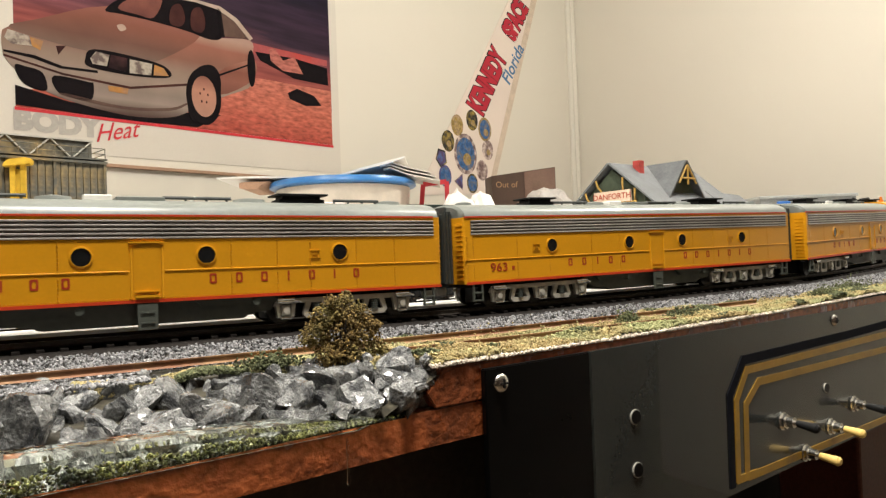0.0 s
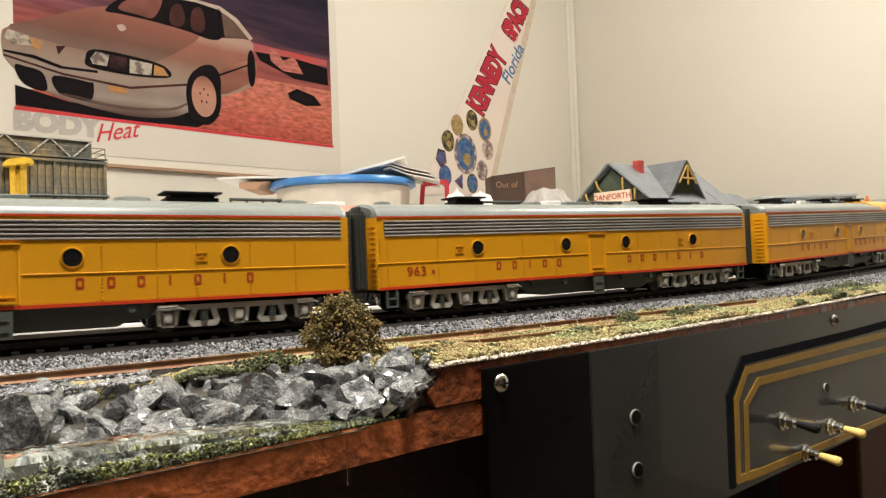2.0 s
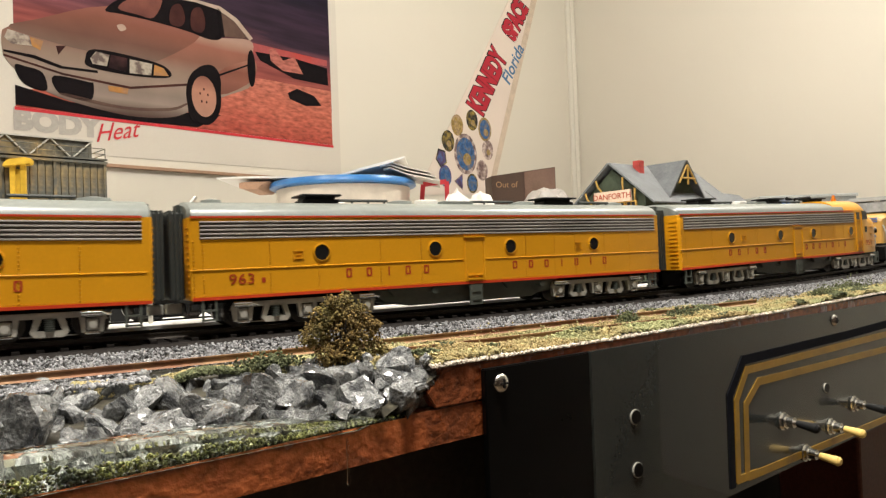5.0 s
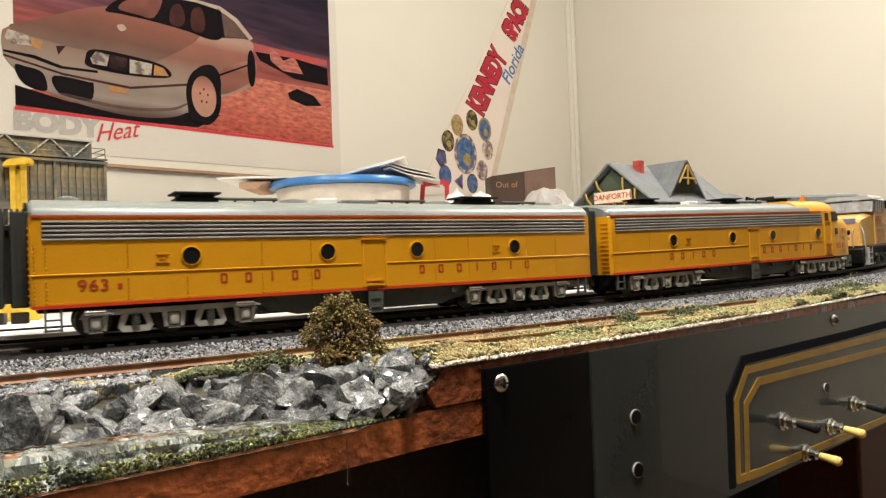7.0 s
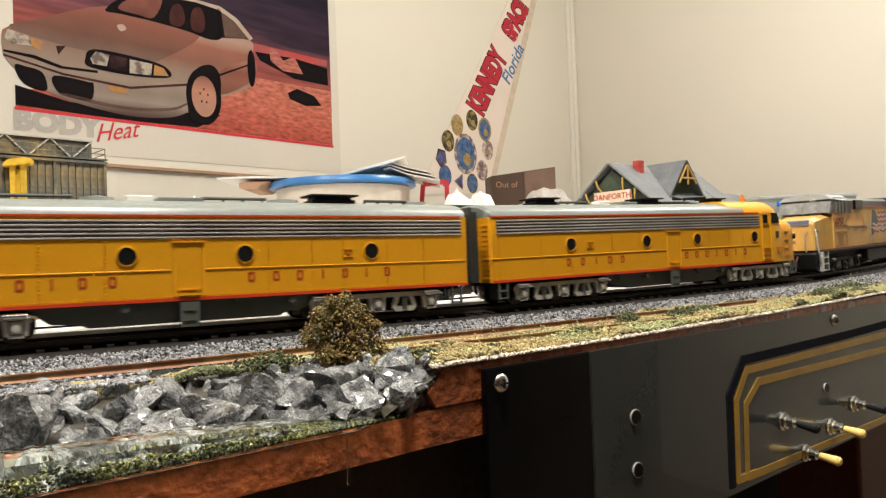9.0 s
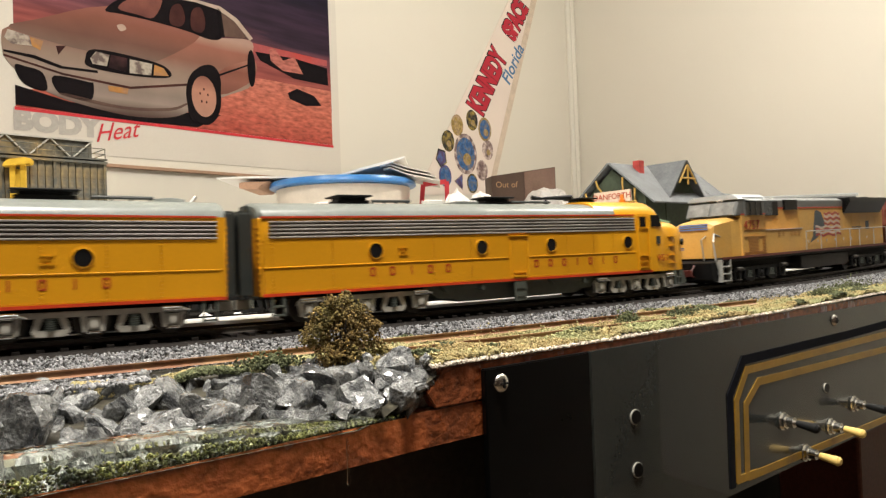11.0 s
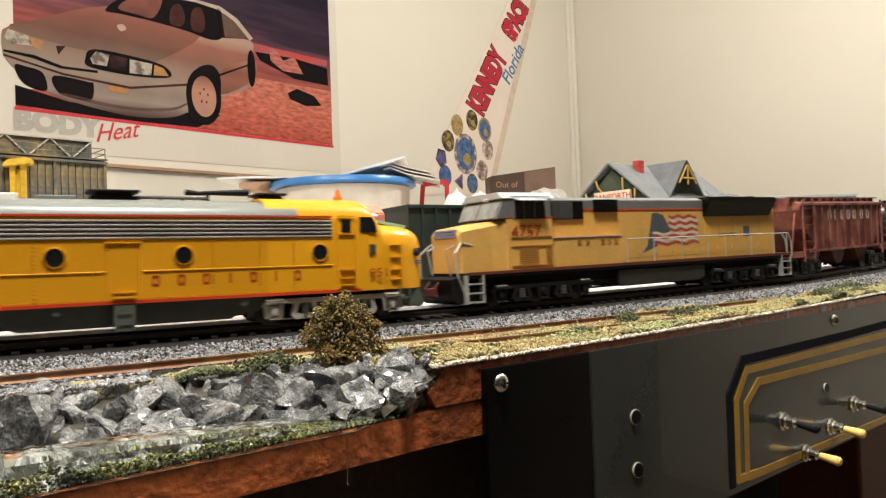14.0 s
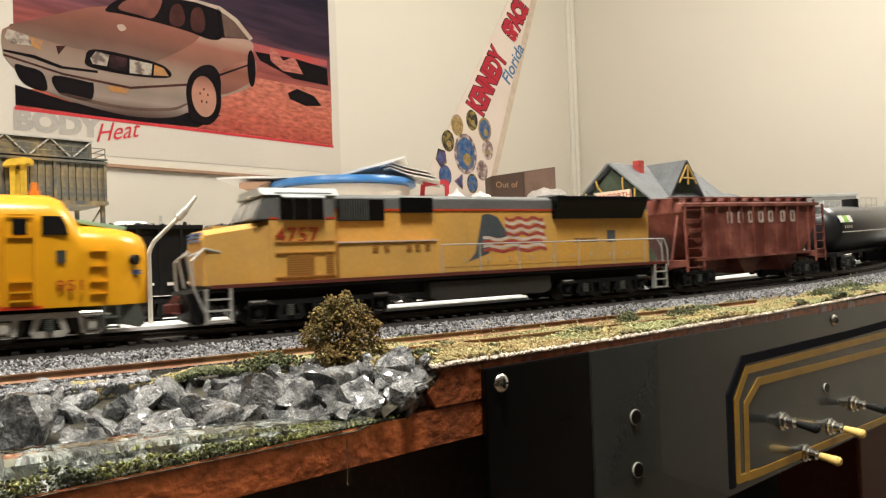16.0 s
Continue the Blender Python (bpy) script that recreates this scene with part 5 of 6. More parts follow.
def road_switcher():
    """The hood locomotive, nose towards x = 0."""
    ob = thing("diesel_locomotive", Matrix(), "faded yellow and grey hood locomotive with painted flag", "locomotive", "locomotives of the moving train")
    y = -0.0112
    L = 0.2430
    bm = bmesh.new()
    box(bm, 0.004, L - 0.002, -0.0172, 0.0172, 0.0135, 0.0158, 0.0003)
    part("walkway", bm, M_BLACK, ob)
    bm = bmesh.new()
    box(bm, 0.005, L - 0.004, -0.01755, -0.0165, 0.0150, 0.0163)
    part("sill_stripe", bm, M_MAROON, ob, "dull maroon sill stripe")
    bm = bmesh.new()
    box(bm, 0.0543, 0.1678, -0.01155, -0.0110, 0.0434, 0.0441)
    part("hood_stripe", bm, M_RED, ob, "thin red stripe below the grey hood top")
    bm = bmesh.new()
    loft(bm, [[(x, -w, 0.016), (x, w, 0.016), (x, w, z - 0.002), (x, w - 0.004, z), (x, -w + 0.004, z), (x, -w, z - 0.002)] for x, w, z in ((0.0035, 0.0115, 0.0345), (0.0045, 0.0128, 0.0362), (0.020, 0.0140, 0.0385), (0.0275, 0.0158, 0.0395))])
    part("nose", bm, M_SDYEL, ob, "faded yellow short nose")
    bm = bmesh.new()
    loft(bm, [[(x, -0.0165, 0.016), (x, 0.0165, 0.016), (x, 0.0165, 0.0395), (x, -0.0165, 0.0395)] for x in (0.0272, 0.0535)])
    part("cab", bm, M_SDYEL, ob, "yellow wide cab")
    bm = bmesh.new()
    prism(bm, ((0.0215, 0.0395), (0.0535, 0.0395), (0.0535, 0.0500), (0.030, 0.0500), (0.0255, 0.0480)), "y", -0.0163, 0.0163, 0.0004)
    part("upper_cab", bm, M_SDGREY, ob, "grey upper cab")
    bm = bmesh.new()
    prism(bm, ((-0.0170, 0.0488), (0.0170, 0.0488), (0.013, 0.0520), (-0.013, 0.0520)), "x", 0.0245, 0.0558, 0.0003)
    part("cab_roof", bm, M_PALEGREY, ob, "pale grey cab roof")
    bm = bmesh.new()
    box(bm, 0.0310, 0.0490, -0.0168, -0.0155, 0.0395, 0.0478)
    sw = part("cab_window", bm, M_PANE, ob, "dark cab side windows")
    bm = bmesh.new()
    for x in (0.0310, 0.0368, 0.0430, 0.0490):
        box(bm, x - 0.0003, x + 0.0003, -0.0171, -0.0160, 0.0393, 0.0480)
    part("window_frame", bm, M_SDGREY, sw)
    bm = bmesh.new()
    prism(bm, ((-0.0163, 0.0490), (-0.0210, 0.0478), (-0.0210, 0.0474), (-0.0163, 0.0484)), "x", 0.0318, 0.0485)
    part("sunshade", bm, M_PALEGREY, ob, "pale window sunshade")
    bm = bmesh.new()
    for a, b in ((-0.0145, -0.001), (0.001, 0.0145)):
        loft(bm, [[(0.0212, a, 0.0402), (0.0212, b, 0.0402), (0.0222, b, 0.0402), (0.0222, a, 0.0402)], [(0.0250, a, 0.0475), (0.0250, b, 0.0475), (0.026, b, 0.0475), (0.026, a, 0.0475)]])
    part("windshield", bm, mat("hazy_windshield", (0.20, 0.20, 0.19), 0.15, grain=0.1, bump=0.0, stain=0.4, stain_scale=150), ob, "hazy grey windshield panes")
    bm = bmesh.new()
    box(bm, 0.0535, 0.2340, -0.0112, 0.0112, 0.016, 0.0445, 0.0004)
    part("hood", bm, M_SDYEL, ob, "faded yellow engine hood")
    bm = bmesh.new()
    prism(bm, ((-0.0114, 0.0438), (0.0114, 0.0438), (0.0114, 0.0485), (0.008, 0.0502), (-0.008, 0.0502), (-0.0114, 0.0485)), "x", 0.0530, 0.2340, 0.0003)
    part("hood_top", bm, M_SDGREY, ob, "dark grey hood top")
    bm = bmesh.new()
    box(bm, 0.0550, 0.1005, -0.0155, 0.0155, 0.016, 0.0305, 0.0004)
    part("equipment_cabinet", bm, M_SDYEL, ob)
    bm = bmesh.new()
    for z in range(9):
        for x0, x1 in ((0.0335, 0.0445), (0.0492, 0.0525)):
            box(bm, x0, x1, -0.0169, -0.0160, 0.0188 + z * 0.00085, 0.0188 + z * 0.00085 + 0.0004)
    for x in (0.0698, 0.0752, 0.0854, 0.0896, 0.0944):
        for z in (0.0285, 0.0275, 0.0265):
            box(bm, x, x + 0.0024, -0.0158, -0.0150, z, z + 0.0004)
    for z in (0.0178, 0.0268, 0.0310):
        box(bm, 0.0290, 0.0530, -0.0170, -0.016, z, z + 0.0004)
    part("louvre", bm, M_OCHRE, ob, "small louvres and ribs")
    bm = bmesh.new()
    box(bm, 0.0566, 0.0775, -0.0122, -0.0105, 0.0392, 0.0480)
    box(bm, 0.0850, 0.1005, -0.0130, -0.0105, 0.0425, 0.0488)
    it = part("air_intake", bm, M_PANELBK, ob, "black air intake grilles")
    bm = bmesh.new()
    for k in range(12):
        x = 0.0577 + k * 0.0011
        box(bm, x, x + 0.0003, -0.0124, -0.0118, 0.0395, 0.0478)
    part("grille_bar", bm, M_SDGREY, it)
    bm = bmesh.new()
    prism(bm, ((-0.0118, 0.0395), (0.0118, 0.0395), (0.0165, 0.0478), (0.0165, 0.0502), (-0.0165, 0.0502), (-0.0165, 0.0478)), "x", 0.1680, 0.2290, 0.0004)
    part("radiator", bm, M_PANELBK, ob, "black flared radiator")
    bm = bmesh.new()
    for x in (0.1778, 0.1985, 0.2192):
        rod(bm, (x, 0, 0.0502), (x, 0, 0.0516), 0.0075, 24)
    part("roof_fan", bm, M_SDGREY, ob, smooth=True)
    words("road_number", "4757", 0.0056, M_LETTER, ob, pose(0.0378, -0.0168, 0.0335, 90), "faded red road number", 1.12)
    words("road_number", "4757", 0.0016, M_PAPER, ob, pose(0.0232, -0.006, 0.0486, 90, 0, -90), "white number board")
    for k in range(10):
        q = 0.1060 + k * 0.0126
        bm = bmesh.new()
        box(bm, q, q + 0.0116, y - 0.00009, y + 0.0001, 0.0185, 0.0415 if q < 0.160 else 0.0385)
        dr = part("hood_door", bm, M_SDYEL, ob)
        bm = bmesh.new()
        box(bm, q + 0.0104, q + 0.0109, y - 0.0004, y, 0.0205, 0.0225)
        part("door_latch", bm, M_SILVER, dr)
    # cream strip painted as the light caught along the cabinet's top edge
    bm = bmesh.new()
    box(bm, 0.0543, 0.1003, -0.0160, -0.0153, 0.0302, 0.0308)
    part("cabinet_highlight", bm, M_FLAGWHITE, ob, "cabinet edge painted pale as a highlight")
    bm = bmesh.new()
    for q0, q1 in ((0.0272, 0.0308), (0.0492, 0.0537)):
        box(bm, q0, q1, -0.01665, -0.0160, 0.0398, 0.0404)
    part("cab_stripe", bm, M_RED, ob, "thin red stripe below the grey cab top")
    # the flag painted on the hood
    bm = bmesh.new()
    prism(bm, ((0.1185, 0.0205), (0.1255, 0.0225), (0.1303, 0.0240), (0.1308, 0.0300), (0.1394, 0.0295), (0.1410, 0.0330), (0.1357, 0.0405), (0.1308, 0.0420), (0.1271, 0.0415), (0.1255, 0.0350), (0.1228, 0.0245)), "y", y - 0.00012, y + 0.0001)
    part("flag_canton", bm, M_FLAGBLUE, ob, "faded slate-blue part of the painted flag")
    for k in range(9):
        bm = bmesh.new()
        z = 0.0245 + k * 0.0018
        x0, x1 = (0.1399 if k > 3 else 0.1271), 0.1640 - 0.0008 * (k % 3)
        n = 10
        lo = [(x0 + (x1 - x0) * i / n, z + 0.0007 * math.sin(i * 1.6 + 0.3 * k)) for i in range(n + 1)]
        prism(bm, lo + [(x, q + 0.0014) for x, q in lo[::-1]], "y", y - 0.00016, y + 0.0001)
        part("flag_wave", bm, M_FLAGWHITE if k % 2 else M_FLAGRED, ob, "faded wavy stripe of the painted flag")
    letters(8, 0.1824, 0.1962, 0.0288, 0.0022, y, M_FLAGBLUE, ob, label="small dark painted mark")
    bm = bmesh.new()
    box(bm, 0.2037, 0.2094, y - 0.0002, y, 0.0275, 0.0335)
    part("shield", bm, M_FLAGBLUE, ob, "small dark shield emblem")
    bm = bmesh.new()
    for z in (0.0336, 0.0348, 0.0322):
        box(bm, 0.0029, 0.0042, -0.0095, 0.0085, z, z + 0.0007)
    part("nose_wing", bm, mat("faded_blue_wing", (0.1340, 0.2430, 0.5), 0.5), ob, "faded blue wing emblem on the nose")
    # handrails
    bm = bmesh.new()
    yr = -0.0172
    posts = [0.0605, 0.1015, 0.1212, 0.1426, 0.1640, 0.1789, 0.2020, 0.2238, 0.2368]
    for a, b in zip(posts[1:], posts[2:]):
        rod(bm, (a, yr, 0.0283), (b, yr, 0.0283), 0.00028, 6)
    for x in posts[1:]:
        rod(bm, (x, yr, 0.0155), (x, yr, 0.0283), 0.00028, 6)
    path_rod(bm, ((0.2368, yr, 0.0283), (0.2387, yr, 0.0280), (0.2409, yr, 0.0230), (0.2412, yr, 0.0140)), 0.0004)
    path_rod(bm, ((0.2381, yr + 0.004, 0.0283), (0.2399, yr + 0.003, 0.024), (0.2412, yr + 0.003, 0.0140)), 0.0004)
    part("handrail", bm, M_SILVER, ob, "thin silver handrails")
    bm = bmesh.new()
    for q in (-0.0162, 0.0162):
        path_rod(bm, ((0.0045, q, 0.0030), (-0.0005, q, 0.0150), (-0.0010, q * 0.95, 0.0250), (0.0040, q * 0.8, 0.0295), (0.010, q * 0.8, 0.0280)), 0.00045)
    for q in (-0.008, 0.008):
        path_rod(bm, ((0.001, q, 0.015), (-0.001, q, 0.0265), (0.0035, q, 0.0285)), 0.0004)
    part("front_rail", bm, M_SILVER, ob, "silver front handrails")
    for x in (0.0035, L - 0.012):
        bm = bmesh.new()
        for q in (x, x + 0.0085):
            box(bm, q - 0.0005, q + 0.0005, -0.0175, -0.0150, 0.0025, 0.0150)
        for z in (0.0028, 0.0068, 0.0108):
            box(bm, x, x + 0.0085, -0.0178, -0.0125, z, z + 0.0006)
        part("step", bm, M_SILVER, ob, "silver-edged corner steps")
    bm = bmesh.new()
    prism(bm, ((-0.003, 0.0135), (0.006, 0.0150), (0.006, 0.0040), (0.0005, 0.0022), (-0.0015, 0.0040)), "y", -0.0145, 0.0145, 0.0003)
    part("pilot", bm, M_BLACK, ob, "black snowplough pilot")
    bm = bmesh.new()
    for q in (-0.004, 0.004):
        path_rod(bm, ((-0.003, q, 0.0125), (-0.0055, q, 0.0095), (-0.0060, q, 0.0065), (-0.0035, q, 0.0060)), 0.0005)
    part("brake_hose", bm, M_MAROON, ob, "dull red brake hoses")
    bm = bmesh.new()
    for x in (-0.008, L - 0.002):
        box(bm, x, x + 0.009, -0.0014, 0.0014, 0.0060, 0.0098, 0.0004)
    part("coupler", bm, M_MAROON, ob, "dull red coupler")
    bm = bmesh.new()
    prism(bm, ((0.0957, 0.0128), (0.1619, 0.0128), (0.1619, 0.0060), (0.1576, 0.0045), (0.0993, 0.0045), (0.0957, 0.0060)), "y", -0.0160, 0.0160, 0.0004)
    part("fuel_tank", bm, M_TANKBROWN, ob, "dusty black fuel tank")
    bm = bmesh.new()
    box(bm, 0.008, L - 0.006, -0.0105, 0.0105, 0.0085, 0.0137)
    part("frame", bm, M_BLACK, ob, "black main frame")
    for x in (0.047, 0.1962):
        truck(ob, x, 3, 0.0500, M_BLACK, M_STEEL)
    return ob


M_HOPPER = mat("weathered_oxide_red", (0.15, 0.034, 0.022), 0.6, grain=0.15, scale=500, bump=0.15, stain=0.35, stain_scale=70, tone=(0.22, 0.075, 0.055))
M_GHOST = mat("faded_white_lettering", (0.50, 0.42, 0.36), 0.6, grain=0.2, stain=0.3, stain_scale=120)


def hopper_car():
    L = 0.150
    ob = thing("hopper_car", Matrix(), "weathered oxide-red covered hopper wagon with ribbed sides", "freight wagon", "wagons of the moving train")
    bm = bmesh.new()
    loft(bm, [[(x, -0.0165, z0), (x, 0.0165, z0), (x, 0.0165, 0.0455), (x, 0.009, 0.0488), (x, -0.009, 0.0488), (x, -0.0165, 0.0455)] for x, z0 in ((0.010, 0.042), (0.0145, 0.030), (0.028, 0.0155), (0.122, 0.0155), (0.1355, 0.030), (0.140, 0.042))])
    part("body", bm, M_HOPPER, ob)
    bm = bmesh.new()
    for k in range(10):
        x = 0.0262 + k * 0.0115
        box(bm, x - 0.0004, x + 0.0004, -0.0177, -0.0160, 0.0155, 0.0462)
    box(bm, 0.008, 0.142, -0.0178, -0.016, 0.0448, 0.0465)
    box(bm, 0.020, 0.130, -0.0178, -0.016, 0.0150, 0.0165)
    part("rib", bm, M_HOPPER, ob, "vertical side ribs")
    bm = bmesh.new()
    for k in range(12):
        x = 0.012 + k * 0.0114
        box(bm, x - 0.001, x + 0.001, -0.012, 0.012, 0.0480, 0.0500)
    for y in (-0.011, 0.0, 0.011):
        box(bm, 0.006, 0.144, y - 0.0016, y + 0.0016, 0.0500, 0.0506)
    part("roof_walk", bm, M_HOPPER, ob, "roof walk on brackets")
    bm = bmesh.new()
    box(bm, 0.001, 0.149, -0.0028, 0.0028, 0.0105, 0.0145)
    for a, b in ((0.001, 0.012), (0.138, 0.149)):
        box(bm, a, b, -0.0172, 0.0172, 0.0125, 0.0160)
    for x in (0.036, 0.075, 0.114):
        prism(bm, ((x - 0.012, 0.0155), (x + 0.012, 0.0155), (x + 0.004, 0.0055), (x - 0.004, 0.0055)), "y", -0.011, 0.011)
    part("hopper_bay", bm, M_HOPPER, ob, "underframe and discharge bays")
    bm = bmesh.new()
    for x in (0.0105, 0.0245, 0.1365, 0.1465):
        box(bm, x - 0.0006, x + 0.0006, -0.0178, -0.0168, 0.0095, 0.0485 if x != 0.1465 else 0.0455)
    for x, wide in ((0.0105, 0.014), (0.1365, 0.010)):
        for k in range(7):
            z = 0.0115 + k * 0.0052
            box(bm, x, x + wide, -0.0180, -0.0172, z, z + 0.0005)
    for y in (-0.012, 0.012):
        rod(bm, (0.004, y, 0.015), (0.012, y, 0.044), 0.0007, 6)
    part("ladder", bm, M_HOPPER, ob, "red-brown end ladders")
    letters(5, 0.0505, 0.0905, 0.0385, 0.0072, -0.0166, M_GHOST, ob, label="faded white painted mark")
    letters(2, 0.103, 0.1137, 0.0385, 0.0072, -0.0166, M_GHOST, ob, label="faded white painted mark")
    for x in (0.022, 0.128):
        truck(ob, x, 2, 0.0203, M_BLACK, M_STEEL)
    bm = bmesh.new()
    for x in (-0.006, 0.148):
        box(bm, x, x + 0.008, -0.0012, 0.0012, 0.0065, 0.0095, 0.0003)
    part("coupler", bm, M_RUST, ob)
    return ob


def tank_car():
    L = 0.165
    ob = thing("tank_car", Matrix(), "black tank wagon with a green and white label", "freight wagon", "wagons of the moving train")
    bm = bmesh.new()
    n = 28
    loft(bm, [[(x, r * math.cos(2 * math.pi * i / n), 0.0285 + r * math.sin(2 * math.pi * i / n)) for i in range(n)] for x, r in ((0.006, 0.004), (0.0075, 0.010), (0.011, 0.0145), (0.016, 0.0165), (0.149, 0.0165), (0.154, 0.0145), (0.1575, 0.010), (0.159, 0.004))])
    part("tank", bm, mat("satin_black_tank", (0.012, 0.013, 0.014), 0.36, grain=0.1, bump=0.05, stain=0.2), ob, "black cylindrical tank", True)
    bm = bmesh.new()
    box(bm, 0.0, 0.012, -0.0165, 0.0165, 0.0105, 0.0130)
    box(bm, 0.153, 0.165, -0.0165, 0.0165, 0.0105, 0.0130)
    box(bm, 0.0, 0.165, -0.003, 0.003, 0.0100, 0.0135)
    part("frame", bm, M_BLACK, ob)
    bm = bmesh.new()
    rod(bm, (0.082, 0, 0.044), (0.082, 0, 0.0505), 0.0055, 20)
    part("dome", bm, M_BLACK, ob, "black valve dome", True)
    bm = bmesh.new()
    for z in (0.0455, 0.0505):
        for y in (-0.0125, 0.0125):
            rod(bm, (0.064, y, z), (0.100, y, z), 0.0003, 6)
    for x in (0.064, 0.076, 0.088, 0.100):
        for y in (-0.0125, 0.0125):
            rod(bm, (x, y, 0.0415), (x, y, 0.0505), 0.0003, 6)
    rod(bm, (0.010, -0.0175, 0.0265), (0.155, -0.0175, 0.0265), 0.00028, 6)
    part("platform_rail", bm, M_TRUCK, ob, "grey platform handrails")
    for k, (x0, c) in enumerate(((0.0120, (0.7, 0.7, 0.66)), (0.0200, (0.22, 0.5, 0.03)), (0.0280, (0.7, 0.7, 0.66)))):
        bm = bmesh.new()
        pts = [(-0.01675 * math.cos(radians(q)), 0.0285 + 0.01675 * math.sin(radians(q))) for q in (16, 22, 28, 34)]
        prism(bm, pts + [(u * 0.98, 0.0285 + (v - 0.0285) * 0.98) for u, v in pts[::-1]], "x", x0, x0 + 0.0075)
        part("tank_label", bm, mat("label_paint", c, 0.4), ob, "bright label patch on the tank")
    letters(4, 0.018, 0.030, 0.0300, 0.0020, -0.0168, M_GHOST, ob, label="small white painted mark")
    for x in (0.022, 0.143):
        truck(ob, x, 2, 0.0203, M_BLACK, M_STEEL)
    bm = bmesh.new()
    for x in (-0.007, 0.163):
        box(bm, x, x + 0.009, -0.0012, 0.0012, 0.0065, 0.0095, 0.0003)
    part("coupler", bm, M_RUST, ob)
    return ob


# the moving train, from its head at the left; offsets of each vehicle from the numbered booster's left end
first = booster(None, booster_items)
second = booster(("963", 0.0180), booster_items)
leader, freight, hopper, tanker = cab_unit(), road_switcher(), hopper_car(), tank_car()
tail = copy_thing(tanker, Matrix())
CONSIST = [(first, -0.2487, 0.2363), (second, 0.0, 0.2363), (leader, 0.2487, 0.2355), (freight, 0.5014, 0.2430), (hopper, 0.7465, 0.150), (tanker, 0.908, 0.165), (tail, 1.085, 0.165)]


# ---- standing stock and buildings behind the main track ----
def on_table(x, y):
    return -0.0048 + dip(x)


def box_wagon(name, x, length, top, material, label, load=None):
    """A plain gondola or box wagon with ribs on two trucks, on the rear siding."""
    ob = thing(name, pose(x, 0.333, dip(x + length / 2)), label, "freight wagon", "wagons on the rear siding")
    bm = bmesh.new()
    box(bm, 0, length, -0.0165, 0.0165, 0.011, top, 0.0004)
    part("body", bm, material, ob)
    bm = bmesh.new()
    n = max(3, int(length / 0.0085))
    for k in range(n + 1):
        q = length * k / n
        box(bm, max(0, q - 0.0007), min(length, q + 0.0007), -0.0176, -0.016, 0.011, top - 0.001)
    box(bm, -0.0003, length + 0.0003, -0.0178, 0.0178, top - 0.0013, top + 0.0003)
    part("rib", bm, material, ob)
    if load:
        rng = random.Random(int(length * 1e4))
        scatter("load", load, [(rng.uniform(0.003, length - 0.003), rng.uniform(-0.014, 0.014), top + rng.uniform(0, 0.0007), rng.uniform(0.0006, 0.0013)) for _ in range(700)], "", "", parent=ob)
    for q in ((0.014, length - 0.014) if length > 0.06 else (length / 2,)):
        truck(ob, q, 2, 0.0203, M_BLACK, M_STEEL)
    return ob


M_COAL = mat("coal", (0.012, 0.012, 0.013), 0.4, island=0.5)
M_RUSTRED = mat("pale_red_loco_paint", (0.52, 0.19, 0.13), 0.45, grain=0.06, stain=0.1)
M_GREENCAR = mat("dark_green_paint", (0.02, 0.032, 0.027), 0.45)
black_wagon = box_wagon("gondola_wagon", -0.085, 0.155, 0.0405, M_BLACK, "black gondola wagon loaded with coal", M_COAL)
for k in range(7):
    bm = bmesh.new()
    q = 0.100 + k * 0.008
    box(bm, q, q + 0.0028, -0.0181, -0.0172, 0.0152 if k % 2 else 0.0155, 0.0165)
    part("reflector", bm, M_PAPER, black_wagon, "small white reflector mark")
bm = bmesh.new()
for z in (0.0265, 0.0288, 0.031):
    box(bm, 0.124, 0.1305, -0.0181, -0.0172, z, z + 0.0013)
part("marking", bm, M_PAPER, black_wagon, "white stencil marking")
box_wagon("gondola_wagon", 0.0745, 0.0325, 0.0405, M_SDYEL, "yellow ore wagon loaded with coal", M_COAL)
box_wagon("box_wagon", 0.172, 0.085, 0.0505, M_GREENCAR, "dark green box wagon on the rear siding")
box_wagon("box_wagon", 0.2605, 0.08, 0.0415, M_HOPPER, "oxide-red gondola wagon on the rear siding")

red = thing("diesel_locomotive", pose(0.1095, 0.333, dip(0.14)), "pale red diesel locomotive standing on the rear siding", "locomotive")
bm = bmesh.new()
box(bm, 0.0, 0.060, -0.0165, 0.0165, 0.011, 0.0160, 0.0003)
part("frame", bm, M_BLACK, red)
bm = bmesh.new()
box(bm, 0.001, 0.014, -0.011, 0.011, 0.016, 0.0395, 0.0015)
part("nose", bm, M_RUSTRED, red)
bm = bmesh.new()
prism(bm, ((-0.0165, 0.016), (0.0165, 0.016), (0.0165, 0.0465), (0.011, 0.0508), (-0.011, 0.0508), (-0.0165, 0.0465)), "x", 0.013, 0.050, 0.0006)
cab = part("cab", bm, M_RUSTRED, red, "pale red cab")
bm = bmesh.new()
for q in (0.022, 0.0292, 0.0364):
    box(bm, q, q + 0.0062, -0.0169, -0.016, 0.0392, 0.0452)
part("cab_window", bm, M_PANE, cab, "dark cab windows")
bm = bmesh.new()
prism(bm, ((-0.0163, 0.0466), (-0.0205, 0.0452), (-0.0205, 0.0448), (-0.0163, 0.0458)), "x", 0.0205, 0.0440)
part("sunshade", bm, M_PAPER, cab, "white sunshade")
bm = bmesh.new()
box(bm, 0.020, 0.034, -0.004, 0.004, 0.0508, 0.0532, 0.0005)
part("roof_box", bm, M_PAPER, red, "white air conditioner on the cab roof")
words("road_number", "85", 0.0062, M_BLACK, red, pose(0.0395, -0.0167, 0.0325, 90), "black cab number", 1.1)
bm = bmesh.new()
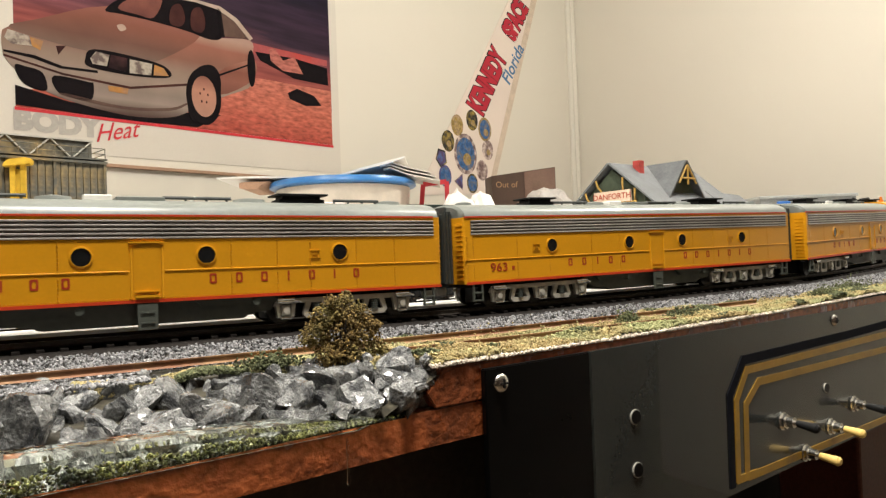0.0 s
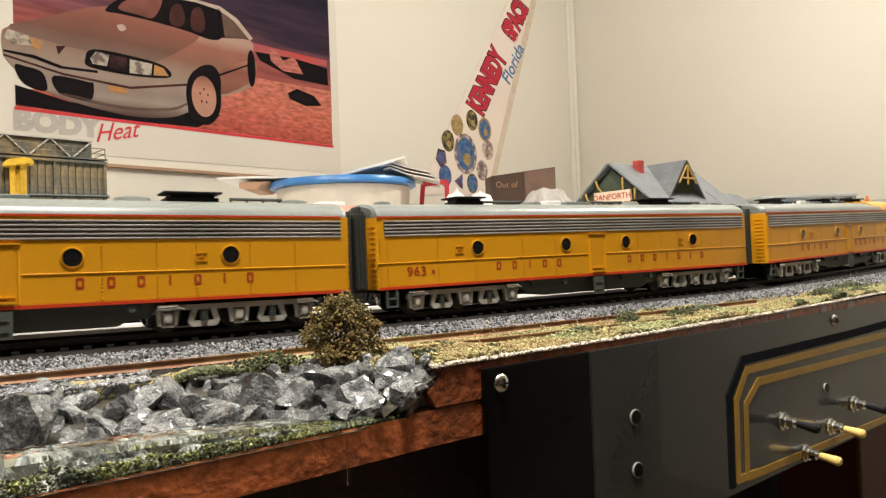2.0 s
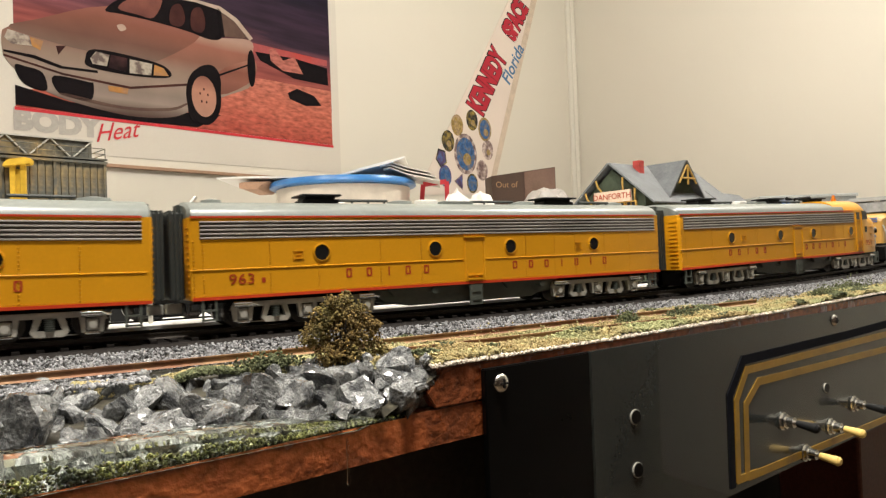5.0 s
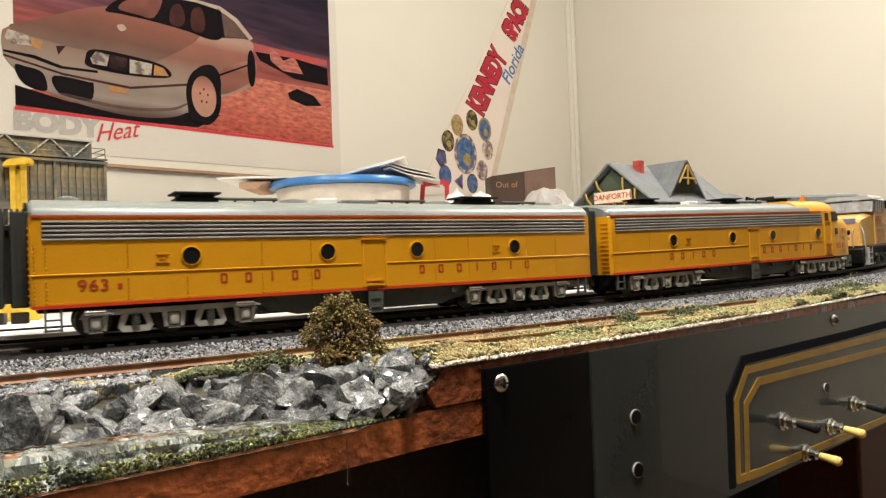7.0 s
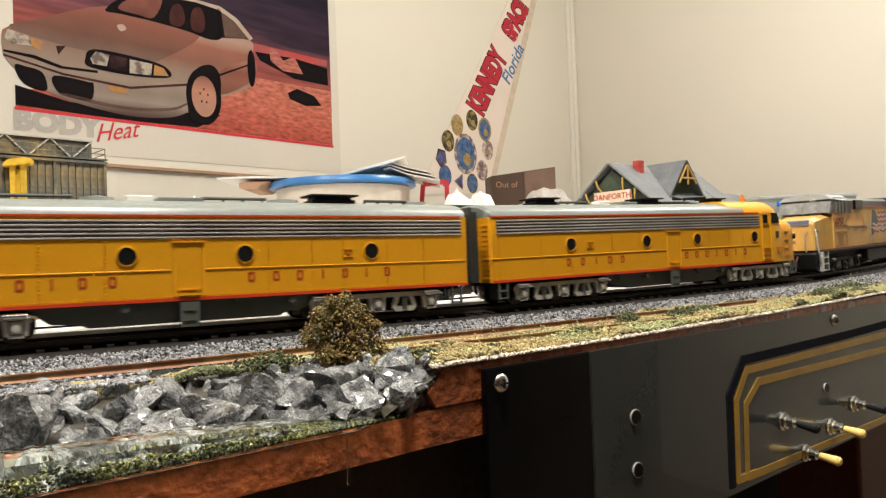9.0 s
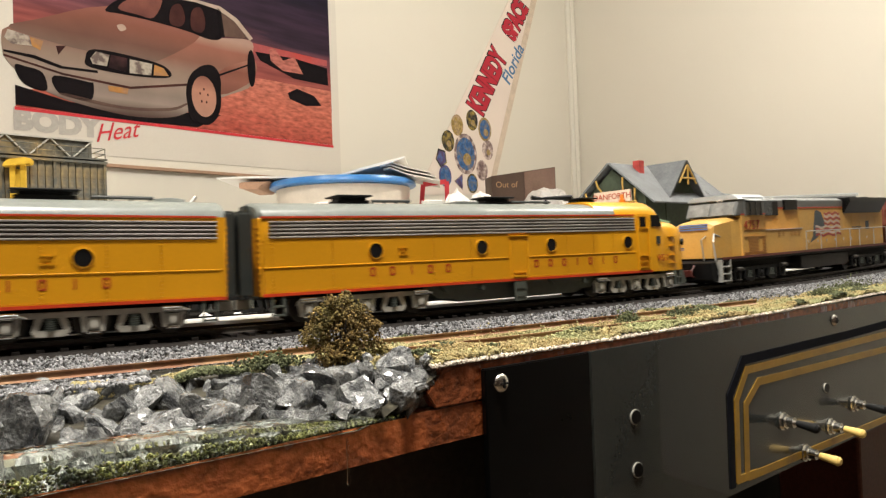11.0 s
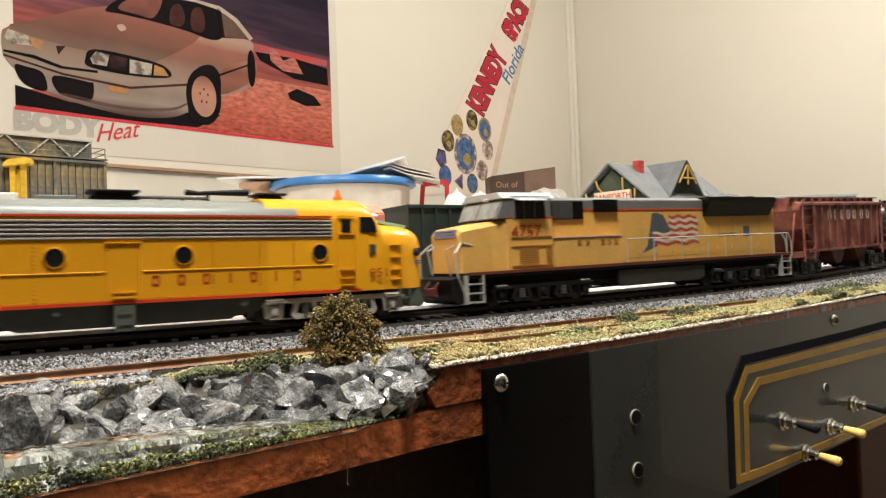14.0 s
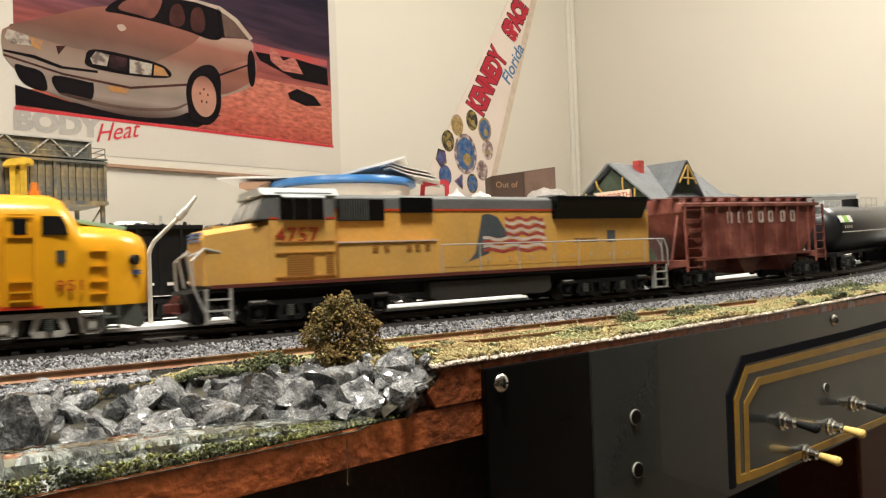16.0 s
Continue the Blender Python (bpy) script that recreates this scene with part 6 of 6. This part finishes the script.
for q in (0.0, 0.0035, 0.007):
    rod(bm, (0.046 + q, -0.0172, 0.0162), (0.046 + q, -0.0172, 0.0275), 0.0003, 6)
rod(bm, (0.004, -0.0172, 0.0275), (0.053, -0.0172, 0.0275), 0.0003, 6)
part("handrail", bm, M_SILVER, red)
truck(red, 0.018, 2, 0.022, M_BLACK, M_STEEL)
truck(red, 0.044, 2, 0.018, M_BLACK, M_STEEL)

column = thing("water_column", pose(0.0462, 0.303, 0.0010), "slim silver pipe column with a slanting spout", "water column")
bm = bmesh.new()
path_rod(bm, ((0, 0, 0), (0, 0, 0.0278), (0.0005, 0, 0.0298), (0.002, 0, 0.0328), (0.013, 0, 0.0438)), 0.0009, 10)
part("pipe", bm, M_TRUCK, column, smooth=True)
bm = bmesh.new()
rod(bm, (0.0115, 0, 0.0423), (0.0145, 0, 0.0455), 0.0016, 12)
rod(bm, (0.0145, 0, 0.0455), (0.0190, 0, 0.0513), 0.0012, 12, 0.0007)
part("spout", bm, M_SILVER, column, "pale tapered spout", True)

pick = thing("model_truck", pose(0.041, 0.40, on_table(0.04, 0.4)), "white model lorry parked behind the wagons", "lorry")
bm = bmesh.new()
box(bm, 0.0, 0.024, -0.012, 0.012, 0.008, 0.040, 0.002)
box(bm, 0.002, 0.019, -0.0115, 0.0115, 0.038, 0.0525, 0.0025)
part("cab", bm, M_PAPER, pick)
bm = bmesh.new()
for q in (0.0035, 0.0095, 0.0145):
    box(bm, q, q + 0.0042, -0.0119, -0.011, 0.0445, 0.0500)
part("window", bm, M_PANE, pick, "dark windows")
bm = bmesh.new()
for q in (0.004, 0.02):
    for w in (-0.0105, 0.0105):
        rod(bm, (q, w - 0.0015, 0.0048), (q, w + 0.0015, 0.0048), 0.0048, 16)
part("wheel", bm, M_BLACK, pick, smooth=True)
bm = bmesh.new()
rod(bm, (0.0265, 0, 0.02), (0.0265, 0, 0.056), 0.0008, 8)
box(bm, 0.023, 0.0275, -0.001, 0.001, 0.019, 0.021)
part("exhaust_pipe", bm, M_SILVER, pick, smooth=True)

# the coaling tower
M_PLANK = mat("weathered_grey_planks", (0.085, 0.085, 0.07), 0.75, grain=0.3, scale=350, bump=0.3, stain=0.3, stain_scale=70, tone=(0.15, 0.11, 0.05))
tower = thing("coaling_tower", pose(*(0.0518, 0.5058, 0.0895)) @ pose(0, 0, 0, 0, 0, 15), "weathered dark timber coaling tower with truss gallery", "tower")
base = -(0.0518, 0.5058, 0.0895)[2] + on_table(0.05, 0.5)
bm = bmesh.new()
box(bm, -0.20, 0.0, 0.001, 0.05, -0.0215, 0.0035)
part("bin_wall", bm, M_PLANK, tower)
plank = bmesh.new()
box(plank, -0.0020, 0.0020, -0.0006, 0.001, -0.0215, 0.0030, 0.0002)
plank = finish("plank", plank, M_PLANK)
for k in range(22):
    shared("plank", plank, tower, pose(-0.0025 - 0.0044 * k, rnd.uniform(-0.0002, 0.0002), 0))
bm = bmesh.new()
for z0, z1 in ((-0.0235, -0.0212), (0.0030, 0.0045), (0.0055, 0.0065)):
    box(bm, -0.20, 0.0012, -0.0022, 0.052, z0, z1)
for k in range(6):
    box(bm, -0.001 - 0.030 * k, 0.0006 - 0.030 * k, -0.0016, 0, -0.022, 0.004)
part("girt", bm, M_PLANK, tower, "horizontal timbers")
bm = bmesh.new()
box(bm, -0.20, -0.0055, 0.006, 0.045, 0.0060, 0.0185)
gal = part("gallery", bm, M_PLANK, tower, "weathered upper gallery")
bm = bmesh.new()
for k in range(9):
    x = -0.0055 - k * 0.0125
    rod(bm, (x, 0.0052, 0.0065 if k % 2 else 0.0185), (x - 0.0125, 0.0052, 0.0185 if k % 2 else 0.0065), 0.0005, 6)
box(bm, -0.20, -0.005, 0.0045, 0.006, 0.0180, 0.0190)
part("truss", bm, M_TRUCK, gal, "grey truss braces")
bm = bmesh.new()
for z in (0.0095, 0.0130):
    rod(bm, (-0.20, -0.0015, z), (0.0, -0.0015, z), 0.0003, 6)
    rod(bm, (0.0, -0.0015, z), (0.0, 0.05, z), 0.0003, 6)
for k in range(12):
    rod(bm, (-0.010 * k, -0.0015, 0.0055), (-0.010 * k, -0.0015, 0.0130), 0.0003, 6)
part("railing", bm, M_PLANK, tower, "thin gallery railing")
for x in (-0.0012, -0.045, -0.09, -0.135):
    for y in (0.002, 0.048):
        bm = bmesh.new()
        box(bm, x - 0.0012, x + 0.0012, y - 0.0012, y + 0.0012, base, -0.0225)
        part("leg", bm, M_PLANK, tower, "timber leg")
for a, b in ((-0.0012, -0.045), (-0.045, -0.09), (-0.09, -0.135)):
    for p, q in ((a, b), (b, a)):
        bm = bmesh.new()
        rod(bm, (p, 0.002, -0.024), (q, 0.002, base), 0.0006, 6)
        part("brace", bm, M_PLANK, tower)

M_CRANE = mat("crane_yellow_paint", (0.58, 0.36, 0.03), 0.45, grain=0.1, stain=0.2, stain_scale=90)
CP = (0.0033, 0.4886, 0.0856)
crane = thing("yellow_hoist", pose(CP[0], CP[1], on_table(0, 0)) @ pose(0, 0, 0, 0, 0, -10), "yellow steel hoist post with a flat cap", "hoist")
top = CP[2] - on_table(0, 0)
bm = bmesh.new()
for x in (-0.0042, 0.0012):
    box(bm, x, x + 0.003, -0.002, 0.002, 0, top + 0.003, 0.0003)
box(bm, -0.0032, 0.0032, -0.0008, 0.0008, 0, top)
part("post", bm, M_CRANE, crane)
bm = bmesh.new()
prism(bm, ((-0.0072, top + 0.001), (0.0075, top + 0.003), (0.0078, top + 0.006), (0.004, top + 0.0068), (-0.0045, top + 0.0055), (-0.0072, top + 0.003)), "y", -0.0045, 0.0045, 0.0004)
part("cap", bm, M_CRANE, crane)
bm = bmesh.new()
box(bm, -0.012, 0.010, -0.006, 0.006, 0.0, 0.040, 0.001)
box(bm, -0.020, 0.004, -0.005, 0.005, 0.038, 0.047, 0.002)
part("hoist_base", bm, M_CRANE, crane)

# the depot
M_DEPOT = mat("dark_green_clapboard", (0.035, 0.05, 0.028), 0.7, grain=0.2, scale=300)
M_SHINGLE = mat("blue_grey_shingles", (0.12, 0.128, 0.132), 0.75, grain=0.12, scale=500, bump=0.3, stain=0.2, stain_scale=60)
M_TAN = mat("ochre_trim", (0.48, 0.29, 0.06), 0.6, grain=0.1)
AP = (0.4051, 0.4078, 0.0931)
depot = thing("railway_station", pose(AP[0], AP[1], on_table(0.4, 0.4)) @ pose(0, 0, 0, 0, 0, -82), "dark green wooden railway depot with grey gabled roof", "station")
H = AP[2] - on_table(0.4, 0.4)
E0, HW = H - 0.034, 0.0405        # eaves height and half width of the gable
bm = bmesh.new()
prism(bm, ((-0.030, 0), (0.030, 0), (0.030, E0 + 0.006), (0, H - 0.004), (-0.030, E0 + 0.006)), "y", 0.004, 0.115)
prism(bm, ((0.030, 0), (0.074, 0), (0.074, E0 + 0.008), (0.052, H - 0.004), (0.030, E0 + 0.008)), "x", 0.0, 0.031)
part("wall", bm, M_DEPOT, depot)


def roof_slab(bm, a, b, c, d, t=0.0014):
    n = (Vector(b) - Vector(a)).cross(Vector(d) - Vector(a)).normalized() * t
    if n.z < 0:
        n = -n
    loft(bm, [[a, b, c, d], [tuple(Vector(p) + n) for p in (a, b, c, d)]])


bm = bmesh.new()
roof_slab(bm, (0, -0.001, H), (0, 0.120, H), (-HW, 0.120, E0), (-HW, -0.001, E0))
roof_slab(bm, (0, -0.001, H), (0, 0.120, H), (HW, 0.120, E0), (HW, -0.001, E0))
roof_slab(bm, (0.0, 0.052, H + 0.0008), (0.037, 0.052, H + 0.0008), (0.037, 0.024, E0 + 0.001), (0.026, 0.024, E0 + 0.001))
roof_slab(bm, (0.0, 0.052, H + 0.0008), (0.037, 0.052, H + 0.0008), (0.037, 0.080, E0 + 0.001), (0.026, 0.080, E0 + 0.001))
roof_slab(bm, (0.027, 0.094, E0 + 0.012), (0.027, 0.15, E0 + 0.010), (0.045, 0.15, E0 - 0.006), (0.045, 0.094, E0 - 0.004))
rf = part("roof", bm, M_SHINGLE, depot, "blue-grey shingled roof")
bm = bmesh.new()
box(bm, 0.004, 0.0105, 0.026, 0.0325, H - 0.008, H + 0.0035, 0.0003)
part("chimney", bm, mat("red_brick_chimney", (0.42, 0.05, 0.04), 0.7, grain=0.2), rf, "red brick chimney")
bm = bmesh.new()
for s in (-1, 1):
    for p in (0.013, 0.024):
        zt = H - 0.034 * p / HW
        path_rod(bm, ((s * p, -0.0005, zt - 0.001), (s * (p - 0.001), 0.0005, zt - 0.006), (s * (p - 0.003), 0.0035, zt - 0.011)), 0.0008)
part("bracket", bm, M_TAN, depot, "ochre gable brackets")
bm = bmesh.new()
for s in (-1, 1):
    path_rod(bm, ((0.0372, 0.052 + s * 0.001, H - 0.003), (0.0372, 0.052 + s * 0.012, H - 0.017)), 0.0008)
rod(bm, (0.0374, 0.042, H - 0.013), (0.0374, 0.062, H - 0.013), 0.0008)
rod(bm, (0.0374, 0.052, H - 0.002), (0.0374, 0.052, H - 0.018), 0.0008)
part("gable_truss", bm, M_TAN, depot, "ochre gable truss")
bm = bmesh.new()
box(bm, -0.0165, 0.0185, 0.0010, 0.0032, H - 0.0305, H - 0.0215)
sg = part("name_board", bm, mat("cream_sign_board", (0.62, 0.48, 0.36), 0.6), depot, "cream station name board")
words("station_name", "DANFORTH", 0.0046, M_LETTER, sg, pose(0.001, 0.0008, H - 0.026, 90), "dark red painted capitals", 1.05)
bm = bmesh.new()
for x in (-0.003, 0.0075, 0.018):
    box(bm, x - 0.0045, x + 0.0045, 0.0024, 0.0045, H - 0.046, H - 0.0305)
wn = part("window", bm, M_TAN, depot, "ochre framed windows")
bm = bmesh.new()
for x in (-0.003, 0.0075, 0.018):
    box(bm, x - 0.0035, x - 0.0004, 0.0020, 0.003, H - 0.045, H - 0.0315)
    box(bm, x + 0.0004, x + 0.0035, 0.0020, 0.003, H - 0.045, H - 0.0315)
part("pane", bm, M_PANE, wn)

# ---- the clutter on the table behind ----
LC = (0.3816, 0.8781, 0.1286)
tz = on_table(LC[0], 0)
tub = thing("plastic_tub", pose(LC[0], LC[1], tz), "clear plastic tub with a blue snap lid", "food tub")
lt = LC[2] - tz
bm = bmesh.new()
n = 40
prof = [(0.070, 0.0), (0.074, 0.001), (0.086, lt * 0.6), (0.089, lt - 0.008), (0.086, lt - 0.008), (0.083, lt * 0.6), (0.071, 0.003), (0.001, 0.003)]
loft(bm, [[(r * math.cos(2 * math.pi * i / n), r * math.sin(2 * math.pi * i / n), z) for i in range(n)] for r, z in [(0.001, 0.0)] + prof])
part("bowl", bm, mat("milky_plastic", (0.62, 0.55, 0.46), 0.35, grain=0.03, bump=0.0), tub, "milky plastic bowl", True)
bm = bmesh.new()
loft(bm, [[(r * math.cos(2 * math.pi * i / n), r * math.sin(2 * math.pi * i / n), z) for i in range(n)] for r, z in ((0.001, lt - 0.006), (0.088, lt - 0.007), (0.0955, lt - 0.0065), (0.0975, lt - 0.005), (0.0970, lt - 0.001), (0.095, lt + 0.0018), (0.090, lt + 0.002), (0.085, lt + 0.001), (0.001, lt + 0.001))])
part("lid", bm, mat("blue_plastic_lid", (0.03, 0.16, 0.42), 0.3, grain=0.03, bump=0.02), tub, "glossy blue lid", True)

zl = LC[2] + 0.0025
VIEW = pose(0, 0, 0, 0, 0, -31.3)       # x across the line of sight
papers = thing("paper_stack", pose(LC[0], LC[1], zl) @ VIEW, "loose white papers and a bent booklet on the tub", "papers")
for k, (x0, x1, y0, y1, z0, z1, c) in enumerate(((-0.155, 0.03, -0.05, 0.05, 0.0002, 0.0022, M_PAPER), (-0.13, -0.02, -0.035, 0.045, 0.0026, 0.0034, M_PAPER))):
    bm = bmesh.new()
    loft(bm, [[(x0 + (x1 - x0) * q / 6, y0, z0 + 0.0012 * math.sin(q) + (6 - q) * 0.0008), (x0 + (x1 - x0) * q / 6, y1, z0 + (6 - q) * 0.0006), (x0 + (x1 - x0) * q / 6, y1, z1 + (6 - q) * 0.0006), (x0 + (x1 - x0) * q / 6, y0, z1 + 0.0012 * math.sin(q) + (6 - q) * 0.0008)] for q in range(7)])
    part("sheet", bm, c, papers)
bm = bmesh.new()
loft(bm, [[(x, -0.045, z - t), (x, 0.04, z - t), (x, 0.04, z), (x, -0.045, z)] for x, z, t in ((-0.128, -0.001, 0.006), (-0.124, 0.0004, 0.009), (-0.105, 0.0004, 0.009), (-0.0985, 0.0004, 0.0035), (-0.09, 0.0004, 0.0004))])
part("folder", bm, mat("tan_cardboard", (0.42, 0.25, 0.16), 0.8), papers, "tan card under the papers")
bm = bmesh.new()
loft(bm, [[(x, y0, z), (x, y1, z), (x, y1, z - t), (x, y0, z - t)] for x, z, t, y0, y1 in ((-0.005, 0.0035, 0.0025, -0.05, 0.05), (0.03, 0.0125, 0.003, -0.05, 0.045), (0.062, 0.0205, 0.004, -0.048, 0.04), (0.086, 0.0262, 0.0015, -0.045, 0.036))])
part("booklet", bm, M_PAPER, papers, "white booklet lifted at its spine")
bm = bmesh.new()
for k in range(3):
    loft(bm, [[(x, -0.04, z - k * 0.0035), (x, 0.05, z - k * 0.0035), (x, 0.05, z - k * 0.0035 - 0.0016), (x, -0.04, z - k * 0.0035 - 0.0016)] for x, z in ((0.05 + k * 0.004, 0.0185), (0.066, 0.0225 - 0.002), (0.088, 0.0135 - k * 0.001), (0.118 + k * 0.006, 0.0055 - k * 0.002))])
part("page", bm, mat("grey_white_pages", (0.62, 0.58, 0.52), 0.7), papers, "curled pages")


def heap(name, centre, size, seed, material, label, category, rough=0.3):
    """A crumpled heap that stands on the table."""
    bm = bmesh.new()
    bmesh.ops.create_icosphere(bm, subdivisions=4, radius=1.0)
    for v in bm.verts:
        q = v.co * 1.9 + Vector((seed, 0, 0))
        k = 1 - rough * (abs(noise.noise(q)) * 1.3 + 0.6 * abs(noise.noise(q * 2.3)))
        v.co = Vector((v.co.x * size[0] * k, v.co.y * size[1] * k, max(0, (v.co.z + 0.4) * size[2] * k / 1.4)))
    return solo(name, bm, material, pose(centre[0], centre[1], on_table(centre[0], 0)) @ VIEW, label, category)


C1, C2, C3 = (0.4847, 0.757, 0.1183), (0.6587, 0.7916, 0.1164), (0.5501, 0.7992, 0.1167)
heap("crumpled_paper", C1, (0.033, 0.03, 0.97 * (C1[2] - on_table(C1[0], 0))), 3.0, M_PAPER, "crumpled white paper on the table", "paper", 0.16)
heap("crumpled_paper", C3, (0.036, 0.04, 1.0 * (C3[2] - on_table(C3[0], 0))), 8.0, M_PAPER, "crumpled white paper beside the box", "paper", 0.12)
heap("plastic_bag", C2, (0.060, 0.05, 1.08 * (C2[2] - on_table(C2[0], 0))), 13.0, mat("grey_plastic_bag", (0.42, 0.39, 0.36), 0.3, bump=0.2), "grey translucent plastic bag on the table", "plastic bag", 0.2)
RB = (0.48, 0.8302, 0.1155)
red_card = thing("red_frame", pose(RB[0], RB[1], on_table(RB[0], 0)) @ VIEW, "red plastic frame standing on the table", "frame")
hh = RB[2] - on_table(RB[0], 0)
bm = bmesh.new()
for a, b in (((-0.016, -hh), (-0.002, 0.010)), ((-0.002, 0.010), (0.030, 0.013)), ((0.030, 0.013), (0.03, -hh))):
    d = (Vector(b) - Vector(a)).normalized() * 0.003
    prism(bm, [(a[0] - d.y, a[1] + d.x + hh), (b[0] - d.y, b[1] + d.x + hh), (b[0] + d.y, b[1] - d.x + hh), (a[0] + d.y, max(0, a[1] - d.x + hh))], "y", -0.004, 0.004)
part("frame_bar", bm, mat("red_plastic", (0.5, 0.03, 0.04), 0.4), red_card)

BX, BY = (0.6394, 0.8964, 0.1499), (0.7302, 0.8409, 0.1626)
carton = thing("brown_carton", pose(BX[0], BX[1], on_table(BX[0], 0)) @ VIEW @ pose(0, 0, 0, 0, 0, 14), "dark brown printed carton standing on the table", "carton")
hb = BX[2] - on_table(BX[0], 0)
bm = bmesh.new()
prism(bm, ((0, 0), (0.107, 0), (0.107, hb + 0.014), (0, hb)), "y", 0.0, 0.035, 0.0006)
bd = part("box_body", bm, mat("dark_brown_card", (0.065, 0.035, 0.022), 0.55, stain_scale=12), carton)
bm = bmesh.new()
prism(bm, ((0.054, hb - 0.06), (0.1055, hb - 0.06), (0.1055, hb + 0.0125), (0.054, hb + 0.006)), "y", -0.0006, 0.001)
part("picture_panel", bm, mat("brown_picture_print", (0.20, 0.12, 0.085), 0.5, stain=0.4, stain_scale=25, tone=(0.11, 0.06, 0.045)), bd, "lighter brown printed panel")
words("carton_word", "Out of", 0.0095, mat("tan_print", (0.42, 0.26, 0.13), 0.6), bd, pose(0.024, -0.0004, hb - 0.014, 90), "tan printed words")

GB = (1.0868, 0.7419, 0.1087)
case = thing("grey_case", pose(GB[0], GB[1], on_table(GB[0], 0)) @ VIEW, "long flat grey plastic case on the table", "case")
hg = GB[2] - on_table(GB[0], 0)
bm = bmesh.new()
box(bm, 0.0, 0.165, 0.0, 0.06, 0.0, hg, 0.002)
part("case_body", bm, mat("grey_plastic_case", (0.27, 0.28, 0.27), 0.5), case)
bm = bmesh.new()
box(bm, -0.002, 0.167, -0.002, 0.062, hg - 0.004, hg + 0.001, 0.001)
part("case_lid", bm, mat("pale_grey_lid", (0.36, 0.37, 0.36), 0.5), case)
bm = bmesh.new()
box(bm, 0.028, 0.050, -0.004, 0.001, hg - 0.017, hg - 0.009, 0.001)
part("blue_clip", bm, mat("blue_clip_plastic", (0.03, 0.15, 0.5), 0.4), case, "blue clip")


def motions():
    """The train rolls left along the sagging line: times, and the place of the numbered booster's left end."""
    way = [(0, 0.1673), (0.5, 0.1588), (1, 0.1482), (1.5, 0.1369), (2, 0.1251), (2.5, 0.1133), (3, 0.1013), (3.5, 0.0890), (4, 0.0767), (4.5, 0.0646), (5, 0.0525), (5.5, 0.0404), (6, 0.0284), (6.5, 0.0163), (7, 0.0040),
           (7.5, -0.0098), (8, -0.0267), (8.5, -0.0463), (9, -0.0677), (9.5, -0.0907), (10, -0.1160), (10.5, -0.1431), (11, -0.1712), (11.5, -0.1993), (12, -0.2268), (12.5, -0.2545), (13, -0.2817), (13.5, -0.3091), (14, -0.3367),
           (14.5, -0.3645), (15, -0.3917), (15.5, -0.4194), (16, -0.4470)]
    for ob, offset, length in CONSIST:
        rows = []
        for t, s in way:
            x = s + offset
            za, zb = dip(x + 0.15 * length), dip(x + 0.85 * length)
            tilt = math.atan2(zb - za, 0.7 * length)
            ya, yb = bend(x + 0.15 * length), bend(x + 0.85 * length)
            yaw = math.atan2(yb - ya, 0.7 * length)
            rows.append((t, Matrix.Translation((x, YC + ya - 0.15 * length * math.sin(yaw), za - 0.15 * length * math.sin(tilt))) @ Matrix.Rotation(yaw, 4, "Z") @ Matrix.Rotation(-tilt, 4, "Y")))
        walk(ob, rows)
    times, places = [t for t, _ in way], [s for _, s in way]
    turns = [(k * 4 / 30, (np.interp(k * 4 / 30, times, places) - places[0]) / WHEEL_R) for k in range(121)]
    for ob, _, _ in CONSIST:
        for wheel in [o for o in ob.children if o.name.startswith("wheel_set")]:
            at = wheel.matrix_basis.translation.copy()
            walk(wheel, [(t, Matrix.Translation(at) @ Matrix.Rotation(a, 4, "Y")) for t, a in turns])


motions()
